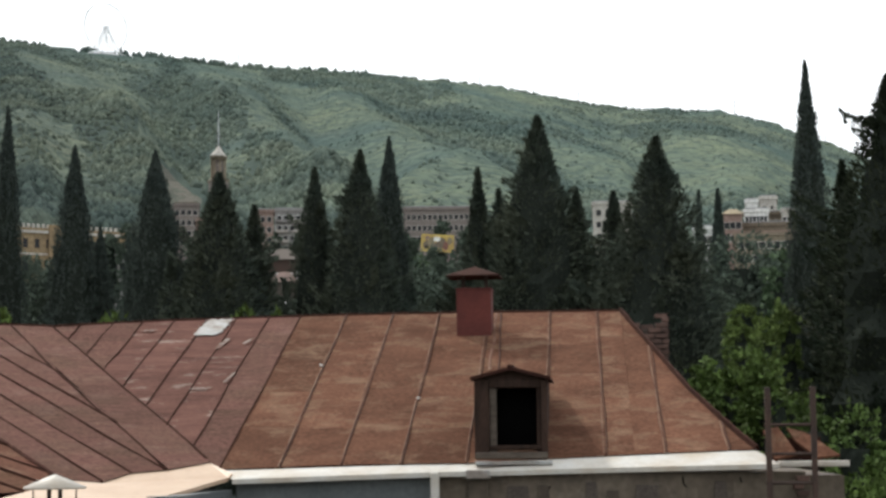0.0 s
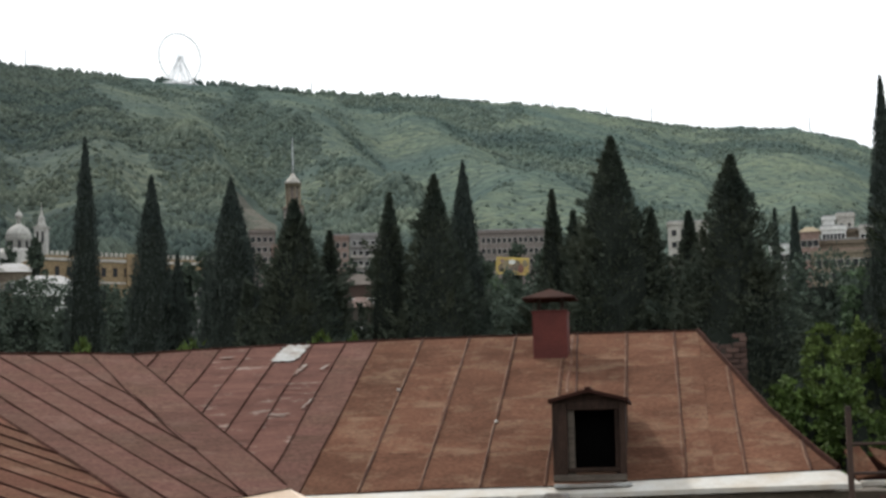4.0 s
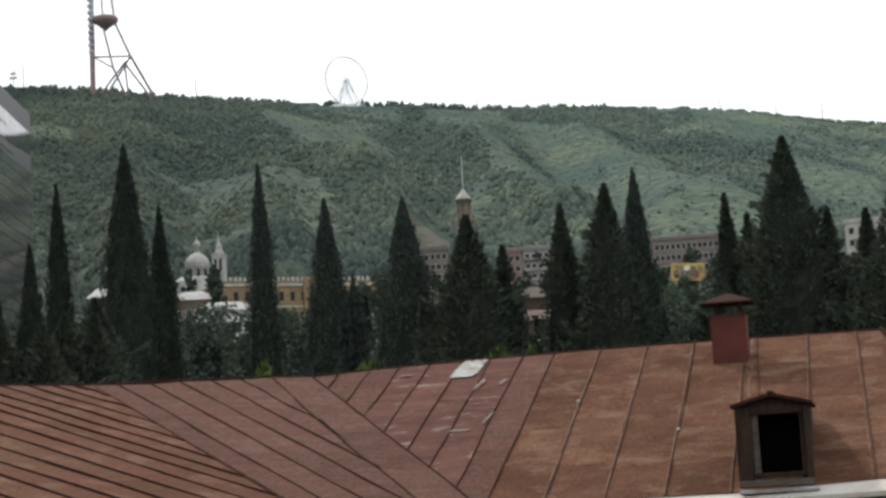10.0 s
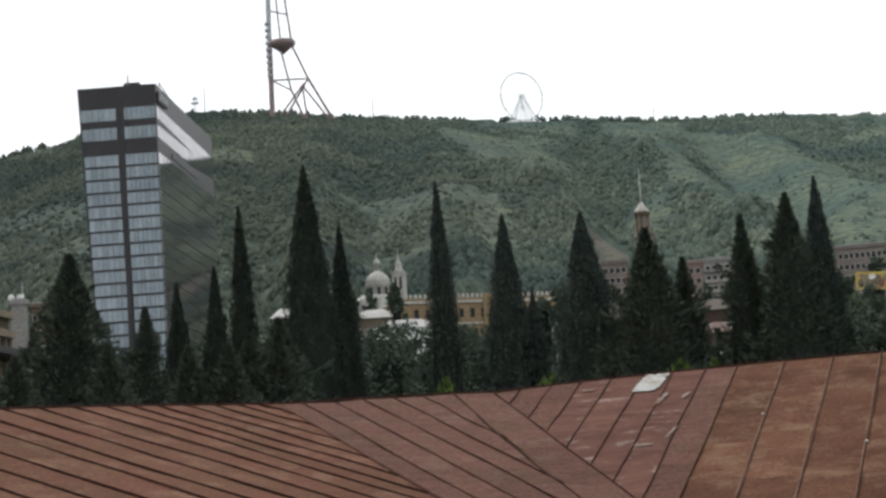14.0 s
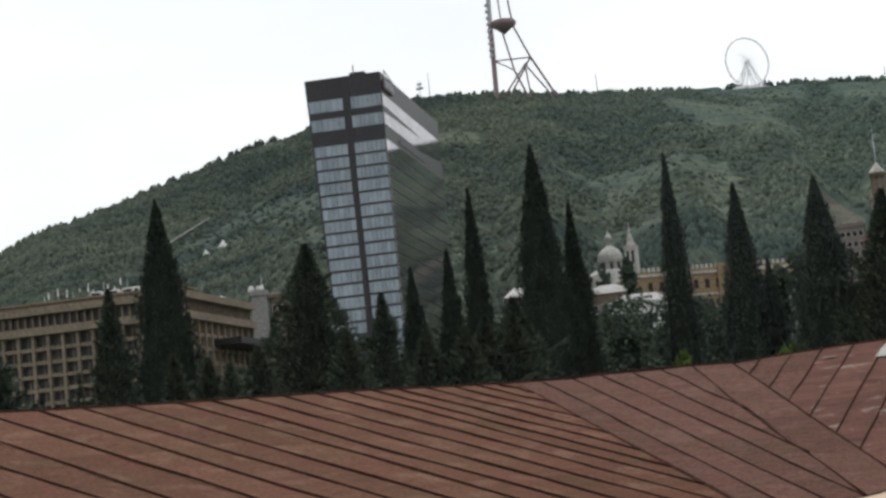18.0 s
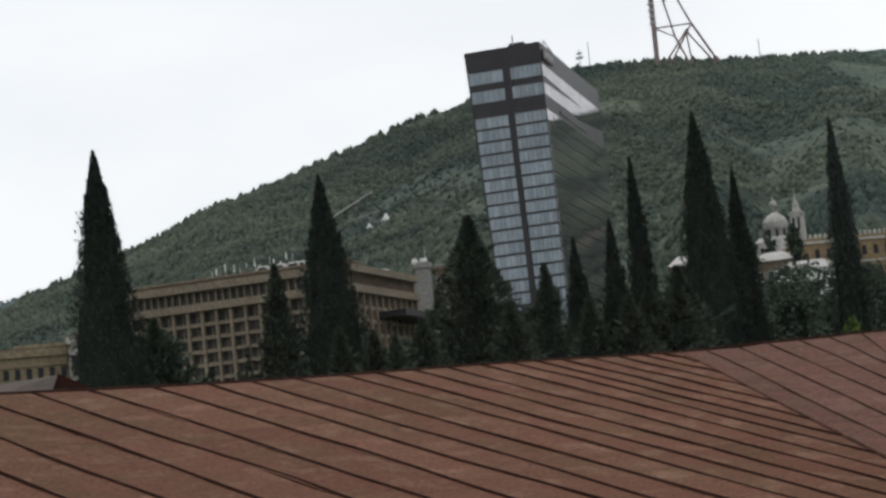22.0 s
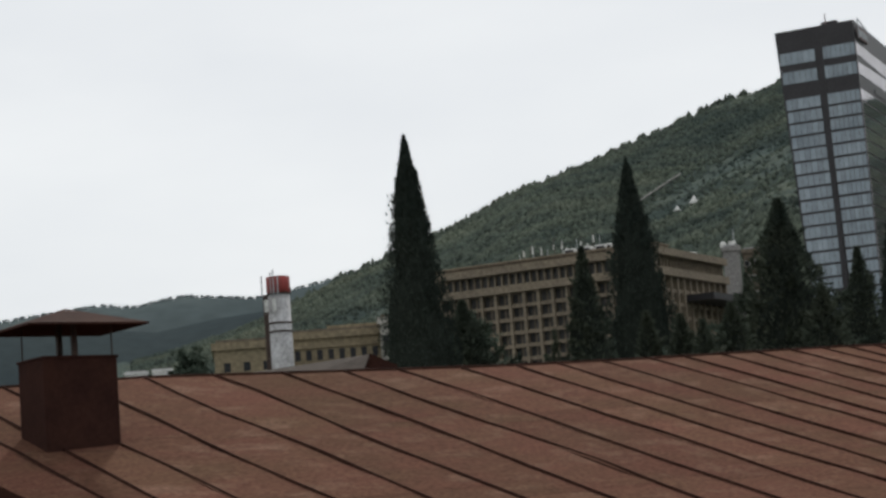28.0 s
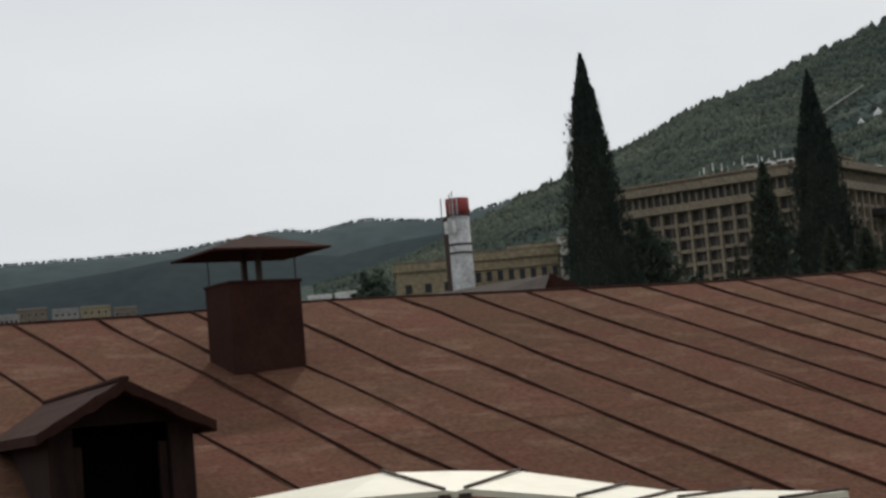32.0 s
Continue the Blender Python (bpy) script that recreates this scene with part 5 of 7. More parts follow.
d1l, d1r = Vector((0.41, 19.02, 6.22)), Vector((1.14, 18.96, 6.22))
dormer(facing(d1l, d1r) @ Matrix.Translation(((d1r - d1l).length / 2, 0, 0)), 0.73, 0.77, 1.5, 0.125, "weathered dark wooden dormer with an empty black opening", M_OLDWOOD)
part("apron_sheet", box((0.40, 18.74, 6.115), (1.18, 19.06, 6.15), bevel=0.005), M_ZINC, house, "pale sheet below the dormer")
dx, dy = Vector((0.481, 0.8767, 0)), Vector((-0.8767, 0.481, 0))
d2 = Matrix(((dx.x, dy.x, 0, -9.24), (dx.y, dy.y, 0, 7.40), (0, 0, 1, 5.80), (0, 0, 0, 1)))
dormer(d2, 0.90, 0.896, 2.9, 0.2657, "dark wooden dormer with a gabled rusty tin roof and black opening", M_SHADED_WOOD)


# ---- roof chimneys ----
def chimney(m, wx, wy, low, high, cap, gap, material, cap_material, rise, label):
    """A sheet-clad chimney with a pyramid hood on thin legs; z = 0 at the top of the box."""
    top = thing("roof_chimney", label, "chimney", m, "roof chimneys")
    part("shaft", box((-wx / 2, -wy / 2, -low), (wx / 2, wy / 2, 0), bevel=0.012), material, top)
    part("base_flashing", box((-wx / 2 - 0.05, -wy / 2 - 0.05, -high - 0.06), (wx / 2 + 0.05, wy / 2 + 0.05, -high), (0.9, 0.9)), material, top)
    part("rim", box((-wx / 2 - 0.01, -wy / 2 - 0.01, -0.018), (wx / 2 + 0.01, wy / 2 + 0.01, 0.008), bevel=0.006), material, top)
    # black plate in place of the shade down the flue
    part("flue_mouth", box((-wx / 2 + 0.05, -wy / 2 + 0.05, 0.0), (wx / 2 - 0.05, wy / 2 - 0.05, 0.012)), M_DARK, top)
    for sx in (-1, 1):
        for sy in (sx,):
            part("leg", box((sx * wx * 0.45 - 0.005, sy * wy * 0.45 - 0.005, 0.0), (sx * wx * 0.45 + 0.005, sy * wy * 0.45 + 0.005, gap + 0.05)), M_IRON, top)
    for sx in (-1, 1):
        part("post", box((sx * 0.15 - 0.022, -0.022, 0.0), (sx * 0.15 + 0.022, 0.022, gap + 0.1)), M_IRON, top)
    bm = bmesh.new()
    cx, cy = wx / 2 + cap, wy / 2 + cap
    lo = [bm.verts.new(p) for p in ((-cx, -cy, gap), (cx, -cy, gap), (cx, cy, gap), (-cx, cy, gap))]
    mid = [bm.verts.new((v.co.x, v.co.y, gap + 0.018)) for v in lo]
    apex = bm.verts.new((0, 0, gap + rise))
    inner = bm.verts.new((0, 0, gap + rise * 0.75))
    for i in range(4):
        k = (i + 1) % 4
        bm.faces.new((lo[i], lo[k], mid[k], mid[i])), bm.faces.new((mid[i], mid[k], apex)), bm.faces.new((lo[k], lo[i], inner))
    part("hood", bm, cap_material, top, "rusty pyramid hood")
    return top


chimney(Matrix.Translation((0.52, 23.58, 8.26)) @ pose(0, 0, 0, 0, 0, -6), 0.44, 0.42, 1.0, 0.63, 0.12, 0.15, M_CHIM_RED, M_CHIM_BROWN, 0.15, "oxide-red sheet chimney with a dark hood on the ridge")
ch2 = Matrix.Translation((-11.82, 11.04, 7.90)) @ pose(0, 0, 0, 0, 0, -18)
chimney(ch2, 0.53, 0.685, 1.25, 0.87, 0.215, 0.25, M_CHIM_BROWN, M_CHIM_BROWN, 0.19, "brown sheet-metal chimney with a wide pyramid hood on the roof")

# brick stub behind the hip
stub = thing("brick_chimney", "short crumbling brick chimney stub behind the hip", "chimney", Matrix.Translation((2.96, 25.5, 6.6)) @ pose(0, 0, 0, 0, 0, -6))
part("core", box((-0.24, -0.22, 0), (0.24, 0.22, 1.22), (0.96, 0.96)), M_MORTAR, stub)
for row in range(19):
    for k in range(3):
        off = 0.09 if row % 2 else 0.0
        x0 = -0.28 + k * 0.19 + off - (0.05 if k == 0 and row % 2 else 0)
        for yy in (-0.27, 0.17):
            if row > 15 and rr.random() < 0.25 * (row - 15):
                continue
            part("brick", box((0, 0, 0), (min(0.175, 0.285 - x0), 0.10, 0.06), bevel=0.006), M_BRICK, stub, m=Matrix.Translation((x0, yy + rr.uniform(-0.01, 0.01), 0.04 + row * 0.075)))

# ladder at the wall
lad = thing("ladder", "rusty iron ladder rising above the eave beside the wall", "ladder")
for p in ((3.28, 18.20), (3.71, 18.11)):
    part("rail", box((p[0] - 0.028, p[1] - 0.02, 0.0), (p[0] + 0.028, p[1] + 0.02, 6.86), bevel=0.006), M_IRON, lad)
for i in range(22):
    z = 6.49 - 0.285 * i
    part("rung", tube([(3.24, 18.21, z), (3.74, 18.105, z)], 0.018, 6), M_IRON, lad)
# white hood on a flue in the courtyard
flue = thing("flue_hood", "small white pyramid hood on thin posts over a flue", "flue", Matrix.Translation((-2.42, 11.75, 6.14)))
part("hood", lathe([(0.20, 0.0), (0.20, 0.012), (0.02, 0.085), (0.005, 0.09)], 8), M_WHITE, flue)
for dx_ in (-0.035, 0.035):
    part("post", tube([(dx_, 0, -6.14), (dx_, 0, 0.02)], 0.014, 6), M_IRON, flue)
for dx_ in (-0.13, 0.13):
    part("stay", tube([(dx_, 0, -0.5), (dx_ * 1.05, 0, 0.01)], 0.005, 5), M_IRON, flue)
part("pipe", lathe([(0.16, -6.14), (0.16, -0.5), (0.14, -0.5), (0.14, -0.6)], 16), M_WHITE, flue)

# pale ribbed canopy close below the window
can = thing("canopy", "pale sheet canopy of flat panels with dark metal ribs", "canopy")
cpts = [(-6.64, 6.07, 6.24), (-6.19, 6.54, 6.31), (-5.93, 6.77, 6.29), (-5.68, 6.98, 6.26), (-5.28, 7.29, 6.15), (-5.08, 7.43, 6.1), (-4.79, 7.62, 6.08), (-4.4, 7.85, 6.04)]
inn = [(-5.92, 5.96, 6.22), (-5.57, 6.29, 6.22), (-5.53, 6.32, 6.21), (-5.5, 6.35, 6.22), (-5.11, 6.67, 6.14), (-4.91, 6.82, 6.1), (-4.74, 6.93, 6.1), (-4.37, 7.18, 6.06)]
for i in range(len(cpts) - 1):
    bm = bmesh.new()
    q = [Vector(cpts[i]), Vector(cpts[i + 1]), Vector(inn[i + 1]), Vector(inn[i])]
    v = [bm.verts.new(p) for p in q] + [bm.verts.new(p - Vector((0, 0, 0.03))) for p in q]
    for f in ((3, 2, 1, 0), (4, 5, 6, 7), (0, 1, 5, 4), (1, 2, 6, 5), (2, 3, 7, 6), (3, 0, 4, 7)):
        bm.faces.new([v[k] for k in f])
    bmesh.ops.recalc_face_normals(bm, faces=bm.faces[:])
    part("panel", bm, M_CANOPY, can)
    if i != 1:
        part("rib", tube([q[1] + Vector((0, 0, 0.012)), q[2] + Vector((0, 0, 0.006))], 0.008, 6), M_IRON, can)
for p in (inn[1], inn[3], inn[5]):
    part("post", tube([(p[0], p[1], 0), (p[0], p[1], p[2] - 0.02)], 0.03, 8), M_IRON, can)


# ---- the town ----
def windows(parent, cols, rows, x0, x1, z0, z1, wide, high, y=0.0, material=None, frame_material=None, sills=False):
    """Rows of windows on a front, each a recessed pane in its frame."""
    fr = bpy.data.meshes.new("window")
    bm = bmesh.new()
    t = min(wide, high) * 0.1
    add_box(bm, (-wide / 2 - t, -0.08, -t), (wide / 2 + t, 0.04, 0)), add_box(bm, (-wide / 2 - t, -0.08, high), (wide / 2 + t, 0.04, high + t))
    add_box(bm, (-wide / 2 - t, -0.08, 0), (-wide / 2, 0.04, high)), add_box(bm, (wide / 2, -0.08, 0), (wide / 2 + t, 0.04, high))
    bm.to_mesh(fr), bm.free()
    fr.materials.append(frame_material or M_STONE)
    pn = bpy.data.meshes.new("pane")
    bm = box((-wide / 2, -0.03, 0), (wide / 2, 0.02, high))
    bm.to_mesh(pn), bm.free()
    pn.materials.append(material or M_PANE)
    for i in range(cols):
        for j in range(rows):
            x = x0 + (x1 - x0) * (i + 0.5) / cols
            z = z0 + (z1 - z0) * (j + 0.5) / rows - high / 2
            w = part("window", fr, None, parent, m=Matrix.Translation((x, y, z)))
            part("pane", pn, None, w)


def town_house(az0, az1, el0, el1, r, material, roof, label, cols=5, rows=3, depth=12, down=14, flat=True, r1=None, win=(1.2, 1.5), windows_on=True, frame_material=None):
    pl, pr = polar(az0, el0, r), polar(az1, el1, r1 or r)
    m = facing(pl, pr, pl.z - down)
    w = Vector((pr.x - pl.x, pr.y - pl.y)).length
    top = thing("town_house", label, "building", m, "town buildings")
    part("wall", box((0, 0, -14), (w, depth, down)), material, top)
    if flat:
        part("cornice", box((-0.3, -0.35, down - 0.7), (w + 0.3, depth + 0.3, down + 0.15)), material, top)
        part("roof", box((0.2, 0.2, down + 0.15), (w - 0.2, depth - 0.2, down + 0.5)), roof, top)
    else:
        bm = bmesh.new()
        h = depth * 0.22
        v = [bm.verts.new(p) for p in ((-0.5, -0.5, down), (w + 0.5, -0.5, down), (w + 0.5, depth + 0.5, down), (-0.5, depth + 0.5, down), (min(depth, w) * 0.3, depth / 2, down + h), (w - min(depth, w) * 0.3, depth / 2, down + h))]
        for f in ((0, 1, 5, 4), (1, 2, 5), (2, 3, 4, 5), (3, 0, 4), (3, 2, 1, 0)):
            bm.faces.new([v[i] for i in f])
        part("roof", bm, roof, top)
    if windows_on:
        windows(top, cols, rows, w * 0.04, w * 0.96, down - 1.2 - rows * 3.1, down - 1.2, *win, y=-0.02, frame_material=frame_material)
    return top


town_house(8.11, 7.31, 6.98, 6.97, 560, M_ROSEGREY, M_TUFF, "faded rose-grey apartment house below the hill", 4, 4)
town_house(5.68, 5.01, 6.79, 6.77, 540, M_PINKB, M_TINROOF, "rose-brown brick apartment house among trees", 3, 3)
b3 = town_house(4.97, 3.9, 6.82, 6.86, 560, M_GREYB, M_TINROOF, "pale grey apartment block with balconies", 5, 4, down=15, frame_material=M_WHITEB)
for j in range(4):
    for x0, x1 in ((0.3, 4.1), (5.4, 8.0), (8.6, 10.2)):
        part("balcony", box((x0, -0.9, 1.6 + j * 3.1), (x1, 0.0, 2.4 + j * 3.1)), M_STONE if (j + int(x0)) % 3 else M_GREYB, b3)
town_house(0.95, -1.21, 6.84, 6.70, 520, M_ROSEGREY, M_TINROOF, "long faded rose apartment house with a tin roof", 12, 3, down=11, win=(1.0, 1.4))
town_house(-4.98, -6.21, 6.92, 6.80, 480, M_STONE, M_TINROOF, "pale stone apartment house with a flat tin roof", 4, 3)
town_house(-9.35, -11.5, 5.85, 5.80, 420, M_TUFFPALE, M_PINKB, "long tan house with a rose parapet", 9, 2, down=11)
town_house(-9.28, -11.5, 6.15, 6.10, 440, M_TUFF, M_TINROOF, "brown apartment storey with a row of small pale windows", 11, 1, down=8, win=(0.8, 1.0), frame_material=M_WHITEB)
town_house(-9.66, -10.40, 6.58, 6.56, 447, M_WHITEB, M_TINROOF, "pale glazed loggias on top of an apartment house", 6, 1, down=4.2, win=(0.72, 2.2), frame_material=M_WHITEB)
town_house(-10.40, -10.80, 6.48, 6.46, 452, M_TUFF, M_TINROOF, "brown recessed storey between pale loggias", 2, 1, down=4)
town_house(-10.80, -11.5, 6.56, 6.50, 447, M_STONE, M_TINROOF, "pale rooftop storey with white balconies", 5, 1, down=4.2, win=(0.8, 1.6), frame_material=M_WHITEB)
town_house(-9.72, -10.08, 6.88, 6.86, 456, M_WHITEB, M_TINROOF, "small white rooftop block", 2, 1, down=4, win=(0.7, 0.9))
town_house(-10.14, -10.66, 6.96, 6.93, 460, M_STONE, M_TINROOF, "pale rooftop stair block", 2, 1, down=5, win=(0.6, 0.9))
town_house(-9.02, -9.60, 6.46, 6.42, 436, M_PINKB, M_OCHRE2, "rose-brown house with a tan gabled roof", 3, 2, depth=7, down=7, flat=False)
town_house(-8.1, -8.75, 6.08, 6.05, 400, M_WHITEB, M_TINROOF, "low white house with a pale roof", 3, 2, down=10)
town_house(18.5, 17.7, 5.92, 5.92, 330, M_PINKB, M_TINROOF, "low house under a bright tin roof", 3, 1, depth=10, down=7, flat=False)
town_house(16.0, 14.6, 5.75, 5.7, 330, M_TUFF, M_TINROOF, "low houses under pale tin roofs", 4, 1, depth=9, down=7, flat=False)
town_house(15.3, 13.4, 5.38, 5.35, 300, M_WHITEB, M_TINROOF, "long pale shed with a tin roof", 5, 1, depth=8, down=6, flat=False)
town_house(10.0, 9.35, 5.45, 5.4, 330, M_GREYB, M_REDROOF, "white house with a red roof", 3, 2, depth=9, down=8, flat=False)
town_house(5.3, 4.25, 5.25, 5.2, 260, M_BRICK, M_MORTAR, "low rose-grey house between the conifers", 4, 2, depth=9, down=9, flat=False, frame_material=M_WHITEB)
town_house(5.05, 4.3, 4.55, 4.55, 190, M_MORTAR, M_BRICK, "small grey house between the conifers", 2, 1, depth=6, down=6, flat=False, frame_material=M_WHITEB)
gb = town_house(26.45, 25.95, 6.85, 6.8, 360, M_GREYB, M_TINROOF, "grey concrete block with white rooftop equipment", 2, 5, down=20, windows_on=False)
town_house(25.84, 25.32, 6.72, 6.66, 372, M_TUFF, M_TINROOF, "dark brown block behind the concrete tower", 3, 4, down=18, win=(0.8, 1.1), frame_material=M_WHITEB)
part("white_tank", lathe([(0.6, 20.2), (0.65, 20.5), (0.6, 21.1), (0.3, 21.4)], 14), M_WHITEB, gb, m=Matrix.Translation((0.2, 1.5, 0)))
part("roof_unit", box((1.2, 0.6, 20.4), (2.6, 2.4, 21.3), bevel=0.1), M_WHITEB, gb)
part("roof_pole", tube([(2.3, 1.0, 20.3), (2.3, 1.0, 23.6)], 0.08, 5), M_STEELPALE, gb)
for az, w_az, el, r, mm in ((54.4, 0.6, 4.5, 900, M_GREYB), (53.7, 0.9, 4.65, 920, M_TUFF), (52.7, 0.8, 4.58, 950, M_GREYB), (51.8, 0.9, 4.6, 900, M_OCHRE2), (50.9, 0.7, 4.5, 880, M_TUFF), (44.9, 0.7, 4.42, 600, M_WHITEB), (44.1, 0.6, 4.45, 620, M_WHITEB)):
    town_house(az + w_az / 2, az - w_az / 2, el, el, r, mm, M_TINROOF, "small pale house on the far slope", 4, 2, depth=10, down=9)
# ochre houses by the stack
town_house(42.49, 40.5, 5.10, 5.16, 215, M_OCHRE2, M_TUFF, "ochre three-storey house with dark windows", 3, 4, down=13.4, win=(0.8, 1.1), frame_material=M_OCHRE2)
yb = town_house(40.2, 37.2, 5.25, 5.47, 230, M_OCHRE2, M_TUFF, "ochre building with a heavy cornice and dark windows", 8, 4, down=14, win=(0.7, 1.3), frame_material=M_OCHRE2)
part("string_course", box((-0.2, -0.25, 12.1), (12.2, 0.0, 12.4)), M_OCHRE2, yb)
part("string_course", box((-0.2, -0.25, 5.2), (12.2, 0.0, 5.5)), M_OCHRE2, yb)
part("setback_roof", box((5.0, 2.0, 14.0), (11.8, 8.0, 15.0)), M_OCHRE2, yb)
town_house(37.3, 36.6, 5.56, 5.54, 226, M_STONE, M_TUFF, "pale corner wing of the ochre building", 2, 3, down=13, win=(0.8, 1.3))
# crenellated ochre palace
pl, pr = polar(14.33, 6.28, 340), polar(9.2, 6.12, 352)
pal = thing("palace", "long ochre building with a crenellated parapet and arched windows", "building", facing(pl, pr, pl.z - 10))
pw = Vector((pr.x - pl.x, pr.y - pl.y)).length
part("wall", box((0, 0, -10), (pw, 14, 10)), M_YELLOW, pal)
part("cornice", box((-0.2, -0.3, 9.0), (pw + 0.2, 0.0, 9.5)), M_STONE, pal)
part("string_course", box((-0.2, -0.2, 5.0), (pw + 0.2, 0.0, 5.3)), M_STONE, pal)
for i in range(int(pw / 0.95)):
    part("merlon", box((i * 0.95, -0.1, 10.0), (i * 0.95 + 0.5, 0.3, 10.75), (0.8, 0.9)), M_STONE, pal)
part("corner_turret", box((pw * 0.5 - 1.2, -0.6, -10), (pw * 0.5 + 1.2, 1, 10.6)), M_YELLOW, pal)
windows(pal, 14, 1, 1, pw - 1, 5.6, 8.6, 0.9, 1.7, y=-0.02, frame_material=M_YELLOW)
windows(pal, 14, 1, 1, pw - 1, 1.0, 4.6, 1.1, 2.4, y=-0.02, frame_material=M_YELLOW)
# church: dome and bell tower
cp = polar(15.14, 6.2, 470)
church = thing("church", "pale stone church with a ribbed dome and a bell tower", "church", Matrix.Translation(cp))
part("shoulder", lathe([(5.4, -10), (5.4, 0.7), (4.6, 1.5), (3.15, 2.1)], 8), M_CHURCH, church)
part("drum", lathe([(3.15, -8), (3.15, 4.6), (3.3, 4.7), (3.3, 5.0)], 20), M_CHURCH, church)
part("dome", lathe([(3.2, 5.0), (3.05, 6.0), (2.5, 7.0), (1.6, 7.8), (0.8, 8.2), (0.6, 8.4)], 20), M_CHURCH, church)
part("lantern", lathe([(0.55, 8.2), (0.5, 9.8), (0.9, 10.0), (0.95, 10.5), (0.7, 11.1), (0.15, 11.6), (0.06, 12.6), (0.03, 12.7)], 12), M_CHURCH, church)
for k in range(10):
    a = k * math.tau / 10
    part("drum_window", box((-0.35, -0.1, 1.4), (0.35, 0.15, 3.9)), M_PANE, church, m=pose(3.12 * math.cos(a), 3.12 * math.sin(a), 0, 0, 0, math.degrees(a) + 90))
part("nave", box((-5.2, -3, -12), (5.2, 9, 0.8)), M_CHURCH, church)
part("nave_roof", box((-5.4, -3.2, 0.8), (5.4, 9.2, 2.4), (0.8, 0.5)), M_TINROOF, church)
bt = Matrix.Translation(polar(14.46, 6.3, 474) - cp)
tw = part("bell_tower", box((-1.5, -1.5, -12), (1.5, 1.5, 6.6)), M_CHURCH, church, m=bt)
part("belfry_cornice", box((-1.75, -1.75, 6.4), (1.75, 1.75, 6.8)), M_CHURCH, tw)
part("tower_spire", lathe([(1.35, 6.8), (1.3, 7.4), (0.95, 7.8), (0.8, 9.0), (0.9, 9.2), (0.4, 9.7), (0.3, 10.4), (0.38, 10.6), (0.12, 11.1), (0.05, 13.0), (0.02, 13.2)], 10), M_CHURCH, tw)
for sx in (-0.65, 0.65):
    part("belfry_opening", box((sx - 0.32, -1.56, 2.6), (sx + 0.32, -1.46, 5.6)), M_PANE, tw)
# spire building
sp = polar(6.72, 7.0, 430)
spire = thing("spire_tower", "brown stone tower with a pale pointed roof and needle spire", "tower", Matrix.Translation(sp) @ pose(0, 0, 0, 0, 0, 20))
part("lower_shaft", box((-1.9, -1.9, -22), (1.9, 1.9, 5.2)), M_ROSEGREY, spire)
part("cornice", box((-2.1, -2.1, 4.9), (2.1, 2.1, 5.5)), M_TUFF, spire)
part("lantern_core", lathe([(1.15, 5.4), (1.15, 10.3)], 8), M_ROSEGREY, spire)
for k in range(8):
    a = k * math.tau / 8
    part("column", tube([(1.62 * math.cos(a), 1.62 * math.sin(a), 5.4), (1.62 * math.cos(a), 1.62 * math.sin(a), 10.3)], 0.24, 6), M_TUFFPALE, spire)
part("entablature", lathe([(1.95, 10.2), (1.95, 10.8), (2.15, 10.9)], 8), M_TUFFPALE, spire)
part("pointed_roof", lathe([(2.15, 10.9), (1.7, 11.5), (0.75, 12.6), (0.3, 13.4)], 8), M_STONE, spire)
part("needle", lathe([(0.24, 13.2), (0.2, 16), (0.1, 20), (0.03, 21.8)], 8), M_STEELPALE, spire)
town_house(7.4, 6.2, 6.5, 6.5, 436, M_PINKB, M_TUFF, "brown stone house at the foot of the spire", 6, 3, down=16)
# banner
bl_, br_ = polar(0.42, 5.5, 300), polar(-0.61, 5.56, 300)
ban = thing("billboard", "large yellow billboard with muted printed shapes on posts", "billboard", facing(bl_, br_, bl_.z) @ pose(0, 0, 0, 0, 4, 0))
part("board", box((0, 0, 0), (5.4, 0.2, 2.85)), M_POSTER, ban)
for i, (x, z, w, h, mm) in enumerate(((0.8, 1.0, 0.55, 0.7, M_TUFF), (1.7, 1.5, 0.6, 0.8, M_OCHRE2), (2.5, 0.9, 0.5, 0.6, M_PINKB), (3.3, 1.5, 0.7, 0.9, M_TUFF), (4.1, 1.0, 0.5, 0.75, M_REDROOF), (4.7, 1.9, 0.45, 0.6, M_OCHRE2), (2.6, 2.1, 0.6, 0.4, M_WHITEB), (1.0, 2.2, 0.4, 0.3, M_PINKB))):
    bm = bmesh.new()
    bm.faces.new([bm.verts.new((x + w * (1 + 0.35 * noise.noise(Vector((k, i, 0.5)))) * math.cos(k * math.tau / 12), -0.012 - 0.004 * i, z + h * (1 + 0.35 * noise.noise(Vector((k, i, 2.5)))) * math.sin(k * math.tau / 12))) for k in range(12)])
    part("printed_shape", bm, mm, ban)
for x in (0.8, 4.6):
    part("post", box((x - 0.12, 0.2, -14), (x + 0.12, 0.44, 0.4)), M_STEEL, ban)

# ---- the glass hotel tower ----
pc = polar(21.78, 0, 420)
pl, pb = polar(24.2, 0, 424), polar(20.10, 0, 486)
H_TOP, H_BASE = EYE.z + 420 * math.tan(radians(13.34)), 24.0
hot = thing("hotel_tower", "tall slab hotel of dark cladding and blue-grey glass bands", "skyscraper", facing(pl, pc, H_BASE))
hw, hl, hh = (pc - pl).length, (pb - pc).length, H_TOP - H_BASE
fx = (pc - pl).normalized()
fy = Vector((-fx.y, fx.x, 0))
side = (pb - pc).normalized()
sx_, sy_ = side.dot(fx), side.dot(fy)
LEAN = 3.2
bm = bmesh.new()
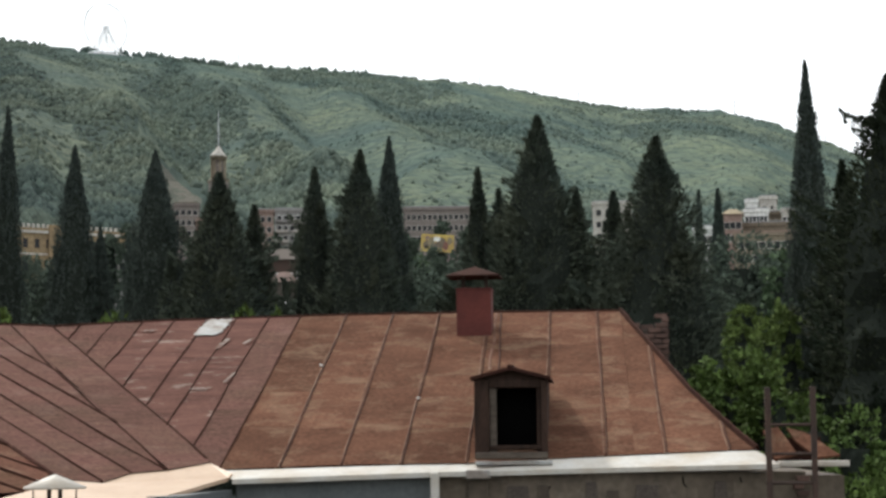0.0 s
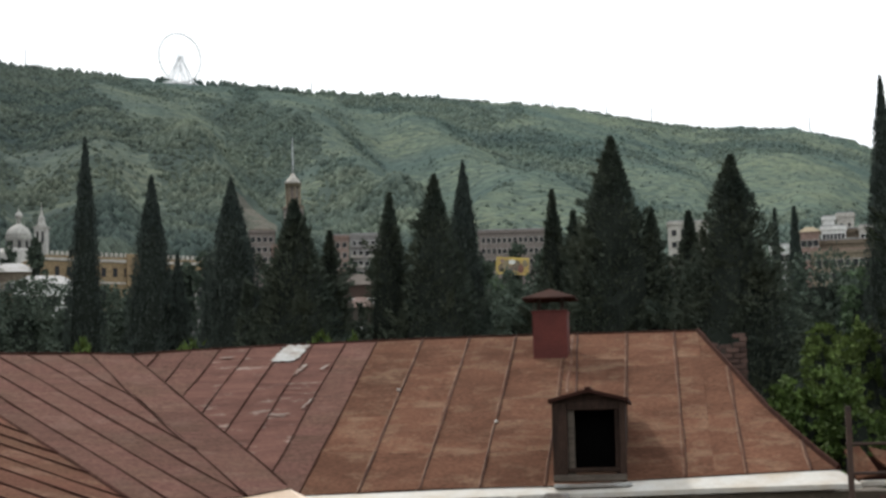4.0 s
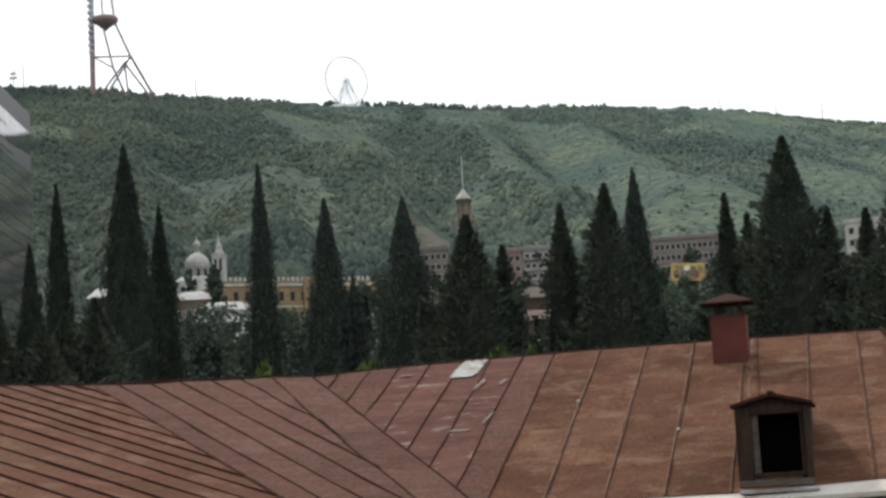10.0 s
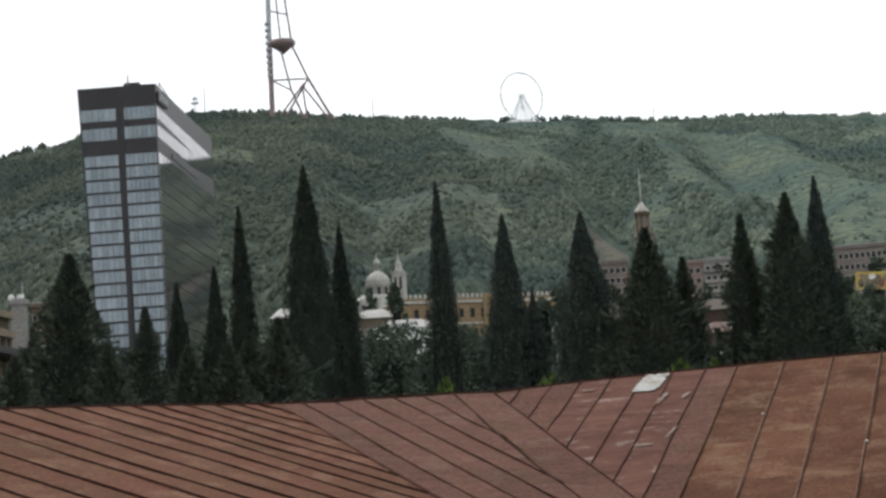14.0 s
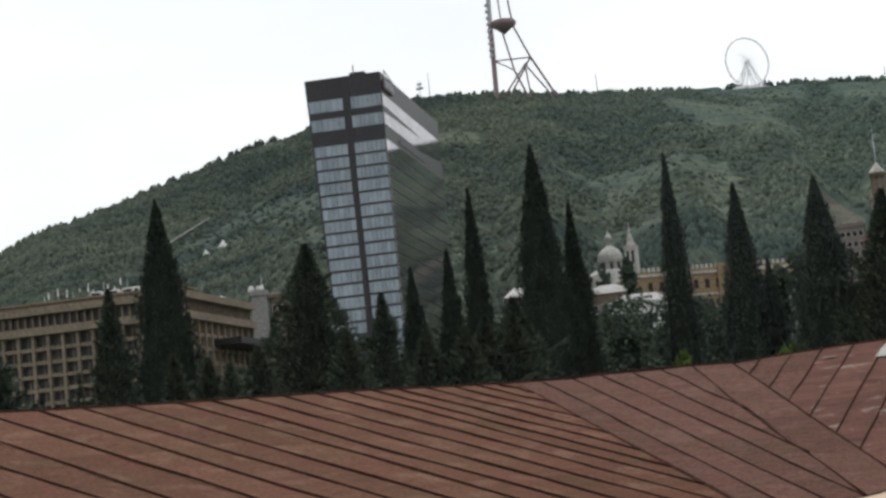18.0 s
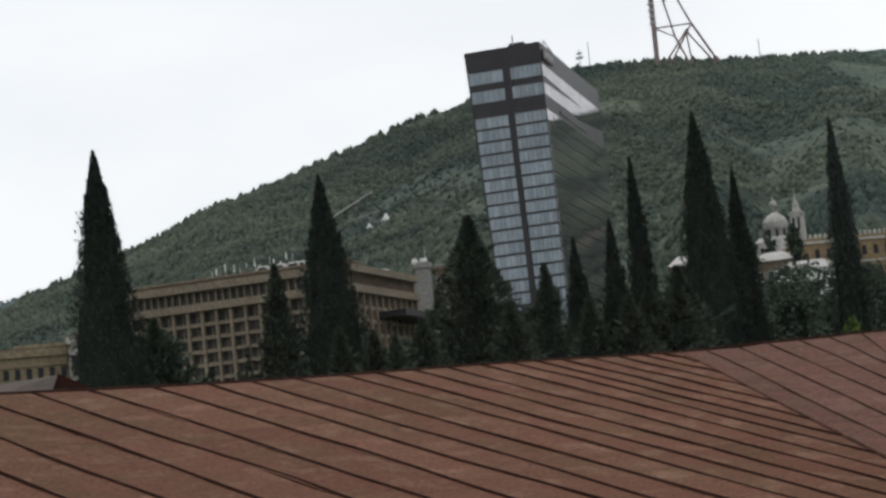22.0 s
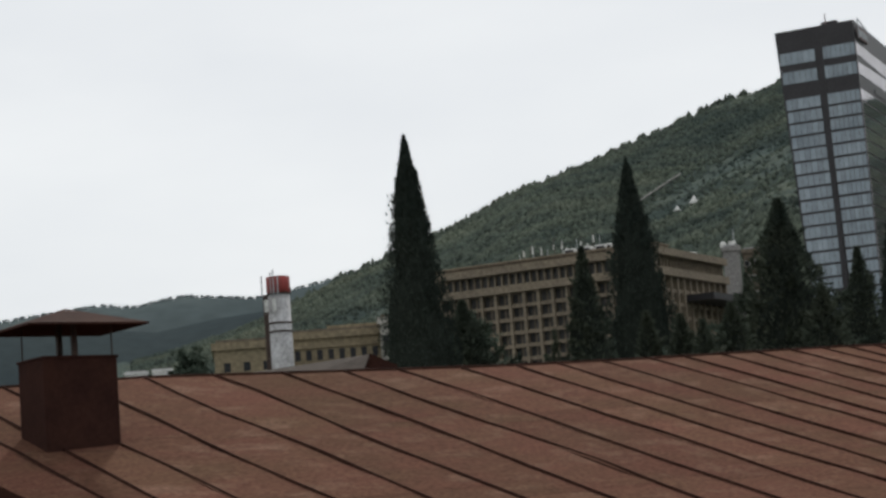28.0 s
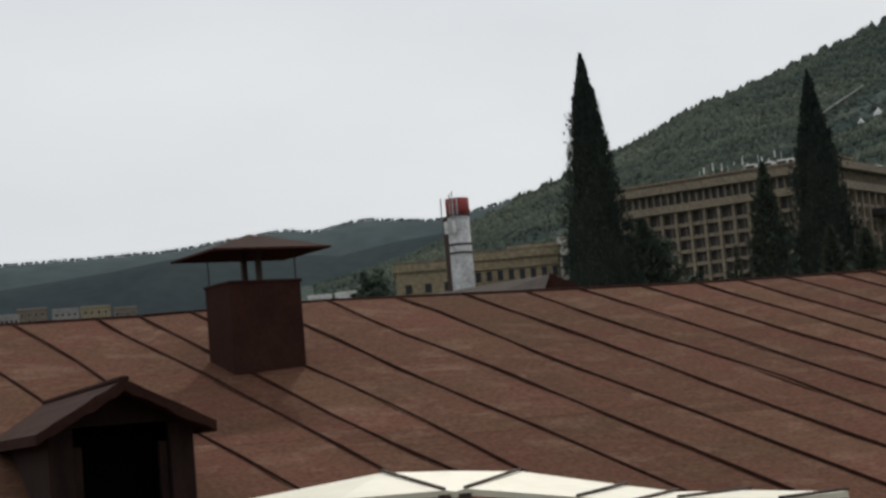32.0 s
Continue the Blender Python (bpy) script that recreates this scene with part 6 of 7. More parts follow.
plan = [(0.0, 0.0), (hw, 0.0), (hw + sx_ * hl, sy_ * hl), (sx_ * hl, sy_ * hl)]
lo = [bm.verts.new((x + (LEAN if i in (0, 3) else 0), y, 0)) for i, (x, y) in enumerate(plan)]
hi = [bm.verts.new((x, y, hh)) for x, y in plan]
bm.faces.new(lo[::-1]), bm.faces.new(hi)
for i in range(4):
    j = (i + 1) % 4
    bm.faces.new((lo[i], lo[j], hi[j], hi[i]))
part("body", bm, M_HOTELDARK, hot, "dark brown clad body")


def front_x(z):
    return LEAN * (1 - z / hh)


levels = [hh - 8.0, hh - 12.5] + [hh - 18.6 - i * 3.0 for i in range(20)]
for i, z in enumerate(levels):
    h = 2.8 if i < 2 else 2.46
    x_l, x_m, x_n = front_x(z) + 0.35, front_x(z) + (hw - front_x(z)) * 0.475, front_x(z) + (hw - front_x(z)) * 0.56
    for a, b, n in ((x_l, x_m, 6), (x_n, hw - 0.15, 7)):
        for k in range(n):
            xa, xb = a + (b - a) * k / n, a + (b - a) * (k + 1) / n
            part("pane", box((xa + 0.04, -0.12, z), (xb - 0.04, 0.05, z + h)), M_HOTELGLASS, hot)
bm = box((0, 0, 0), (1.1, 0.5, hh - 3))
part("slot", bm, M_HOTELDARK, hot, m=Matrix.Translation((hw * 0.475 + LEAN * 0.3, -0.2, 0)))
# side glazing: floors of dark mirror glass with two pale upper bands
ms = facing(Vector((hw, 0, 0)), Vector((hw + sx_ * hl, sy_ * hl, 0)))
n = 22
for k in range(n):
    xa, xb, f = hl * k / n + 0.2, hl * (k + 1) / n - 0.2, (k + 0.5) / n
    top_z, low_z, gap = levels[0] + 2.7, levels[1] + 1.5 * max(0.0, (f - 0.6) / 0.4), 1.75 * (1 - f / 0.62)
    if gap > 0.12:
        split = (top_z + low_z) / 2
        spans = [(split + gap / 2, top_z), (low_z, split - gap / 2)]
    else:
        spans = [(low_z, top_z)]
    for z in levels[2:]:
        spans.append((z, z + 2.6))
    for z0, z1 in spans:
        part("pane", box((xa, -0.12, z0), (xb, 0.05, z1)), M_HOTELSIDE, hot, m=ms)
part("louvre_slot", box((hl * 0.22, -0.16, hh - 14.9), (hl * 0.66, 0.05, hh - 14.0)), M_HOTELDARK, hot, "dark louvred slot in the cladding", m=ms)
for k in range(5):
    part("sign_bar", box((2.0 + k * 1.7, -0.75, hh - 3.6 + 0.25 * (k % 2)), (3.1 + k * 1.7, -0.6, hh - 1.9)), M_STEELPALE, hot, m=ms)
part("sign_frame", tube([(1.2, -0.7, hh - 4.2), (1.2, -0.7, hh + 0.4), (10.8, -0.7, hh - 1.0)], 0.14, 5), M_STEELPALE, hot, m=ms)
part("roof_sign", box((1.5, -0.6, hh - 4.0), (10.5, -0.2, hh - 1.4)), M_STEEL, hot, "dark rooftop sign shape", m=ms)
part("roof_plant", box((hw * 0.55, 4, hh), (hw * 0.75, 8, hh + 1.6)), M_HOTELDARK, hot)
part("roof_mast", tube([(hw * 0.62, 3, hh), (hw * 0.62, 3, hh + 3.2)], 0.15, 5), M_STEEL, hot)

# ---- columned government building ----
gc, gl, gr = polar(28.57, 0, 300), polar(36.2, 0, 318), polar(26.5, 0, 328)
G_TOP, G_BASE = EYE.z + 300 * math.tan(radians(7.10)), 8.0
gov = thing("columned_building", "large brown tuff office building with column grid and deep cornices", "building", facing(gl, gc, G_BASE))
gw, gs, gh = (gc - gl).length, (gr - gc).length, G_TOP - G_BASE
gx = (gc - gl).normalized()
gy = Vector((-gx.y, gx.x, 0))
gside = (gr - gc).normalized()
mg = facing(Vector((gw, 0, 0)), Vector((gw + gside.dot(gx) * gs, gside.dot(gy) * gs, 0)))
bm = bmesh.new()
plan = [(0, 0.8), (gw - 0.8, 0.8), (gw + gside.dot(gx) * gs - 0.8, gside.dot(gy) * gs), (gside.dot(gx) * gs, gside.dot(gy) * gs)]
lo, hi = [bm.verts.new((x, y, -10)) for x, y in plan], [bm.verts.new((x, y, gh - 0.5)) for x, y in plan]
bm.faces.new(lo[::-1]), bm.faces.new(hi)
for i in range(4):
    j = (i + 1) % 4
    bm.faces.new((lo[i], lo[j], hi[j], hi[i]))
part("body", bm, M_TUFF, gov)
for mm, ww, bays in ((Matrix(), gw, 17), (mg, gs, 11)):
    part("cornice", box((-0.4, -0.8, gh - 1.2), (ww + 0.4, 1.0, gh)), M_TUFFPALE, gov, m=mm)
    part("cornice", box((-0.4, -0.9, gh - 4.6), (ww + 0.4, 1.0, gh - 3.3)), M_TUFFPALE, gov, m=mm)
    for k in range(bays * 2 + 1):
        x = ww * k / (bays * 2)
        part("attic_pier", box((x - 0.13, 0.1, gh - 3.3), (x + 0.13, 0.8, gh - 1.2)), M_TUFFPALE, gov, m=mm)
    for k in range(bays + 1):
        x = ww * k / bays
        part("column", box((x - 0.25, -0.35, -4), (x + 0.25, 0.8, gh - 4.6)), M_TUFFPALE, gov, m=mm)
    for j in range(6):
        z = gh - 6.8 - j * 2.27
        part("spandrel", box((0, -0.05, z - 0.4), (ww, 0.8, z + 0.22)), M_TUFFPALE, gov, m=mm)
    n = bays * 2
    me_p = bpy.data.meshes.new("pane")
    bm = box((0, 0, 0), (ww / n * 0.70, 0.06, 1.75))
    bm.to_mesh(me_p), bm.free()
    me_p.materials.append(M_PANE_GREY)
    for j in range(6):
        for k in range(n):
            part("pane", me_p, None, gov, m=mm @ Matrix.Translation((ww * (k + 0.15) / n, 0.72, gh - 6.65 - j * 2.27)))
    part("attic_glazing", box((0.3, 0.70, gh - 3.1), (ww - 0.3, 0.78, gh - 1.4)), M_PANE_GREY, gov, m=mm)
part("roof_tank", box((gs * 0.72, 2.0, gh), (gs * 0.72 + 3.0, 4.0, gh + 1.1), bevel=0.3), M_WHITEB, gov, "white rounded roof tank", m=mg)
part("setback_roof", box((0.6, 2.2, gh - 0.6), (gw - 0.8, 9.0, gh + 0.85)), M_TUFF, gov)
part("setback_cornice", box((0.3, 1.9, gh + 0.85), (gw - 0.5, 9.3, gh + 1.15)), M_TUFFPALE, gov)
part("glazed_base", box((gw * 0.42, -0.9, gh - 19.6), (gw * 0.66, -0.3, gh - 18.0)), M_HOTELGLASS, gov, "glazed ground-floor lobby")
part("dark_base", box((0, -0.8, -4), (gw, 0.0, gh - 18.0)), M_HOTELDARK, gov)
part("low_canopy", box((12, -5, -0.9), (gs + 32, 4, 0.2)), M_HOTELDARK, gov, "dark flat canopy roof", m=mg @ Matrix.Translation((0, 0, gh - 7.6)))
ant = random.Random(31)
for i in range(19):
    x, h, y = 16.5 + i * 0.72 + ant.uniform(-0.3, 0.3), ant.uniform(1.2, 3.4), ant.uniform(5.0, 8.0)
    x = gw * x / 40
    part("antenna", tube([(x, y, gh + 1.1), (x, y, gh + 1.1 + h)], 0.055, 5), M_IRON if i % 3 else M_STEELPALE, gov)
    if i % 2:
        z = gh + 1.1 + h * ant.uniform(0.45, 0.6)
        part("antenna_panel", box((x - 0.09, y - 0.3, z), (x + 0.09, y - 0.1, z + ant.uniform(0.6, 1.3))), M_WHITEB, gov)
for x, w in ((24.6, 2.0), (26.9, 2.4), (29.6, 2.1), (31.4, 1.2)):
    part("roof_unit", box((gw * x / 40, 3.4, gh + 1.1), (gw * x / 40 + w, 5.0, gh + 2.0), bevel=0.15), M_WHITEB, gov)
    part("roof_unit_grille", box((gw * x / 40 + 0.25, 3.36, gh + 1.3), (gw * x / 40 + w - 0.25, 3.42, gh + 1.75)), M_HOTELDARK, gov)

# ---- red and white stack ----
st = polar(40.38, 3.0, 150)
stack = thing("striped_stack", "white metal stack with a red head, ladder cage and antennas", "stack", Matrix.Translation(st))
z_top = 150 * (math.tan(radians(7.08)) - math.tan(radians(3.0)))
part("shaft", lathe([(0.95, -6), (0.9, z_top - 1.35)], 24), M_STACKWHITE, stack)
part("red_head", lathe([(0.9, z_top - 1.35), (0.98, z_top - 1.3), (0.98, z_top - 0.02), (0.8, z_top)], 24), M_STACKRED, stack, "red painted head")
for z in (z_top - 3.9, z_top - 4.6, z_top - 1.5):
    part("band", lathe([(0.97, z), (1.0, z + 0.02), (1.0, z + 0.12), (0.97, z + 0.14)], 24), M_IRON, stack)
part("cable_ladder", box((-1.2, -0.6, -4), (-0.6, -0.2, z_top - 1.4)), M_IRON, stack)
for x, z in ((-0.95, 0.1), (0.0, 0.3), (0.75, 0.0), (0.3, 0.5)):
    part("antenna", tube([(x, -0.95, z_top - 1.6), (x, -0.95, z_top + z)], 0.06, 5), M_STEELPALE, stack)
for x in (-0.5, 0.35):
    part("antenna_panel", box((x - 0.13, -1.12, z_top - 2.9), (x + 0.13, -0.95, z_top - 1.9)), M_WHITEB, stack)
# small gabled roof behind the near ridge
hp, hq = polar(40.0, 4.0, 31), polar(37.1, 4.0, 31)
hut = thing("outbuilding", "low outbuilding with a faded brown gabled roof", "shed", facing(hp, hq, 0))
hutw = (hq - hp).length
part("wall", box((0.1, 0.15, 0), (hutw - 0.1, 1.4, 8.55)), M_PLASTER, hut)
bm = bmesh.new()
v = [bm.verts.new(p) for p in ((-1.2, 0, 8.73), (hutw * 0.64, 0.0, 8.885), (hutw * 0.80, 0.0, 8.93), (hutw * 0.78, 1.5, 8.93), (-1.2, 1.5, 8.73), (hutw + 0.1, 0.0, 8.70), (hutw + 0.1, 1.5, 8.70))]
for f in ((0, 1, 2, 3, 4), (2, 5, 6, 3), (0, 4, 6, 5, 1)):
    bm.faces.new([v[i] for i in f])
part("roof", bm, M_RUST_B, hut, "faded brown tin roof")
bm = bmesh.new()
v = [bm.verts.new(p) for p in ((-1.2, -0.9, 8.25), (hutw * 0.62, -0.9, 8.25), (hutw * 0.795, -0.03, 8.925), (-1.2, -0.03, 8.725))]
bm.faces.new(v)
ex_g = bmesh.ops.extrude_face_region(bm, geom=bm.faces[:])
bmesh.ops.translate(bm, verts=[q for q in ex_g["geom"] if isinstance(q, bmesh.types.BMVert)], vec=(0, 0.03, -0.03))
part("front_slope", bm, M_MORTAR, hut, "faded grey-brown tin slope")
bm = bmesh.new()
v = [bm.verts.new(p) for p in ((hutw * 0.60, -0.02, 8.60), (hutw + 0.14, -0.02, 8.60), (hutw + 0.14, -0.02, 8.71), (hutw * 0.80, -0.02, 8.945), (hutw * 0.66, -0.02, 8.80))]
bm.faces.new(v)
ex_g = bmesh.ops.extrude_face_region(bm, geom=bm.faces[:])
bmesh.ops.translate(bm, verts=[q for q in ex_g["geom"] if isinstance(q, bmesh.types.BMVert)], vec=(0, 0.06, 0))
part("gable", bm, M_CHIM_BROWN, hut, "dark reddish gable end")

# ---- on the hill ----
# television mast
tb = polar(17.4, 12.2, 2180)
mast = thing("television_mast", "tall red and white lattice television mast on the crest", "mast", facing(polar(18.15, 0, 2180), polar(16.2, 0, 2180), 0) @ Matrix.Translation((0, 0, tb.z)))


def mz(el, r=2180):
    return EYE.z + r * math.tan(radians(el)) - tb.z


def mx(az, r=2180):
    return (18.15 - az) * r / 57.3


zb, zn, zp, zt = mz(12.2), mz(13.31), mz(14.32), mz(17.5)
part("main_shaft", tube([(mx(18.15), 0, zb - 12), (mx(18.13), 0, zn), (mx(18.12), 0, zp + 6)], 3.2, 10), M_STEEL, mast, "dull red tubular leg")
part("upper_shaft", tube([(mx(18.12), 0, zp + 4), (mx(18.05), 0, zt)], 3.0, 10), M_STEELPALE, mast)
for a, b, rad in (((mx(16.2), zb - 10), (mx(16.95), zn), 1.6), ((mx(16.95), zn), (mx(17.4), zp), 1.3), ((mx(17.1), zb - 8), (mx(17.5), zn - 14), 1.4), ((mx(17.9), zb), (mx(17.1), zn - 6), 1.2), ((mx(17.7), zb), (mx(16.95), zn), 1.2),
                   ((mx(17.5), zn - 14), (mx(17.75), zp - 8), 1.2), ((mx(18.1), zn), (mx(16.95), zn), 1.0), ((mx(18.1), zn), (mx(17.5), zn - 14), 0.9), ((mx(16.3), zb - 10), (mx(17.15), zn - 8), 1.2), ((mx(17.05), zb - 6), (mx(17.15), zn - 8), 1.1),
                   ((mx(17.4), zp), (mx(17.75), zt), 1.2), ((mx(17.75), zp), (mx(17.95), zt), 1.0), ((mx(17.5), zp + 40), (mx(18.1), zp + 46), 0.9)):
    part("strut", tube([(a[0], 3, a[1]), (b[0], 2, b[1])], rad, 6), M_STEEL, mast)
part("platform", lathe([(1.0, -9), (8.0, -3), (15.5, 2), (15.5, 7), (14, 8)], 12), M_STEEL, mast, "dark inverted-cone platform", m=Matrix.Translation((mx(17.7), 3, zp)))
for i in range(9):
    part("drum", lathe([(4.0, 0), (4.0, 3)], 10), M_STEELPALE, mast, m=Matrix.Translation((mx(18.14), 0, zn + 4 + i * 8)))
# big wheel
wc = polar(10.21, 12.32, 2290)
wheel = thing("big_wheel", "large white observation wheel on the crest", "ferris wheel", facing(polar(10.9, 0, 2290), polar(9.5, 0, 2290), 0))
wheel.matrix_basis = Matrix.Translation(wc) @ pose(0, 0, 0, 0, 0, 42)
WR = 2290 * math.tan(radians(0.76))
bm = bmesh.new()
for off in (-1.2, 1.2):
    n = 64
    add_tube(bm, [(WR * math.cos(i * math.tau / n), off, WR * math.sin(i * math.tau / n)) for i in range(n + 1)], 0.32, 5)
part("rim", bm, M_WHEEL, wheel)
for i in range(42):
    a = i * math.tau / 42
    part("cabin", lathe([(0.6, -1.2), (1.1, -0.7), (1.1, 0.6), (0.5, 1.2)], 8), M_STEELPALE if i % 2 else M_WHEEL, wheel, m=Matrix.Translation((WR * 1.03 * math.cos(a), 0, WR * 1.03 * math.sin(a))))
for i in range(42):
    a = i * math.tau / 42
    part("spoke", tube([(0, 0, 0), (WR * math.cos(a), 0, WR * math.sin(a))], 0.15, 4), M_WHEEL, wheel)
part("hub", tube([(0, -5, 0), (0, 5, 0)], 2.0, 10), M_WHEEL, wheel)
for x in (-20, -12, 12, 20):
    for y in (-6, 6):
        part("support_leg", tube([(x, y * 1.6, -WR - 10), (0, y * 0.6, 0)], 0.9, 6), M_WHEEL, wheel)
part("base", box((-24, -12, -WR - 14), (24, 12, -WR - 3)), M_WHEEL, wheel)
# thin masts on the crest
for az, el0, el1 in ((20.26, 12.3, 13.15), (20.56, 12.3, 12.95), (14.96, 11.9, 12.55), (-9.46, 9.6, 9.95), (-4.6, 10.1, 10.6), (-1.5, 10.6, 10.95), (-3.2, 10.3, 10.62), (6.1, 11.3, 11.62), (-12.2, 8.6, 9.0)):
    r = crest_range(az) - 4
    p = polar(az, el0, r)
    mst = thing("radio_mast", "thin pale radio mast on the crest", "mast", Matrix.Translation((p.x, p.y, p.z - 6)), "radio masts")
    hgt = r * (math.tan(radians(el1)) - math.tan(radians(el0))) + 6
    part("pole", tube([(0, 0, 0), (0, 0, hgt)], [0.8, 0.45], 6), M_STEELPALE, mst)
    if abs(az - 20.56) < 0.1:
        part("crossbar", box((-5, -0.4, hgt * 0.62), (5, 0.4, hgt * 0.72)), M_STEELPALE, mst), part("crossbar", box((-3.5, -0.4, hgt * 0.8), (3.5, 0.4, hgt * 0.88)), M_STEELPALE, mst)
# white tent roofs and the cableway track on the slope


def on_hill(az, el):
    """Where the line of sight at that bearing and angle meets the hillside."""
    r = 450.0
    while r < 3900 and EYE.z + r * math.tan(radians(el)) > terrain(az, r):
        r += 4
    return r


for az, el, s in ((27.17, 8.24, 0.17), (27.72, 8.07, 0.11)):
    r = on_hill(az, el)
    p = polar(az, el, r)
    w = r * s / 57.3
    p = polar(az, el + 0.05, r - 30)
    tent = thing("tent_roof", "white pointed tent roof on the wooded slope", "pavilion", Matrix.Translation((p.x, p.y, p.z)), "tent roofs")
    part("canvas", lathe([(w, 0.0), (w * 0.9, w * 0.3), (w * 0.35, w * 1.0), (0.1, w * 1.6)], 8), M_WHITEB, tent)
    part("post", tube([(0, 0, -6), (0, 0, w * 1.6)], 0.3, 6), M_STEEL, tent)
pts = []
for i in range(14):
    az, el = 28.95 - i * 0.11, 8.44 + i * 0.058
    r = on_hill(az, el)
    pts.append(polar(az, el, r - 8) + Vector((0, 0, 2)))
track = thing("funicular_track", "pale straight funicular track climbing the slope", "railway")
part("trackbed", tube(pts, 0.7, 6), M_GREYB, track)
# bare scree below the spire
bm = bmesh.new()
rows_s = []
for i in range(9):
    t = i / 8
    az_a, az_b = 8.52 - 0.36 * t, 8.46 - 1.5 * t
    el = 8.14 - 1.4 * t
    row = []
    for k in range(5):
        az = az_a + (az_b - az_a) * k / 4 + (rr.uniform(-0.1, 0.1) if k in (0, 4) else 0)
        r = on_hill(az, el) - 14
        row.append(bm.verts.new(polar(az, el, r) + Vector((0, 0, 1.0 + rr.uniform(-0.4, 0.4)))))
    rows_s.append(row)
for a, b in zip(rows_s, rows_s[1:]):
    for k in range(4):
        bm.faces.new((a[k], b[k], b[k + 1], a[k + 1]))
scree = part("bare_slope", bm, M_SCREE)
tagged(scree, "bare pale earth slope on the hillside", "earth slope", kind="stuff")

# ---- broad trees and shrubs ----
for i, (az, el, r, w, mm, label, cnt) in enumerate((
        (-9.5, 4.05, 48, 1.15, M_LIME, "bright green broadleaf tree between the conifers", 9000), (-10.9, 3.95, 50, 1.2, M_LIME, "bright green broadleaf tree between the conifers", 9000), (-10.2, 3.5, 47, 1.1, M_LIME, "bright green broadleaf tree between the conifers", 8000), (-9.6, 5.5, 110, 7.0, M_LEAF_DULL, "dull green broadleaf tree beyond the conifers", 7000),
        (-10.8, 5.25, 105, 3.4, M_LEAF_MID, "fresh green broadleaf tree beyond the conifers", 8000), (-11.2, 5.4, 125, 7.0, M_LEAF_DULL, "dull green broadleaf tree beyond the conifers", 7000), (14.7, 5.65, 130, 8.0, M_LEAF_DULL, "grey-green broadleaf tree below the church", 9000), (16.2, 5.35, 125, 6.5, M_LEAF_DULL, "grey-green broadleaf tree below the church", 7000),
        (-8.0, 5.75, 92, 3.4, M_LEAF_DULL, "dull green broadleaf tree beyond the conifers", 6000), (34.4, 5.95, 90, 3.2, M_LEAF_DULL, "dull green broadleaf tree before the columned building", 6000), (43.2, 4.95, 120, 3.6, M_LEAF_DULL, "round dark green tree beside the ochre house", 6000), (14.62, 6.7, 330, 4.0, M_LEAF_DULL, "dark tree in front of the church", 3500), (15.45, 6.5, 340, 5.0, M_LEAF_DULL, "dark tree in front of the church", 3500), (16.1, 6.3, 330, 6.0, M_LEAF_DULL, "dark tree in front of the church", 3500),
        (0.9, 6.2, 320, 5.0, M_LEAF_DULL, "dark tree behind the billboard", 3500), (-0.2, 6.3, 345, 5.0, M_LEAF_DULL, "dark tree behind the billboard", 3500), (-1.1, 6.15, 330, 6.0, M_LEAF_DULL, "dark tree behind the billboard", 3500), (0.45, 5.75, 140, 2.6, M_LEAF_MID, "grey-green broadleaf tree below the billboard", 7000), (0.0, 5.5, 120, 7.0, M_LEAF_DULL, "grey-green broadleaf tree below the billboard", 7000), (-0.9, 5.3, 130, 7.0, M_LEAF_DULL, "grey-green broadleaf tree below the billboard", 7000), (37.0, 4.7, 70, 3.0, M_LEAF_DULL, "dull green tree by the cypress", 4000), (12.3, 4.9, 110, 7.0, M_LEAF_DULL, "grey-green tree among the cypresses", 6000))):
    p = polar(az, el, r)
    foot = terrain(az, r)
    tree("broadleaf_tree", label, (p.x, p.y, foot), p.z - foot, w, "broad", mm, 200 + i, int(cnt * 1.3), 0.075 if r < 60 else 0.13 if r < 100 else 0.19 if r < 200 else 0.55, 0.25, "broadleaf trees")
town = random.Random(55)
for i in range(11):
    az = 2.4 + i * 0.86 + town.uniform(-0.2, 0.2)
    r = town.uniform(300, 400)
    p = polar(az, 6.12 + town.uniform(-0.15, 0.18), r)
    foot = terrain(az, r)
    tree("broadleaf_tree", "hazy green tree between the town houses", (p.x, p.y, foot), max(4.0, p.z - foot), town.uniform(4.5, 7.0), "broad", M_LEAF_DULL, 520 + i, 3500, 0.45, 0.2, "town trees")
fill = random.Random(77)
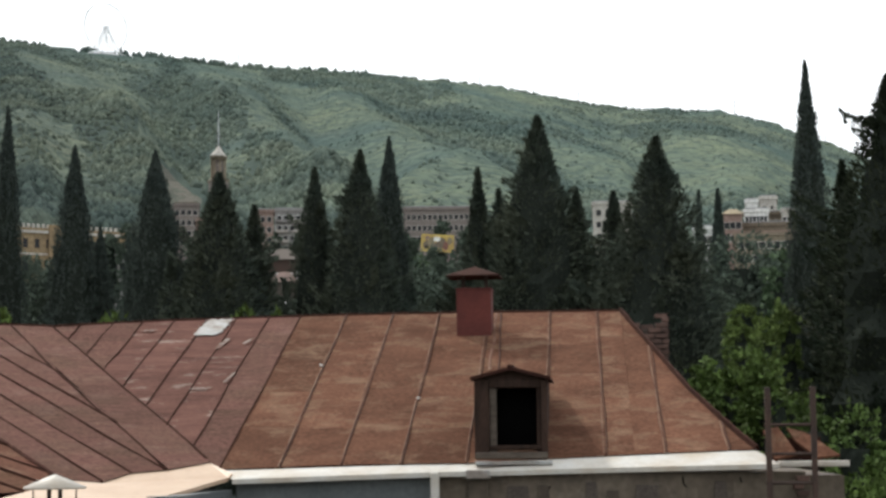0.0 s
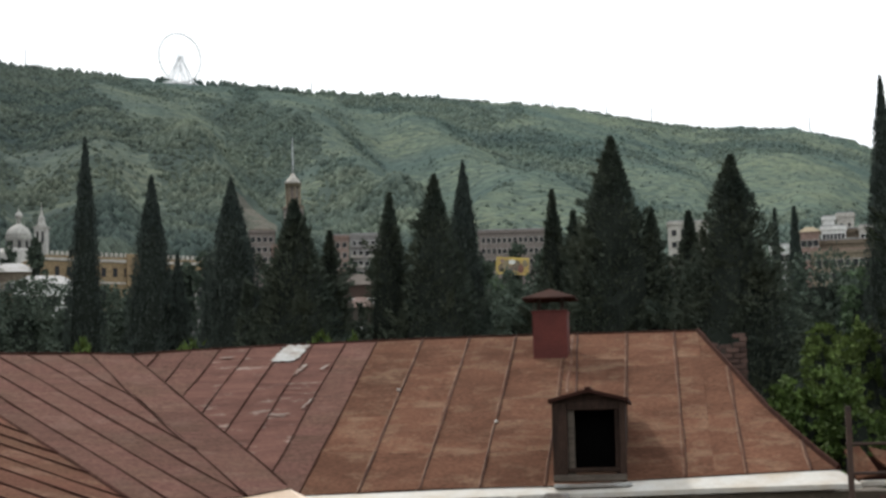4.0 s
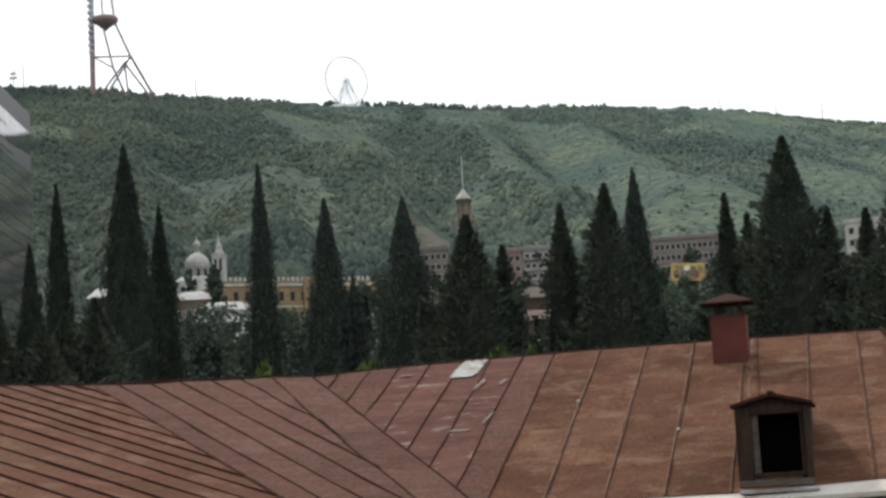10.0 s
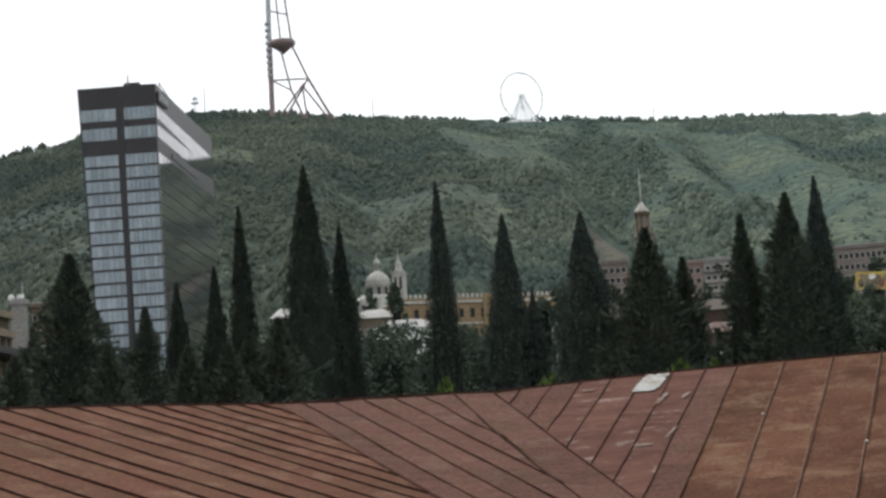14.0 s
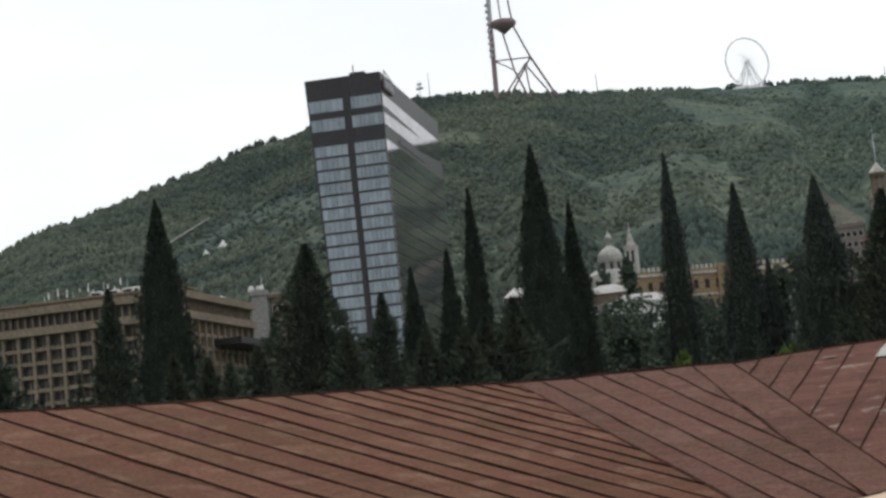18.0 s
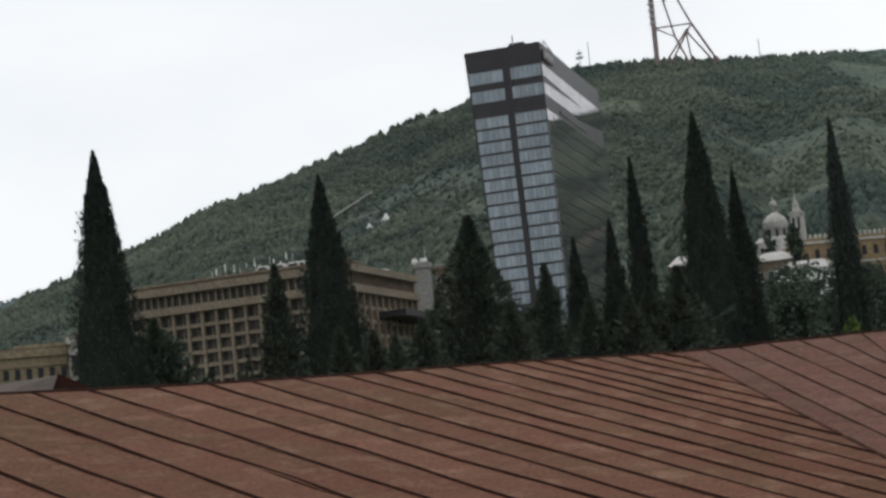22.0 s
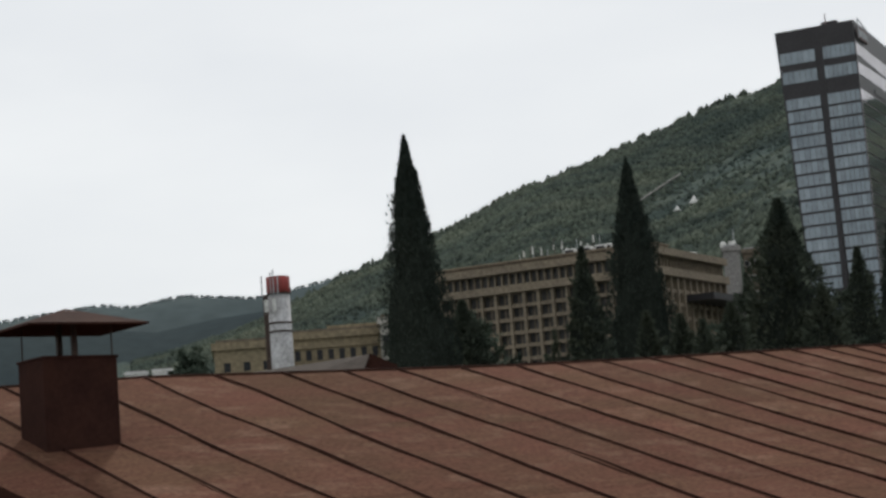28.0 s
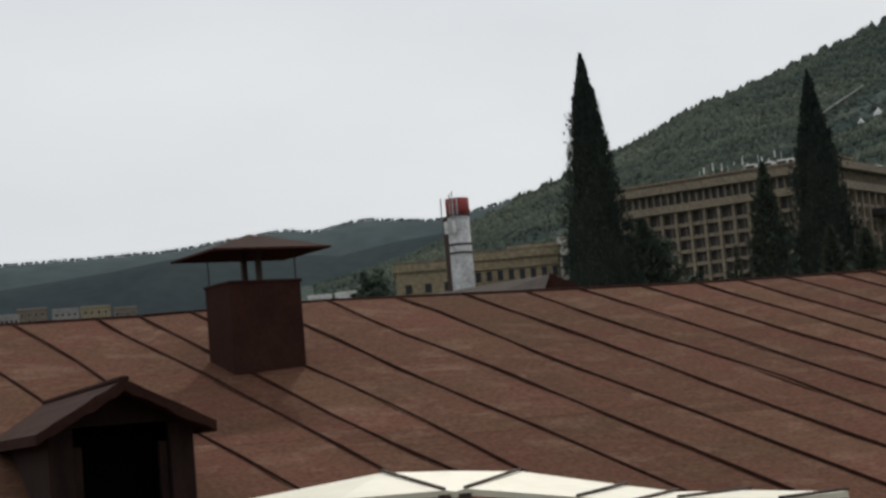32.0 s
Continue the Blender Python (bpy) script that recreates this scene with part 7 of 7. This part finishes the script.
for i in range(34):
    az = -8.0 + i * 1.29 + fill.uniform(-0.3, 0.3)
    r = fill.uniform(72, 100)
    gap = 1.7 if abs(az - 4.72) < 1.2 or abs(az - 9.65) < 0.9 else 0.0
    p = polar(az, -gap + float(np.interp(az, (-8, -6, -1.7, -1.2, 0.9, 1.3, 10.5, 12.2, 18, 29, 30.8, 34, 36), (5.0, 6.1, 6.2, 5.3, 5.3, 6.1, 5.9, 5.2, 5.0, 4.7, 3.9, 3.9, 4.4))) + fill.uniform(-0.35, 0.25), r)
    foot = terrain(az, r)
    tree("broadleaf_tree", "dark green tree filling the grove behind the conifers", (p.x, p.y, foot), p.z - foot, fill.uniform(2.8, 4.2), "broad", M_LEAF_DULL, 400 + i, 7500, 0.12, 0.2, "grove trees")
for i, (az, el, r, w, h) in enumerate(((-8.3, 2.5, 27.5, 0.7, 6), (-9.2, 2.2, 27, 1.0, 6), (-10.3, 2.1, 26.5, 1.1, 6), (-11.6, 1.1, 25, 1.1, 5.5), (-12.8, 0.55, 24.5, 1.1, 5), (-13.5, -1.0, 23.5, 1.3, 4.5), (-14.2, -0.9, 25, 1.6, 5))):
    p = polar(az, el, r)
    tree("leafy_shrub", "bright green leafy shrub growing beside the house", (p.x, p.y, 0), p.z, w * 1.3, "broad", M_LEAF, 300 + i, 11000, 0.056, 0.3, "leafy shrubs")
for az, el in ((5.9, 3.72), (9.9, 3.55), (13.2, 3.6), (4.9, 3.6)):
    p = polar(az, el, 28)
    tree("sapling", "thin bright green sapling tip above the ridge", (p.x, p.y, 0), p.z, 0.55, "cypress", M_LEAF, int(az * 10), 260, 0.12, 0.86, "saplings")

# ---- unseen pieces added at the viewpoint ----
tagged(part("balcony_floor", box((-1.6, -1.5, 4.75), (1.6, 0.7, 4.95)), M_PLASTER), "grey concrete balcony floor slab", "floor", kind="structure")
# unseen wall, sized to cut the sky light that reaches the roof
tagged(part("sky_blocker_wall", box((-9, -2.0, 0), (9, -1.5, 9.5)), M_PLASTER, m=pose(0, 0, 0, 0, 0, 18)), "plain unseen wall added behind the viewpoint to hold back sky light", "wall", kind="structure")
